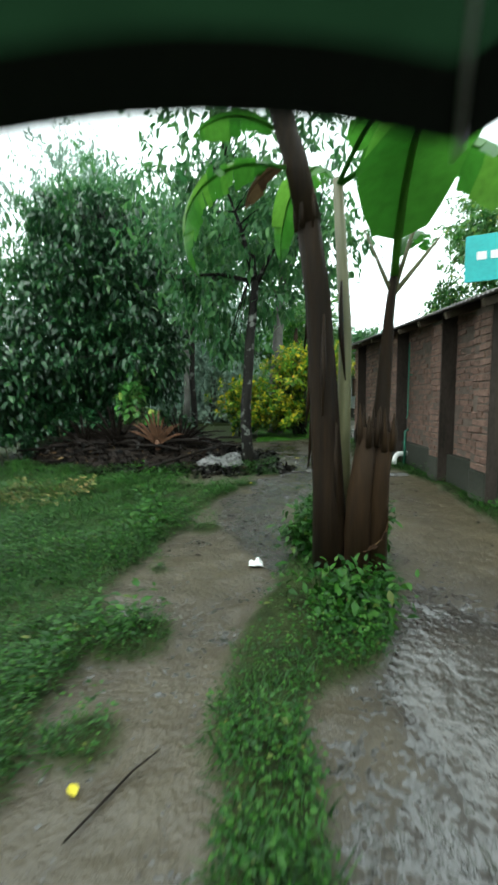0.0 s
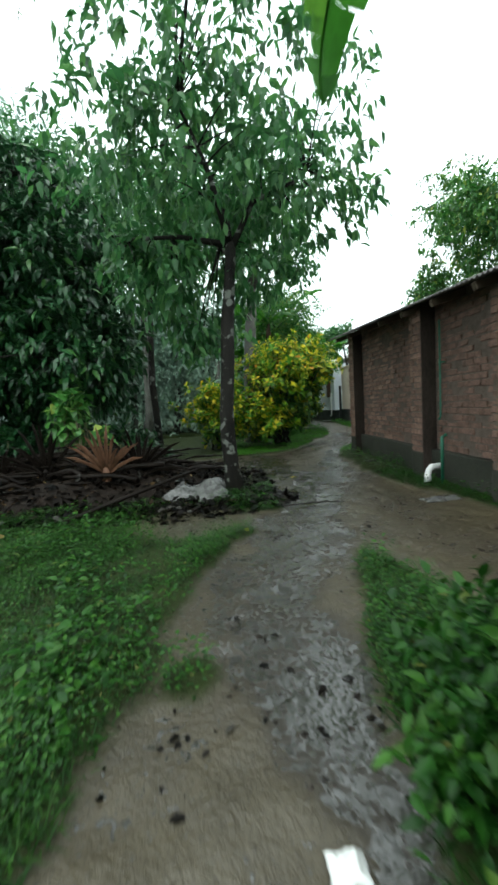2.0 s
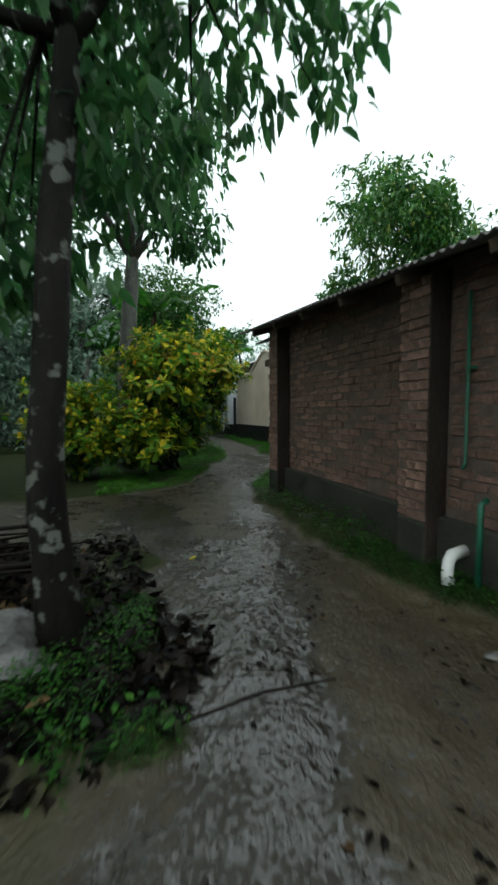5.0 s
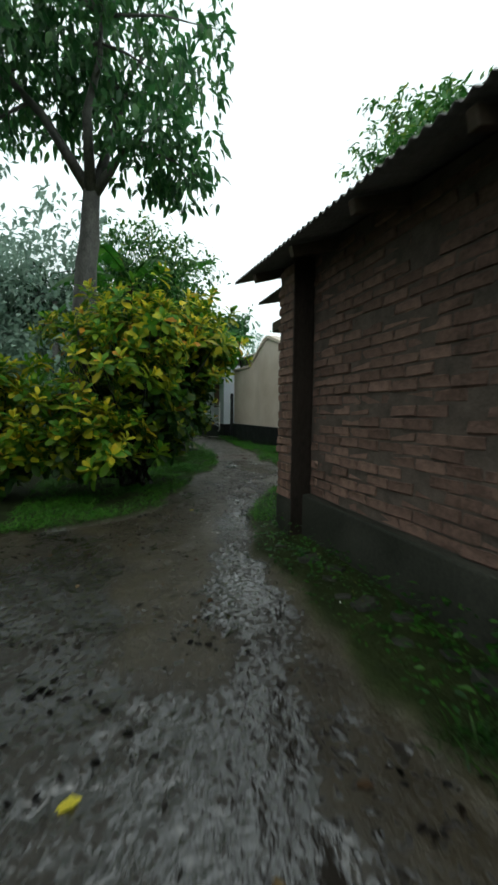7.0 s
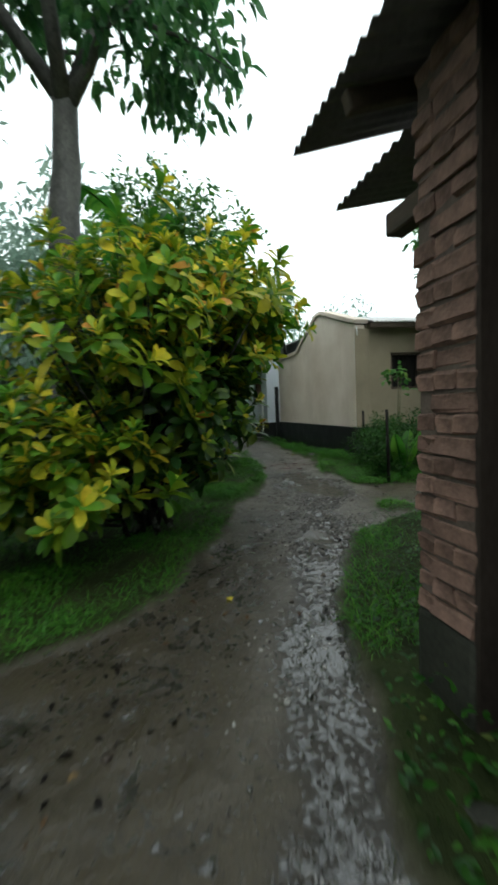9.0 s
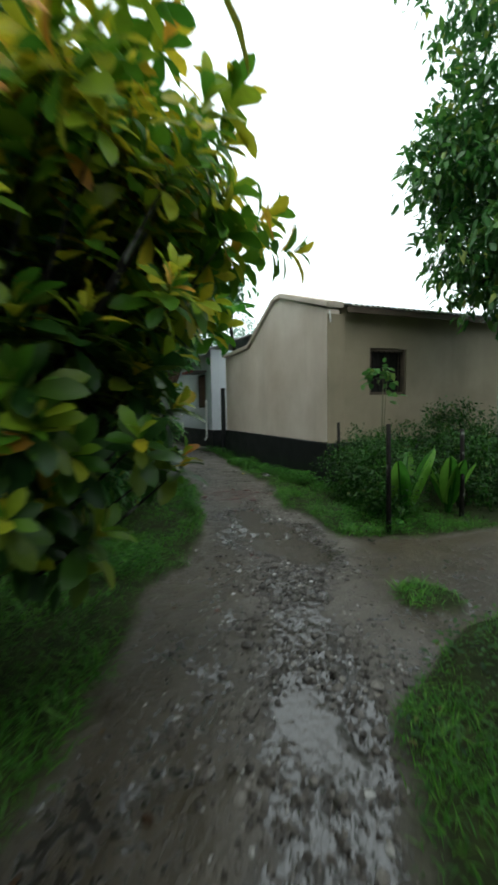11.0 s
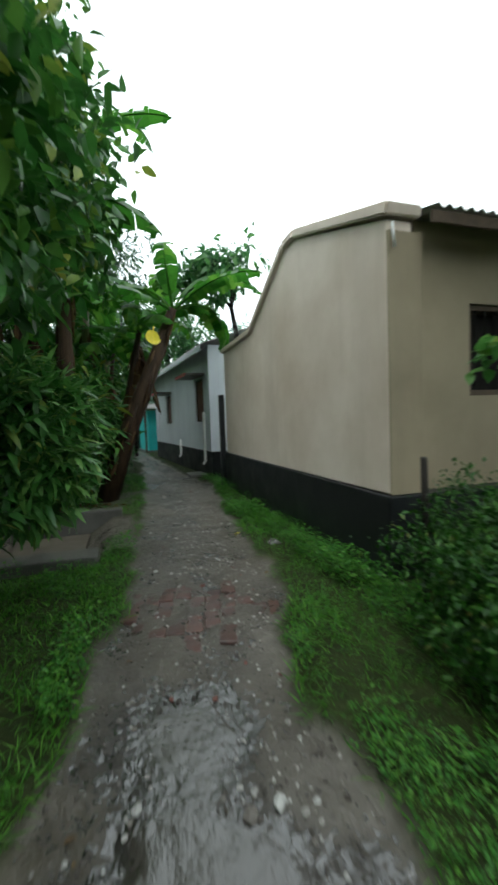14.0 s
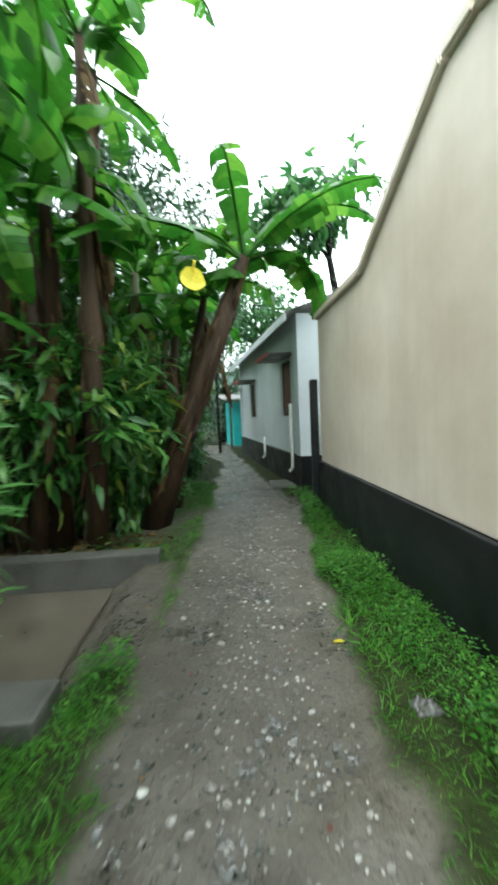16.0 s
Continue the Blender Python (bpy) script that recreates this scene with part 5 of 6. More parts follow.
    part("dead_leaf", BANANA_DRY[3], None, c, "browning leaf hanging from the stem", m=Matrix.Translation((-0.34, 0.02, 2.74)) @ pose(0, 0, 0, 0, 0, 70) @ pose(0, 0, 0, -60, 0, 0) @ Matrix.Scale(0.3, 4))
    part("dead_leaf", BANANA_DRY[1], None, c, "rust-brown dead leaf against the stump", m=Matrix.Translation((0.33, -0.12, 0.62)) @ pose(0, 0, 0, 0, 0, -60) @ pose(0, 0, 0, -135, 0, 0) @ Matrix.Scale(0.28, 4))
    return c


banana_clump()


# ---- litter heap ----
def litter_heap():
    h = thing("litter_heap", "dark wet heap of dead branches and rotting leaves", "litter heap", at=(-2.4, 8.7, 0), kind="stuff")
    rng = random.Random(8)
    n, m = 40, 22
    verts, faces = [], []
    for i in range(n + 1):
        for j in range(m + 1):
            u, v = i / n * 2 - 1, j / m * 2 - 1
            r = math.hypot(u, v)
            z = 0.62 * max(0, 1 - r * r) ** 0.7 * (1 + 0.35 * noise.noise(Vector((u * 5, v * 4, 2)))) + 0.05 * noise.noise(Vector((u * 14, v * 12, 5))) * (r < 0.95) - 0.03
            verts.append((u * 2.35, v * 1.2, z))
    for i in range(n):
        for j in range(m):
            a = i * (m + 1) + j
            faces.append((a, a + m + 1, a + m + 2, a + 1))
    part("heap", raw_mesh("heap", verts, faces), M_RUBBISH, h)
    pairs = []
    for i in range(190):
        x, y = rng.uniform(-2.1, 2.0), rng.uniform(-0.95, 0.8)
        r = math.hypot(x / 2.35, y / 1.05)
        z = 0.62 * max(0, 1 - r * r) ** 0.7 + rng.uniform(0, 0.12)
        a, l = rng.uniform(-0.7, 0.7) + (math.pi if rng.random() < 0.5 else 0), rng.uniform(0.35, 1.3)
        d = Vector((math.cos(a), math.sin(a) * 0.7, rng.uniform(-0.18, 0.25))) * l / 2
        p = Vector((x, y, z))
        k = Vector((0, 0, rng.uniform(-0.05, 0.1)))
        rr = rng.choice((0.008, 0.014, 0.02, 0.045))
        pairs.append(tube([p - d, p + k, p + d], [rr, rr * 0.85, rr * 0.5], 5))
    v, f = join(*pairs)
    part("branches", raw_mesh("branches", v, f), M_BRANCH, h)
    nrng = np.random.default_rng(9)
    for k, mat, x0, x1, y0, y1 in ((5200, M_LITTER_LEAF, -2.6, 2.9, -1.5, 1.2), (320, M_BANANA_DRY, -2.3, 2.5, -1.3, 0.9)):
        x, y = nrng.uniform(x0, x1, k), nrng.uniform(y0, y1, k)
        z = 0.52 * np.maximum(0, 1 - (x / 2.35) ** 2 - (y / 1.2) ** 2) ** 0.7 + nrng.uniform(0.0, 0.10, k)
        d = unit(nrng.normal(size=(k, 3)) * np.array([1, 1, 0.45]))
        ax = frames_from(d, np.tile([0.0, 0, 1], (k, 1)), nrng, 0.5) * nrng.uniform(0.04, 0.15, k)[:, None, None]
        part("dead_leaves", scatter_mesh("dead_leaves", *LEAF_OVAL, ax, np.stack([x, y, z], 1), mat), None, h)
    return h


litter_heap()


def dry_frond(at, n_, reach, material, seed, label, tilt=0.0):
    """A fan of dried palm leaflets that spring from one butt."""
    f = thing("dry_frond", label, "palm frond", at=at)
    rng = random.Random(seed)
    for i in range(n_):
        a = radians(-62 + i * 124 / (n_ - 1) + rng.uniform(-6, 6)) + tilt
        ln = reach * rng.uniform(0.7, 1.1)
        t = Vector((math.sin(a) * ln, rng.uniform(-0.3, 0.05), max(0.04, math.cos(a)) * ln * 1.05))
        side = Vector((math.cos(a), 0, -math.sin(a))) * 0.022
        m1, m2 = t * 0.35 + Vector((0, 0, 0.05)), t * 0.75 + Vector((0, 0, 0.05))
        up = Vector((0, 0.012, 0.006))
        verts = [-side * 0.5, side * 0.5, m1 - side, m1 + up, m1 + side, m2 - side * 0.8, m2 + up, m2 + side * 0.8, t]
        faces = [(0, 1, 4, 3), (0, 3, 2), (2, 3, 6, 5), (3, 4, 7, 6), (5, 6, 8), (6, 7, 8)]
        ob = part("leaflet", raw_mesh("leaflet", verts, faces), material, f)
        ob.modifiers.new("thick", "SOLIDIFY").thickness = 0.006
    part("butt", tube_mesh("butt", [(0, 0, -0.2), (0, 0, 0.02), (0, -0.03, 0.12)], [0.06, 0.07, 0.03], 8), material, f)
    return f


dry_frond((-1.82, 7.95, 0.42), 17, 0.62, M_HUSK, 12, "rust-brown dried palm frond fanned out on the litter heap")
dry_frond((-2.7, 8.1, 0.42), 13, 0.75, M_BRANCH, 13, "dark rotting palm frond on the litter heap", -0.4)
dry_frond((-1.4, 8.1, 0.38), 13, 0.7, M_BRANCH, 14, "dark rotting palm frond on the litter heap", 0.5)
dry_frond((-3.4, 8.2, 0.35), 13, 0.65, M_BRANCH, 15, "dark rotting palm frond on the litter heap", 0.2)


pole = part("dead_pole", tube_mesh("dead_pole", [(-2.05, 6.95, 0.06), (-1.35, 7.35, 0.24), (-0.55, 7.75, 0.45)], [0.028, 0.026, 0.018], 8, 0.06, random.Random(3)), M_BRANCH)
tagged(pole, "long wet dead pole leaning on the litter heap", "pole")


def crumpled(name, at, size, material, seed, label, category):
    rng = random.Random(seed)
    n = 16
    verts, faces = [], []
    for i in range(n + 1):
        for j in range(n + 1):
            u, v = i / n * 2 - 1, j / n * 2 - 1
            k = max(0, 1 - max(abs(u), abs(v)) ** 3)
            z = size[2] * (0.5 + 0.8 * noise.noise(Vector((u * 1.4 + seed, v * 1.4, seed))) + 0.22 * abs(noise.noise(Vector((u * 4, v * 4, seed))))) * k
            w = 1 + 0.25 * noise.noise(Vector((u * 2, v * 2, seed + 4)))
            verts.append((u * size[0] * w, v * size[1] * w, max(z, 0) - 0.015))
    for i in range(n):
        for j in range(n):
            a = i * (n + 1) + j
            faces.append((a, a + n + 1, a + n + 2, a + 1))
    ob = part(name, raw_mesh(name, verts, faces), material, m=Matrix.Translation(at))
    md = ob.modifiers.new("thick", "SOLIDIFY")
    md.thickness = 0.004
    return tagged(ob, label, category)


crumpled("plastic_sheet", (-0.55, 7.95, 0.0), (0.58, 0.38, 0.40), M_SHEET, 3, "crumpled grey-white plastic sheet at the heap's end", "plastic sheet")
crumpled("paper_scrap", (0.18, 3.29, 0.02), (0.055, 0.048, 0.05), M_WHITE_PLASTIC, 6, "crumpled white paper scrap on the wet mud", "litter")
crumpled("rag", (2.45, 7.0, 0.01), (0.24, 0.09, 0.06), M_SHEET, 9, "flattened pale rag on the mud by the shed", "rag")

# white pipe elbow standing at the shed's foot
elbow = part("pipe_elbow", tube_mesh("pipe_elbow", [(2.66, 7.80, 0.04), (2.67, 7.82, 0.14), (2.70, 7.84, 0.20), (2.75, 7.86, 0.24), (2.94, 7.90, 0.245)], [0.05, 0.046, 0.044, 0.046, 0.046], 12), M_WHITE_PLASTIC)
tagged(elbow, "white plastic pipe elbow jutting from the shed's plinth", "pipe")


# ---- second stretch: the green side ----
tree("broadleaf_tree", "leafy light-green tree leaning over the lane's grassy edge", [(2.1, 19.0, 0), (2.2, 19.0, 1.2), (2.4, 18.9, 2.6), (2.5, 18.9, 3.4)], [0.12, 0.10, 0.08, 0.06],
     [((2.4, 18.6, 3.4), (1.1, 1.3, 1.1), 3), ((1.8, 18.4, 2.2), (1.1, 1.2, 1.0), 2), ((2.3, 19.2, 5.0), (1.6, 1.6, 1.1), 2), ((3.05, 17.7, 2.7), (0.75, 0.8, 0.95), 2.2), ((3.3, 19.2, 3.5), (0.8, 1.0, 0.9), 2)],
     1500, 13, 0.135, LEAF_OVAL, M_SHRUB, M_BARK, 41, 0.45, 0.2, 16, 0.24, 0.4)
tree("leafy_shrub", "light-green leafy shrub with yellowing tips beside the kerb", [(2.7, 19.45, 0), (2.8, 19.45, 0.45), (2.95, 19.45, 0.9)], [0.05, 0.04, 0.03],
     [((3.05, 19.5, 1.45), (0.68, 0.5, 0.62), 3), ((2.65, 19.3, 0.95), (0.65, 0.45, 0.45), 1.6), ((3.2, 19.5, 1.1), (0.5, 0.4, 0.5), 1)],
     640, 14, 0.20, LEAF_NARROW, M_SHRUB_LIGHT, M_BARK, 42, -0.1, 0.05, 10, 0.10, 0.4, category="shrub")
for args in [((2.1, 23.1, 0), 4.1, (-0.1, 0.1), 7, 51), ((2.62, 22.95, 0), 4.4, (0.05, 0.1), 8, 52), ((3.05, 22.9, 0), 5.9, (0.15, 0.1), 8, 53), ((1.2, 23.6, 0), 5.2, (-0.1, -0.1), 8, 54),
             ((3.1, 24.6, 0), 3.8, (0.25, 0.0), 7, 55), ((1.9, 24.8, 0), 3.6, (0.1, 0.1), 7, 56), ((0.6, 22.8, 0), 2.8, (0.0, -0.2), 7, 57)]:
    banana_plant(*args)
for args in [((2.35, 23.0, 0), 3.7, (0.15, -0.05), 6, 61), ((1.6, 22.9, 0), 4.0, (0.0, 0.05), 7, 62), ((2.8, 23.9, 0), 6.2, (0.3, 0.0), 8, 63), ((0.2, 24.0, 0), 4.0, (0.1, 0.0), 8, 64), ((3.3, 25.3, 0), 2.9, (0.4, 0.0), 7, 65),
             ((1.2, 26.0, 0), 4.5, (0.2, 0.0), 8, 66), ((2.4, 26.6, 0), 4.2, (0.3, 0.0), 8, 67)] :
    banana_plant(*args)
tree("grove_tree", "tall leafy tree rising behind the banana grove", [(1.2, 27.5, 0), (1.3, 27.4, 2.5), (1.5, 27.3, 5.0)], [0.2, 0.17, 0.12],
     [((1.5, 27.0, 6.5), (2.6, 2.2, 1.9), 3), ((-0.6, 26.0, 5.0), (2.2, 2.0, 1.8), 2), ((3.4, 28.0, 6.0), (1.8, 2.0, 1.4), 1.5)],
     900, 13, 0.22, LEAF_NARROW, M_MANGO, M_BARK, 43, 0.6, 0.25, 24, 0.26, 0.3)
tree("grove_tree", "dark leafy tree at the far bend of the lane", [(2.2, 33.5, 0), (2.3, 33.5, 2.5), (2.5, 33.5, 4.5)], [0.2, 0.17, 0.12],
     [((2.6, 33.4, 4.6), (2.2, 2.0, 2.2), 3), ((4.2, 34.5, 6.0), (2.0, 2.0, 1.8), 2), ((1.2, 32.0, 3.0), (1.6, 1.6, 1.8), 2)],
     800, 13, 0.22, LEAF_NARROW, M_MANGO, M_BARK, 44, 0.6, 0.2, 24, 0.26, 0.3)
banana_plant((3.55, 23.7, 0), 3.7, (1.46, 0.1), 12, 98, "leaning banana plant arching over the lane", r=0.17, dry=0, scale=1.15, stem=M_STEM_RED)
tree("far_lane_tree", "tall leafy tree beyond the white house", [(6.6, 37.5, 0), (6.5, 37.5, 3.0), (6.3, 37.4, 5.0)], [0.22, 0.18, 0.12],
     [((6.2, 37.0, 6.2), (2.4, 2.0, 1.8), 3), ((4.6, 36.0, 5.4), (1.4, 1.4, 1.2), 1.2), ((8.2, 37.5, 5.6), (1.8, 1.6, 1.5), 1.5)],
     600, 12, 0.24, LEAF_MID, M_TREE, M_BARK, 45, 0.6, 0.3, 20, 0.3, 0.3)
tree("papaya_tree", "slim tree with dark drooping leaves over the white house roof", [(6.9, 24.9, 0), (6.8, 24.9, 2.5), (6.5, 24.9, 4.2)], [0.09, 0.08, 0.05],
     [((6.1, 24.8, 4.7), (0.85, 0.7, 0.5), 2), ((6.6, 25.0, 5.2), (0.8, 0.8, 0.5), 1)],
     90, 12, 0.24, LEAF_MID, M_TREE, M_BARK, 46, 0.7, 0.3, 12, 0.26, 0.3)
banana_plant((1.6, 18.2, 0), 4.4, (0.05, 0.0), 7, 69)
banana_plant((2.5, 20.3, 0), 3.5, (0.1, 0.0), 7, 70)
banana_plant((3.7, 24.9, 0), 3.5, (0.7, 0.0), 9, 77)
banana_plant((3.3, 26.2, 0), 3.2, (0.5, -0.2), 7, 59)
banana_plant((2.6, 28.2, 0), 3.4, (0.6, -0.2), 7, 60)

yl = part("yellow_leaf", BANANA_LEAVES[3].copy(), None, m=Matrix.Translation((4.44, 21.45, 2.80)) @ pose(0, 0, 0, -140, 10, 20) @ Matrix.Diagonal((0.42, 0.2, 0.2, 1)))
yl.data.materials.clear()
yl.data.materials.append(M_YELLOW_LEAF)
tagged(yl, "bright yellow dying leaf hanging from the leaning plant", "leaf")


# ---- misty distance ----
def misty_trees(cx, cy, count, r0, r1, a0, a1, seed):
    """Far trees, one mesh of sprays on thin trunks; their haze is only the pale leaf colour."""
    rng = np.random.default_rng(seed)
    t = thing("far_woods", "treeline far beyond the lane, painted pale with mist haze", "woods", at=(cx, cy, 0), kind="stuff")
    blobs, pairs = [], []
    for i in range(count):
        a, r = radians(rng.uniform(a0, a1)), rng.uniform(r0, r1)
        x, y, h = r * math.cos(a), r * math.sin(a), rng.uniform(5, 11)
        pairs.append(tube([(x, y, -0.2), (x + 0.2, y, h * 0.6)], [0.2, 0.12], 6))
        for k in range(4):
            blobs.append(((x + rng.uniform(-1.2, 1.2), y + rng.uniform(-1.2, 1.2), h * rng.uniform(0.12, 0.9)), (rng.uniform(1.5, 2.6), rng.uniform(1.5, 2.6), rng.uniform(1.2, 2.4)), 1.0))
    v, f = join(*pairs)
    part("trunks", raw_mesh("trunks", v, f), M_BARK_PALE, t)
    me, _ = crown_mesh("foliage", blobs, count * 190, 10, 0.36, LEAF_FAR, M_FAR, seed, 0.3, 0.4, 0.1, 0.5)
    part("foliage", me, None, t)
    return t


tree("far_tree", "dark bushy tree closing the far end of the lane", [(4.6, 41.0, 0), (4.7, 41.0, 1.2), (4.8, 41.0, 2.6)], [0.16, 0.14, 0.1],
     [((4.4, 41.0, 1.9), (2.2, 1.4, 2.0), 3), ((6.6, 42.0, 2.4), (2.2, 1.6, 2.4), 3), ((2.2, 41.5, 2.2), (2.0, 1.5, 2.2), 3), ((4.8, 41.0, 4.6), (2.6, 1.6, 1.6), 2)],
     900, 12, 0.24, LEAF_NARROW, M_MANGO, M_BARK, 46, 0.4, 0.1, 12, 0.3, 0.3)
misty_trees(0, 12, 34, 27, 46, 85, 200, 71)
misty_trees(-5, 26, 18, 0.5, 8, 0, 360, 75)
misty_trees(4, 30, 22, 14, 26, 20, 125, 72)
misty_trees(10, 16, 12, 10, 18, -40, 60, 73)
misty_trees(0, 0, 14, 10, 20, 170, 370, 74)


def glowing_backdrop():
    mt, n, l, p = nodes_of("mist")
    # emission gives the ring its misty brightness; nothing here is a lamp
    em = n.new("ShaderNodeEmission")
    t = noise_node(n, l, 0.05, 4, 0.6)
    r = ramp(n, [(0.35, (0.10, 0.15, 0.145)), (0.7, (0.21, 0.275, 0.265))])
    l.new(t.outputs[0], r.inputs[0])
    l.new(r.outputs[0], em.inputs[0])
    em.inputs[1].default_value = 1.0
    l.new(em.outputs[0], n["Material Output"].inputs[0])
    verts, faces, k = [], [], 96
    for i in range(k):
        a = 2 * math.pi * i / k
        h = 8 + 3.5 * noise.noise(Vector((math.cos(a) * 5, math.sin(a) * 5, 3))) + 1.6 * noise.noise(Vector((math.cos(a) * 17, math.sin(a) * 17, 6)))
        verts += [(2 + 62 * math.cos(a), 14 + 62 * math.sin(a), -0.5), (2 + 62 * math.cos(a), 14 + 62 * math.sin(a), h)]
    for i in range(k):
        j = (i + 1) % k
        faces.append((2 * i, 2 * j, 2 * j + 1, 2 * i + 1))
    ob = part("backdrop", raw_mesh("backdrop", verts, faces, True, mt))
    tagged(ob, "self-lit grey-green ring painted as distant trees in mist", "backdrop", kind="structure")


glowing_backdrop()


# ---- garden by the cream house ----
def shrub_patch(name, label, blobs, clusters, per, leaf, template, material, seed, droop=0.1, category="shrub", spread=0.12, stalks=26):
    o = np.array([blobs[0][0][0], blobs[0][0][1], 0.0])
    s = thing(name, label, category, at=tuple(o))
    loc = [(np.array(b[0]) - o, np.array(b[1]), b[2]) for b in blobs]
    me, sp = crown_mesh("leaves", loc, clusters, per, leaf, template, material, seed, droop, 0.25, 0.05, spread)
    rng = random.Random(seed)
    pairs = []
    for i in range(min(stalks, len(sp))):
        t = Vector(sp[(i * 17) % len(sp)])
        b = Vector((t.x * 0.75 + rng.uniform(-0.1, 0.1), t.y * 0.75 + rng.uniform(-0.1, 0.1), -0.05))
        pairs.append(tube([b, b.lerp(t, 0.55) + Vector((0.02, 0, 0.05)), t], [0.012, 0.009, 0.004], 5))
    v, f = join(*pairs)
    part("stems", raw_mesh("stems", v, f), M_STEM_PALE, s)
    part("leaves", me, None, s)
    return s


shrub_patch("garden_shrub", "tangled green weeds and shrubs against the garden fence", [((5.85, 16.9, 0.45), (0.55, 0.75, 0.55), 2), ((6.3, 17.6, 0.5), (0.7, 0.6, 0.55), 2), ((5.6, 16.4, 0.3), (0.35, 0.4, 0.35), 0.8)], 1250, 16, 0.045, LEAF_OVAL, M_WEED, 81)
shrub_patch("garden_shrub", "bushy green shrubs inside the garden fence", [((7.3, 16.6, 0.5), (0.8, 0.7, 0.6), 2), ((8.4, 17.2, 0.6), (0.9, 0.7, 0.7), 2), ((7.2, 17.7, 0.6), (0.7, 0.5, 0.65), 1), ((8.1, 17.8, 1.0), (0.6, 0.4, 0.5), 0.9)], 1100, 16, 0.055, LEAF_OVAL, M_WEED, 82)
shrub_patch("vine", "light-green climbing vine before the house window", [((6.7, 17.9, 1.85), (0.26, 0.12, 0.2), 1), ((6.85, 17.9, 1.5), (0.12, 0.1, 0.3), 0.4)], 10, 7, 0.13, LEAF_BROAD, M_SHRUB_LIGHT, 83, 0.3, stalks=3)


def broad_plant(at, n, seed, label, ln=0.75, wd=0.3):
    p = thing("broadleaf_plant", label, "plant", at=at)
    rng = random.Random(seed)
    me = banana_leaf_mesh(ln, wd, 24, 0.0, seed, 80)
    for i in range(n):
        part("leaf", me, None, p, m=pose(0, 0, 0.0, rng.uniform(-18, 5), rng.uniform(-8, 8), 360 * i / n + rng.uniform(-20, 20)) @ Matrix.Scale(rng.uniform(0.75, 1.15), 4))
    return p


broad_plant((5.75, 16.25, 0.02), 7, 91, "upright broad-leaved green plant inside the fence", 0.85, 0.22)
broad_plant((6.5, 16.3, 0.02), 6, 92, "upright broad-leaved green plant inside the fence", 0.75, 0.2)

for x, y, h in ((5.28, 15.95, 1.2), (6.5, 16.1, 1.1), (7.8, 16.2, 1.15), (5.95, 17.9, 1.15)):
    fp = part("fence_post", tube_mesh("fence_post", [(x, y, -0.15), (x - 0.01, y, h * 0.5), (x - 0.015, y + 0.01, h)], [0.03, 0.027, 0.024], 8, 0.08, random.Random(int(x * 10))), M_BARK)
    tagged(fp, "dark weathered bamboo fence post at the garden edge", "fence post", "garden fence posts")


# ---- undergrowth of the grove and the far side ----
shrub_patch("undergrowth", "dark green undergrowth between the banana stems", [((2.6, 24.0, 0.6), (1.3, 0.9, 0.7), 2), ((3.4, 24.4, 0.5), (0.5, 0.8, 0.5), 1.2), ((1.4, 23.6, 0.7), (1.0, 0.8, 0.8), 1.5)], 420, 14, 0.22, LEAF_NARROW, M_SHRUB, 84, 0.4)
shrub_patch("undergrowth", "tall green shoots and leaves crowding the banana stems", [((2.5, 23.1, 1.5), (1.3, 0.6, 1.2), 2), ((3.3, 23.9, 1.6), (0.6, 0.7, 1.3), 2.4), ((0.8, 23.2, 1.6), (1.2, 0.8, 1.4), 2)], 460, 11, 0.30, LEAF_NARROW, M_SHRUB, 90, 0.2, spread=0.2)
shrub_patch("undergrowth", "tall dense leaves filling the grove behind the banana stems", [((2.0, 25.6, 3.0), (1.7, 0.9, 1.7), 3), ((3.3, 27.2, 2.6), (0.9, 1.2, 1.8), 2), ((0.2, 25.0, 3.2), (1.6, 0.9, 1.8), 2.4), ((3.2, 30.5, 3.2), (1.3, 1.3, 2.2), 2)], 900, 12, 0.26, LEAF_NARROW, M_SHRUB, 92, 0.4, spread=0.25)
shrub_patch("undergrowth", "dense green undergrowth along the lane's edge", [((3.6, 26.5, 0.6), (0.5, 1.6, 0.7), 2), ((3.3, 30.0, 0.9), (0.7, 2.0, 1.0), 2), ((1.8, 27.0, 1.2), (1.6, 2.0, 1.4), 2)], 520, 14, 0.18, LEAF_NARROW, M_TREE, 85, 0.4)
shrub_patch("undergrowth", "leafy green thicket beside the lane's bend", [((1.6, 17.6, 0.9), (1.1, 0.9, 1.0), 2), ((2.3, 17.9, 0.6), (0.6, 0.7, 0.6), 1.2), ((0.4, 18.2, 1.3), (1.4, 1.2, 1.4), 2)], 480, 14, 0.17, LEAF_NARROW, M_SHRUB, 86, 0.5)
shrub_patch("undergrowth", "leafy thicket below the mango tree", [((-4.6, 9.2, 0.7), (1.4, 0.8, 0.7), 2), ((-6.2, 8.2, 0.8), (1.2, 1.2, 0.9), 2)], 260, 14, 0.16, LEAF_OVAL, M_MANGO, 87, 0.3)
shrub_patch("young_plant", "bright yellow-green young plant growing behind the litter heap", [((-2.6, 8.85, 1.3), (0.26, 0.15, 0.55), 1), ((-2.2, 9.0, 0.9), (0.16, 0.12, 0.2), 0.4)], 46, 8, 0.18, LEAF_BROAD, M_SHRUB_LIGHT, 88, 0.3)
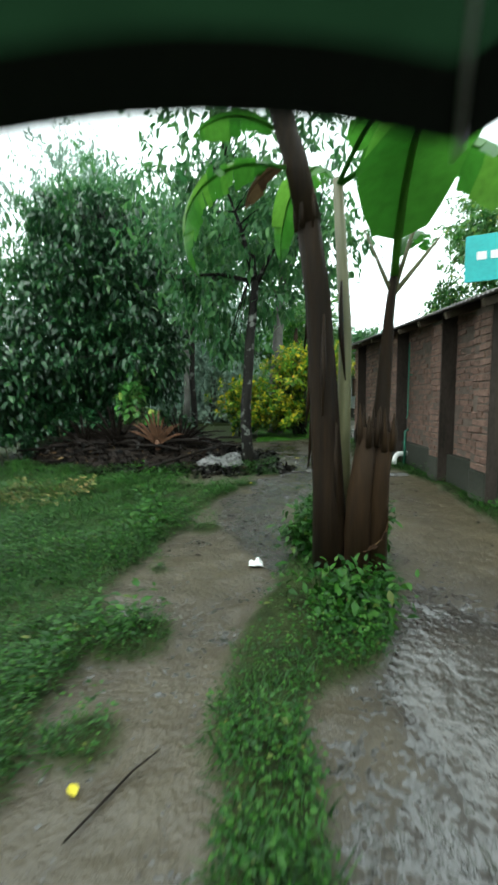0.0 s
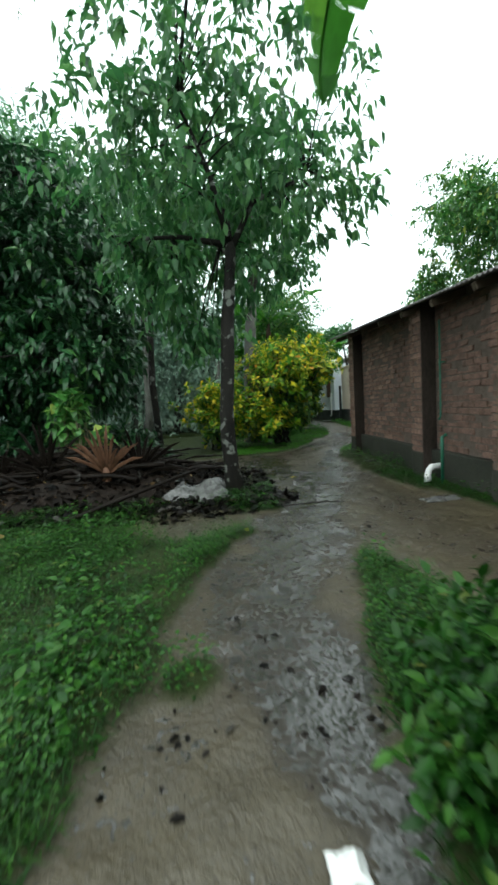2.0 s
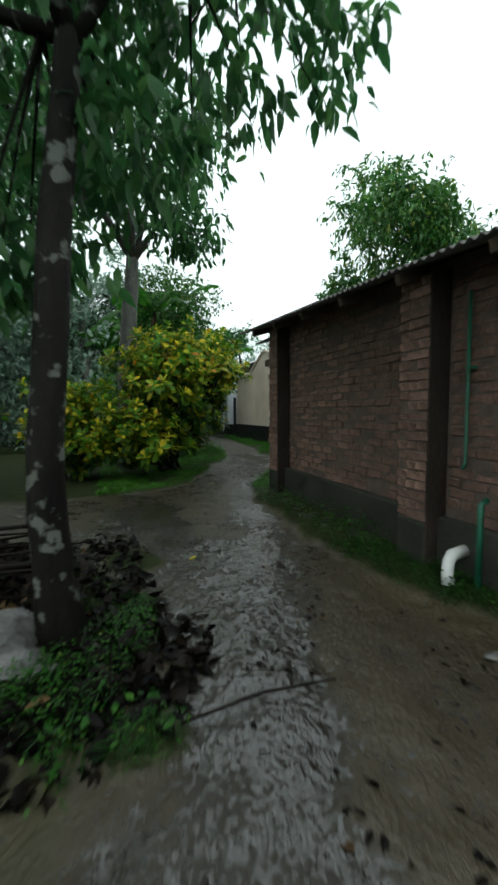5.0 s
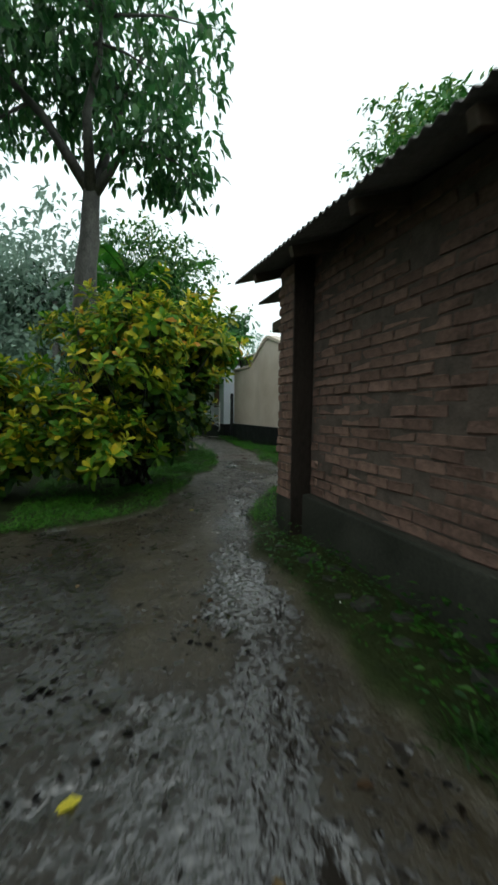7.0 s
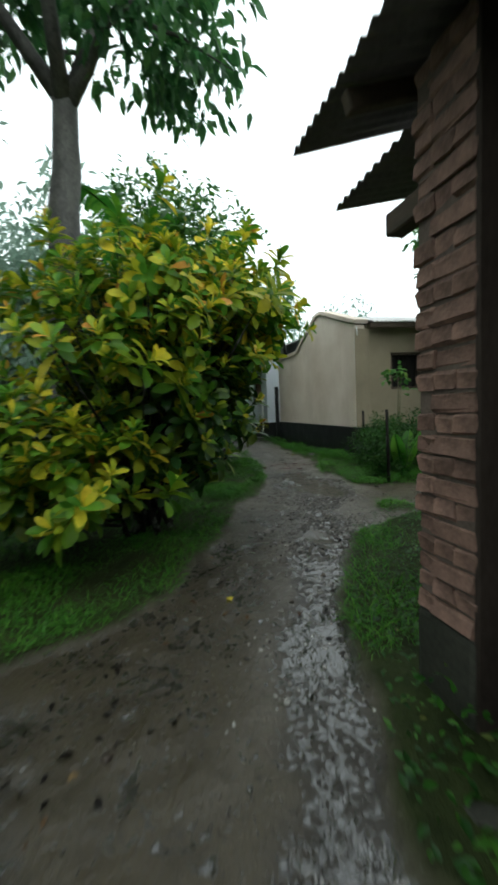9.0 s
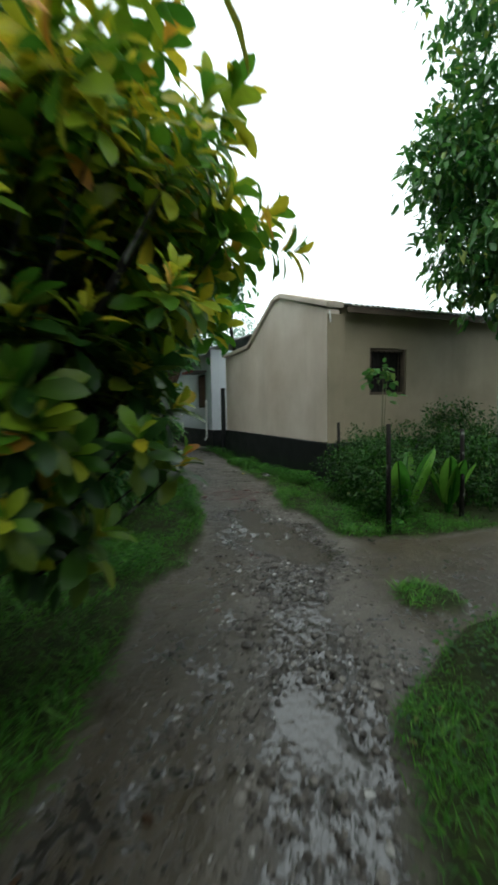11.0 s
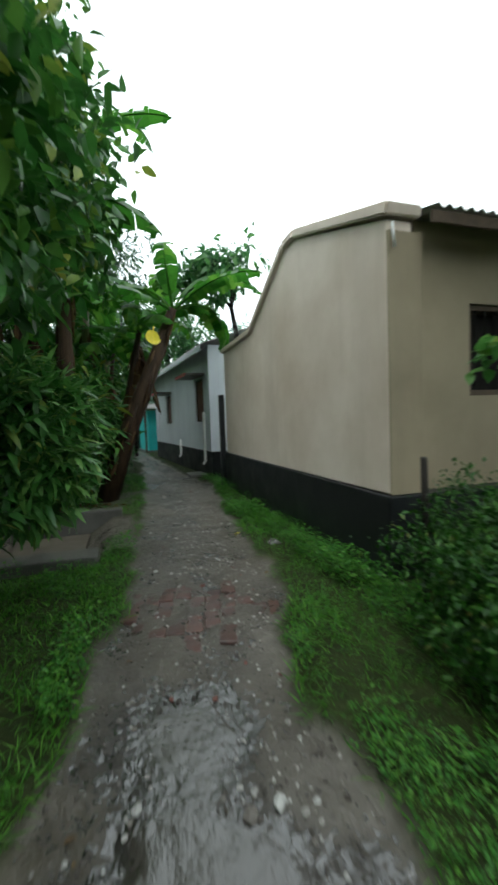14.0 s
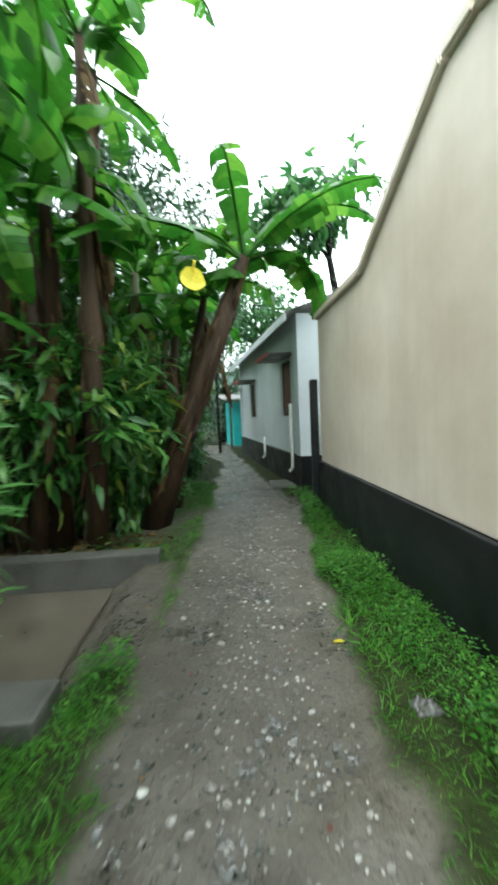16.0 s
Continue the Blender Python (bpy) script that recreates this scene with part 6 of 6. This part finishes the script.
shrub_patch("undergrowth", "dark leafy undergrowth below the mango tree", [((-3.4, 10.1, 0.7), (1.3, 0.7, 0.7), 2), ((-2.0, 10.3, 0.5), (0.7, 0.5, 0.5), 1), ((-5.0, 9.6, 0.8), (1.2, 0.8, 0.8), 2)], 420, 13, 0.17, LEAF_MID, M_MANGO, 91, 0.4)
shrub_patch("clump_weeds", "broad-leaved weeds round the banana clump's foot", [((0.9, 3.55, 0.3), (0.38, 0.5, 0.28), 2), ((0.62, 3.3, 0.25), (0.2, 0.2, 0.18), 0.7), ((0.75, 2.55, 0.14), (0.3, 0.25, 0.12), 0.8)], 360, 9, 0.07, LEAF_OVAL, M_WEED, 89, 0.1)


def leaf_litter(name, label, cx, cy, rx, ry, k, seed, material):
    rng = np.random.default_rng(seed)
    a, r = rng.uniform(0, 6.28, k), np.sqrt(rng.random(k))
    x, y = cx + rx * r * np.cos(a), cy + ry * r * np.sin(a)
    z = height(x, y) + 0.10 * (1 - r) * rng.random(k) + 0.005
    d = unit(rng.normal(size=(k, 3)) * np.array([1, 1, 0.3]))
    ax = frames_from(d, np.tile([0.0, 0, 1], (k, 1)), rng, 0.4) * rng.uniform(0.05, 0.16, k)[:, None, None]
    return tagged(part(name, scatter_mesh(name, *LEAF_OVAL, ax, np.stack([x, y, z], 1), material)), label, "leaf litter", kind="stuff")


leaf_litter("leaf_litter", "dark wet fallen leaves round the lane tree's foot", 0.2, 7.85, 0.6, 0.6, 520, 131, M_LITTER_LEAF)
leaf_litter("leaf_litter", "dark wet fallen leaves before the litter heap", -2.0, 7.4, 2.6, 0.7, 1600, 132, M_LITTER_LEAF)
leaf_litter("leaf_litter", "brown fallen leaves below the banana grove", 2.9, 22.9, 1.2, 0.6, 260, 133, M_BANANA_DRY)


# ---- ground cover ----
def cover(name, label, n, area, leaf, template, material, seed, grass_min=0.5, lift=0.9, mask=None, kind_cat="grass"):
    rng = np.random.default_rng(seed)
    x = rng.uniform(area[0], area[1], n)
    y = rng.uniform(area[2], area[3], n)
    g, _, _ = zones(x, y)
    keep = rng.random(n) < np.clip((g - 0.25) / (grass_min), 0, 1)
    keep &= rng.random(n) < 0.75 + 0.6 * fuzz(x, y, 3.7, seed % 6) + 0.3 * fuzz(x, y, 11.0, seed % 4)
    if mask is not None:
        keep &= mask(x, y, rng)
    x, y = x[keep], y[keep]
    z = height(x, y) - 0.01
    k = len(x)
    a = rng.uniform(0, 2 * math.pi, k)
    tilt = rng.uniform(0.25, 1.1, k) if lift > 0.6 else rng.uniform(0.0, 0.6, k)
    d = np.stack([np.cos(a) * np.cos(tilt), np.sin(a) * np.cos(tilt), np.sin(tilt)], 1)
    patch = np.clip(1 + 0.45 * fuzz(x, y, 2.2, seed % 9) + 0.35 * fuzz(x, y, 6.1, seed % 7), 0.4, 2.2)
    s = leaf * rng.uniform(0.5, 1.25, k) * patch
    ax = frames_from(d, np.tile([0.0, 0, 1], (k, 1)), rng, 0.25) * s[:, None, None]
    if lift <= 0.6:
        z = z + rng.uniform(0.02, 0.16, k) * patch
    ob = part(name, scatter_mesh(name, *template, ax, np.stack([x, y, z], 1), material))
    return tagged(ob, label, kind_cat, kind="stuff")


def clear(x, y, rng):
    """Keeps plants out of walls and off slabs."""
    ok = ~((x > 2.9) & (x < 7.5) & (y > 4.8) & (y < 11.9))
    ok &= ~((x > 6.03) & (y > 18.4) & (y < 24.3))
    ok &= ~((x > 5.3) & (y > 25.4))
    ok &= ~((x > 1.5) & (x < 3.70) & (y > 19.85) & (y < 22.5))
    return ok


cover("grass", "short wet green grass on the verges", 330000, (-3.5, 2.9, -1.5, 9.0), 0.085, BLADE, M_GRASS, 101, mask=clear)
cover("grass", "short wet green grass round the croton and along the lane", 380000, (0.0, 6.6, 12.0, 27.0), 0.085, BLADE, M_GRASS_FRESH, 102, mask=clear)
cover("weeds", "low small-leaved green weeds on the verge", 430000, (-4.5, 1.4, -1.0, 8.2), 0.024, LEAF_SMALL, M_WEED, 103, lift=0.5, mask=lambda x, y, r: clear(x, y, r) & (fuzz(x, y, 1.9, 2.0) > -0.5 + 0.4 * r.random(len(x))), kind_cat="weeds")
cover("weeds", "low small-leaved green weeds along the house wall", 190000, (2.3, 6.1, 15.8, 27.0), 0.030, LEAF_SMALL, M_WEED_FRESH, 104, lift=0.5, mask=lambda x, y, r: clear(x, y, r) & ((fuzz(x, y, 2.3, 1.0) > 0.1) | (x > 5.6)), kind_cat="weeds")
cover("weeds", "green weeds along the foot of the brick shed", 16000, (2.3, 4.6, 3.2, 14.2), 0.04, LEAF_OVAL, M_WEED, 105, lift=0.5, mask=clear, kind_cat="weeds")
cover("tall_weeds", "taller broad-leaved weeds scattered over the verge", 42000, (-4.0, 1.3, -0.5, 7.4), 0.045, LEAF_OVAL, M_WEED, 108, lift=0.5, mask=lambda x, y, r: clear(x, y, r) & (fuzz(x, y, 2.7, 5.0) > 0.15) & ((x < -0.4) | (y > 2.4)), kind_cat="weeds")
cover("dry_weeds", "yellow-brown wilting weeds on the verge", 5200, (-4.0, -1.6, 3.6, 6.4), 0.07, LEAF_OVAL, M_WEED_DRY, 106, lift=0.5, mask=lambda x, y, r: np.hypot((x + 2.9) / 0.9, (y - 5.4) / 0.8) + 0.3 * fuzz(x, y, 3.0) < r.uniform(0.4, 1.2, len(x)), kind_cat="weeds")
cover("tall_grass", "rough grass of the far verges", 60000, (-9, 12, -4, 38), 0.2, BLADE, M_GRASS, 107, mask=lambda x, y, r: clear(x, y, r) & ((x < -3.2) | (y > 26) | (x > 6.2)))


# ---- stones and brick bits on the lane ----
def pebble_template(seed):
    bm = bmesh.new()
    bmesh.ops.create_icosphere(bm, subdivisions=1, radius=1)
    rng = random.Random(seed)
    v = np.array([tuple(q.co * rng.uniform(0.7, 1.15)) for q in bm.verts]) * np.array([1, 0.8, 0.55])
    bm.verts.index_update()
    f = [tuple(q.index for q in g.verts) for g in bm.faces]
    bm.free()
    return v, f


def pebbles(name, label, n, area, size, material, seed, mask, flat=1.0):
    rng = np.random.default_rng(seed)
    x, y = rng.uniform(area[0], area[1], n), rng.uniform(area[2], area[3], n)
    g, w, _ = zones(x, y)
    keep = (g < 0.35) & (w < 1.05) & mask(x, y, rng)
    x, y = x[keep], y[keep]
    k = len(x)
    s = size * np.exp(rng.normal(0, 0.45, k))
    a = rng.uniform(0, 6.28, k)
    c, sn, o = np.cos(a), np.sin(a), np.zeros(k)
    ax = np.stack([np.stack([c, sn, o], 1), np.stack([-sn, c, o], 1), np.stack([o, o, o + flat], 1)], 2) * s[:, None, None]
    me = scatter_mesh(name, *pebble_template(seed), ax, np.stack([x, y, height(x, y) + s * 0.12 * flat], 1), material)
    me.polygons.foreach_set("use_smooth", np.full(len(me.polygons), flat < 1))
    return tagged(part(name, me), label, "gravel", kind="stuff")


near_line = lambda x, y, r: np.abs(x - lerp_table([(12, 2.5), (14, 3.3), (16.5, 4.2), (19, 4.72), (24, 5.05), (30, 4.8)], y)) < np.abs(r.normal(0, 0.36, len(x)).clip(-0.8, 0.8)) + 0.15
M_CHIP = leaf_material("mixed_stone_chips", [(0.0, (0.14, 0.13, 0.12)), (0.5, (0.30, 0.29, 0.27)), (0.85, (0.36, 0.36, 0.345)), (1.0, (0.50, 0.50, 0.48))], 0.4, 0.0)
M_BITS = leaf_material("brick_bits", [(0.0, (0.08, 0.03, 0.024)), (1.0, (0.18, 0.075, 0.058))], 0.5, 0.0)
pebbles("stone_chips", "pale grey stone chips pressed into the lane", 11000, (1.4, 6.0, 11.6, 30.0), 0.009, M_CHIP, 111, near_line)
pebbles("stone_chips", "larger pale stones pressed into the lane", 1100, (1.4, 6.0, 11.8, 27.0), 0.0125, M_CHIP, 112, near_line)
M_GRAVEL = leaf_material("dark_wet_gravel", [(0.0, (0.03, 0.026, 0.022)), (0.7, (0.085, 0.076, 0.066)), (1.0, (0.20, 0.185, 0.165))], 0.3, 0.0)
pebbles("gravel", "dark wet gravel bedded in the lane", 17000, (1.0, 5.2, 11.0, 18.0), 0.011, M_GRAVEL, 116, lambda x, y, r: near_line(x, y, r) & (patches(x, y, 1.7, 12) > -0.3))
pebbles("gravel", "broken stone trodden into the lane's bend", 3600, (2.3, 4.6, 13.6, 16.2), 0.014, M_GRAVEL, 119, lambda x, y, r: near_line(x, y, r) & (patches(x, y, 1.9, 13) > -0.1))
pebbles("stone_chips", "pale broken stones scattered on the lane by the house", 1100, (3.6, 6.0, 15.8, 24.0), 0.011, M_CHIP, 121, near_line)
pebbles("brick_chips", "red brick chips pressed into the lane", 170, (2.5, 5.5, 13.5, 24.0), 0.014, M_BITS, 113, near_line)
M_CLOD_WET = leaf_material("dark_wet_clods", [(0.0, (0.010, 0.008, 0.007)), (1.0, (0.045, 0.035, 0.028))], 0.35, 0.0)
in_film = lambda x, y, r: (zones(x, y)[1] > 0.5) & (patches(x, y, 2.9, 15) > 0.0) & (relief(x, y) > -0.1)
pebbles("track_clods", "dark lumps of mud standing out of the water film", 2600, (-0.6, 3.6, 3.5, 13.6), 0.010, M_CLOD_WET, 117, in_film, 0.5)


def track_leaves(name, label, n, area, size, material, seed, mask):
    """Wet leaves and scraps lying flat on the mud."""
    rng = np.random.default_rng(seed)
    x, y = rng.uniform(area[0], area[1], n), rng.uniform(area[2], area[3], n)
    g, w, _ = zones(x, y)
    keep = (g < 0.4) & mask(x, y)
    x, y = x[keep], y[keep]
    k = len(x)
    d = unit(np.stack([rng.normal(size=k), rng.normal(size=k), rng.normal(0, 0.12, k)], 1))
    ax = frames_from(d, np.tile([0.0, 0, 1], (k, 1)), rng, 0.15) * (size * rng.uniform(0.4, 1.5, k))[:, None, None]
    me = scatter_mesh(name, *LEAF_OVAL, ax, np.stack([x, y, height(x, y) + 0.006], 1), material)
    return tagged(part(name, me), label, "leaf litter", kind="stuff")


track_leaves("track_litter", "dark rotten leaves trodden into the muddy track", 4200, (-0.8, 2.9, 3.0, 14.5), 0.045, M_LITTER_LEAF, 141, lambda x, y: (patches(x, y, 2.3, 16) > 0.3) & (np.abs(patches(x, y, 5.0, 19)) < 0.5))
track_leaves("track_litter", "brown fallen leaves and scraps along the lane", 700, (0.0, 5.6, 3.0, 24.0), 0.05, M_BANANA_DRY, 142, lambda x, y: patches(x, y, 1.1, 17) > 0.0)


crumpled("litter_scrap", (2.52, 10.05, 0.02), (0.035, 0.03, 0.04), M_WHITE_PLASTIC, 14, "small white foam scrap at the shed's foot", "litter")
crumpled("litter_scrap", (5.55, 19.9, 0.05), (0.07, 0.06, 0.06), M_SHEET, 15, "crumpled clear plastic bag in the grass", "litter")
for i, (x, y, s, turn_) in enumerate(((-0.36, 1.42, 0.07, 40), (0.02, 6.3, 0.09, 200), (1.0, 9.2, 0.1, 100), (2.1, 12.9, 0.09, 10), (5.35, 20.6, 0.09, 70))):
    lf = part("fallen_leaf", raw_mesh("fallen_leaf", *LEAF_OVAL, True, M_YELLOW_LEAF), None, m=pose(x, y, float(height(np.array([x]), np.array([y]))[0]) + 0.012, 4, 3, turn_) @ Matrix.Scale(s, 4))
    tagged(lf, "small yellow fallen leaf on the wet mud", "leaf", "fallen leaves")
stick = part("stick", tube_mesh("stick", [(-0.33, 1.28, 0.012), (-0.245, 1.42, 0.02), (-0.20, 1.50, 0.022), (-0.13, 1.60, 0.012)], [0.004, 0.005, 0.004, 0.002], 6), M_BRANCH)
tagged(stick, "thin dark stick lying on the mud", "stick")
stick = part("stick", tube_mesh("stick", [(0.5, 7.15, 0.01), (0.9, 7.2, 0.02), (1.3, 7.18, 0.01)], [0.008, 0.009, 0.005], 6), M_BRANCH)
tagged(stick, "thin dark stick lying across the wet track", "stick")


# ---- umbrella that starts over the lane ----
def umbrella():
    """An open umbrella on its staff, which stands in the mud where the walk begins."""
    u = thing("umbrella", "open dark-green umbrella with a black border on a tall staff", "umbrella", at=(0.228, 0.117, 0.0), turn=2.3)
    top, rim, R = 1.60, 1.472, 0.55
    def ring(a, s):
        z = rim + (top - rim) * (1 - s ** 1.9)
        return Vector((math.cos(a) * R * s, math.sin(a) * R * s, z))
    for k in range(8):
        a0, a1 = math.pi * (2 * k + 1) / 8, math.pi * (2 * k + 3) / 8
        for name, s0, s1, mat in (("panel", 0.03, 0.90, M_GREEN_CLOTH), ("border", 0.90, 1.0, M_BLACK_CLOTH)):
            verts, faces = [], []
            for i in range(7):
                s = s0 + (s1 - s0) * i / 6
                p, q = ring(a0, s), ring(a1, s)
                for j in range(9):
                    t = j / 8
                    sag = 4 * t * (1 - t)
                    c = p.lerp(q, t)
                    verts.append((c.x * (1 - 0.02 * sag * s), c.y * (1 - 0.02 * sag * s), c.z + 0.018 * sag * s))
            for i in range(6):
                for j in range(8):
                    b = i * 9 + j
                    faces.append((b, b + 1, b + 10, b + 9))
            part(name, raw_mesh(name, verts, faces, True, mat), None, u)
        pts = [ring(a0, s) - Vector((0, 0, 0.008)) for s in (0.05, 0.3, 0.55, 0.8, 1.0)]
        part("rib", tube_mesh("rib", pts, [0.003] * 5, 5), M_METAL, u)
    part("staff", tube_mesh("staff", [(0, 0, -0.12), (0, 0, 1.0), (0, 0, top + 0.05)], [0.012, 0.008, 0.006], 8), M_METAL, u)
    return u


umbrella()


# ---- teal sign above the shed's near corner ----
sign = part("signboard", box(-0.45, 0.45, -0.012, 0.012, 0, 0.52, 0.004), M_TEAL, m=pose(3.05, 5.15, 2.62, 0, 0, -20))
tagged(sign, "teal printed signboard on a post by the shed corner", "sign")
for x, w in ((-0.33, 0.1), (-0.19, 0.13), (-0.02, 0.16), (0.18, 0.15)):
    part("lettering_bar", box(x, x + w, -0.017, -0.013, 0.24, 0.33), M_WHITE_PLASTIC, sign, "white lettering")
part("post", tube_mesh("post", [(0, 0.03, -2.75), (0, 0.03, 0.5)], [0.025, 0.025], 8), M_METAL, sign)


# ---- bricks of the shed, the nearest as pieces ----
def brick_mesh(seed, lx, ly, lz, material=M_BRICK):
    rng = random.Random(seed)
    bm = box(-lx / 2, lx / 2, -ly / 2, ly / 2, -lz / 2, lz / 2, 0.008)
    for v in bm.verts:
        v.co += Vector((rng.uniform(-1, 1), rng.uniform(-1, 1), rng.uniform(-1, 1))) * 0.008
    me = bpy.data.meshes.new("brick")
    bm.to_mesh(me)
    bm.free()
    me.materials.append(material)
    return me


COURSE = 0.088
LONG = [brick_mesh(i, 0.11, 0.248, 0.076) for i in range(8)]
HALF = [brick_mesh(i + 9, 0.11, 0.118, 0.073) for i in range(3)]
TURNED = [brick_mesh(i + 20, 0.22, 0.118, 0.073) for i in range(3)]


def lay_bricks():
    rng = random.Random(77)
    singles, rest = [], []
    rows = int((2.95 - 0.45) / COURSE)

    def put(me, x, y, z, single):
        m = Matrix.Translation((x + rng.uniform(-0.009, 0.009) + (rng.uniform(-0.008, 0.022) if rng.random() < 0.1 else 0), y, z + rng.uniform(-0.002, 0.002))) @ Euler((rng.uniform(-0.006, 0.006), rng.uniform(-0.02, 0.02), rng.uniform(-0.025, 0.025))).to_matrix().to_4x4()
        (singles if single else rest).append((me, m))

    edges = [(a[1], b[0]) for a, b in zip(PILLARS, PILLARS[1:])]
    for y0, y1 in edges:
        for r in range(rows):
            z = 0.45 + (r + 0.5) * COURSE
            y = y0 - (0.125 if r % 2 else 0)
            while y < y1 - 0.02:
                a, b = max(y, y0), min(y + 0.25, y1)
                if b - a > 0.2 and z < eave_z(y) + 0.12:
                    put(LONG[rng.randrange(8)], WALL_X + 0.06, (a + b) / 2, z, y > 9.6)
                elif b - a > 0.09 and z < eave_z(y) + 0.12:
                    put(HALF[rng.randrange(3)], WALL_X + 0.06, (a + b) / 2, z, y > 9.6)
                y += 0.25 + 0.009
    for y0, y1 in PILLARS:
        for r in range(int((eave_z(y0) - 0.36) / COURSE)):
            z = 0.40 + (r + 0.5) * COURSE
            near = y0 > 8
            if r % 2:
                for k in range(3):
                    put(TURNED[rng.randrange(3)], PILLAR_X + 0.11, y0 + (k + 0.5) * (y1 - y0) / 3, z, near)
            else:
                put(LONG[rng.randrange(8)], PILLAR_X + 0.055, y0 + 0.125, z, near)
                put(HALF[rng.randrange(3)], PILLAR_X + 0.055, y1 - 0.06, z, near)
                put(HALF[rng.randrange(3)], PILLAR_X + 0.17, y0 + 0.06, z, False)
    for me, m in singles:
        part("brick", me, None, brick_shed_ob, m=m)
    verts, faces = [], []
    for me, m in rest:
        n = len(verts)
        verts += [m @ v.co for v in me.vertices]
        faces += [tuple(i + n for i in p.vertices) for p in me.polygons]
    ob = part("brickwork", raw_mesh("brickwork", verts, faces, False, M_BRICK), None, brick_shed_ob, "weathered red-brown bricks")
    ob["kind"] = "stuff"


lay_bricks()


# ---- brick patch set into the lane ----
def brick_patch():
    rng = random.Random(31)
    b = thing("brick_paving", "worn red brick paving sunk in the muddy lane", "paving", at=(4.40, 18.68, -0.002), kind="structure")
    flat = [brick_mesh(i + 40, 0.118, 0.24, 0.06, M_BRICK_WET) for i in range(3)]
    for i in range(9):
        for j in range(4):
            x, y = -0.45 + i * 0.128 + (0.06 if j % 2 else 0), -0.45 + j * 0.262
            if math.hypot(x / 0.6, y / 0.55) > 1 + rng.uniform(-0.2, 0.15):
                continue
            if rng.random() < 0.1:
                continue
            z = float(height(np.array([4.40 + x]), np.array([18.68 + y]))[0])
            part("brick", flat[rng.randrange(3)], None, b, m=pose(x, y, z - 0.026 + rng.uniform(-0.009, 0.006), rng.uniform(-5, 5), rng.uniform(-6, 6), 78 + rng.uniform(-5, 5) - 90))
    return b


brick_patch()
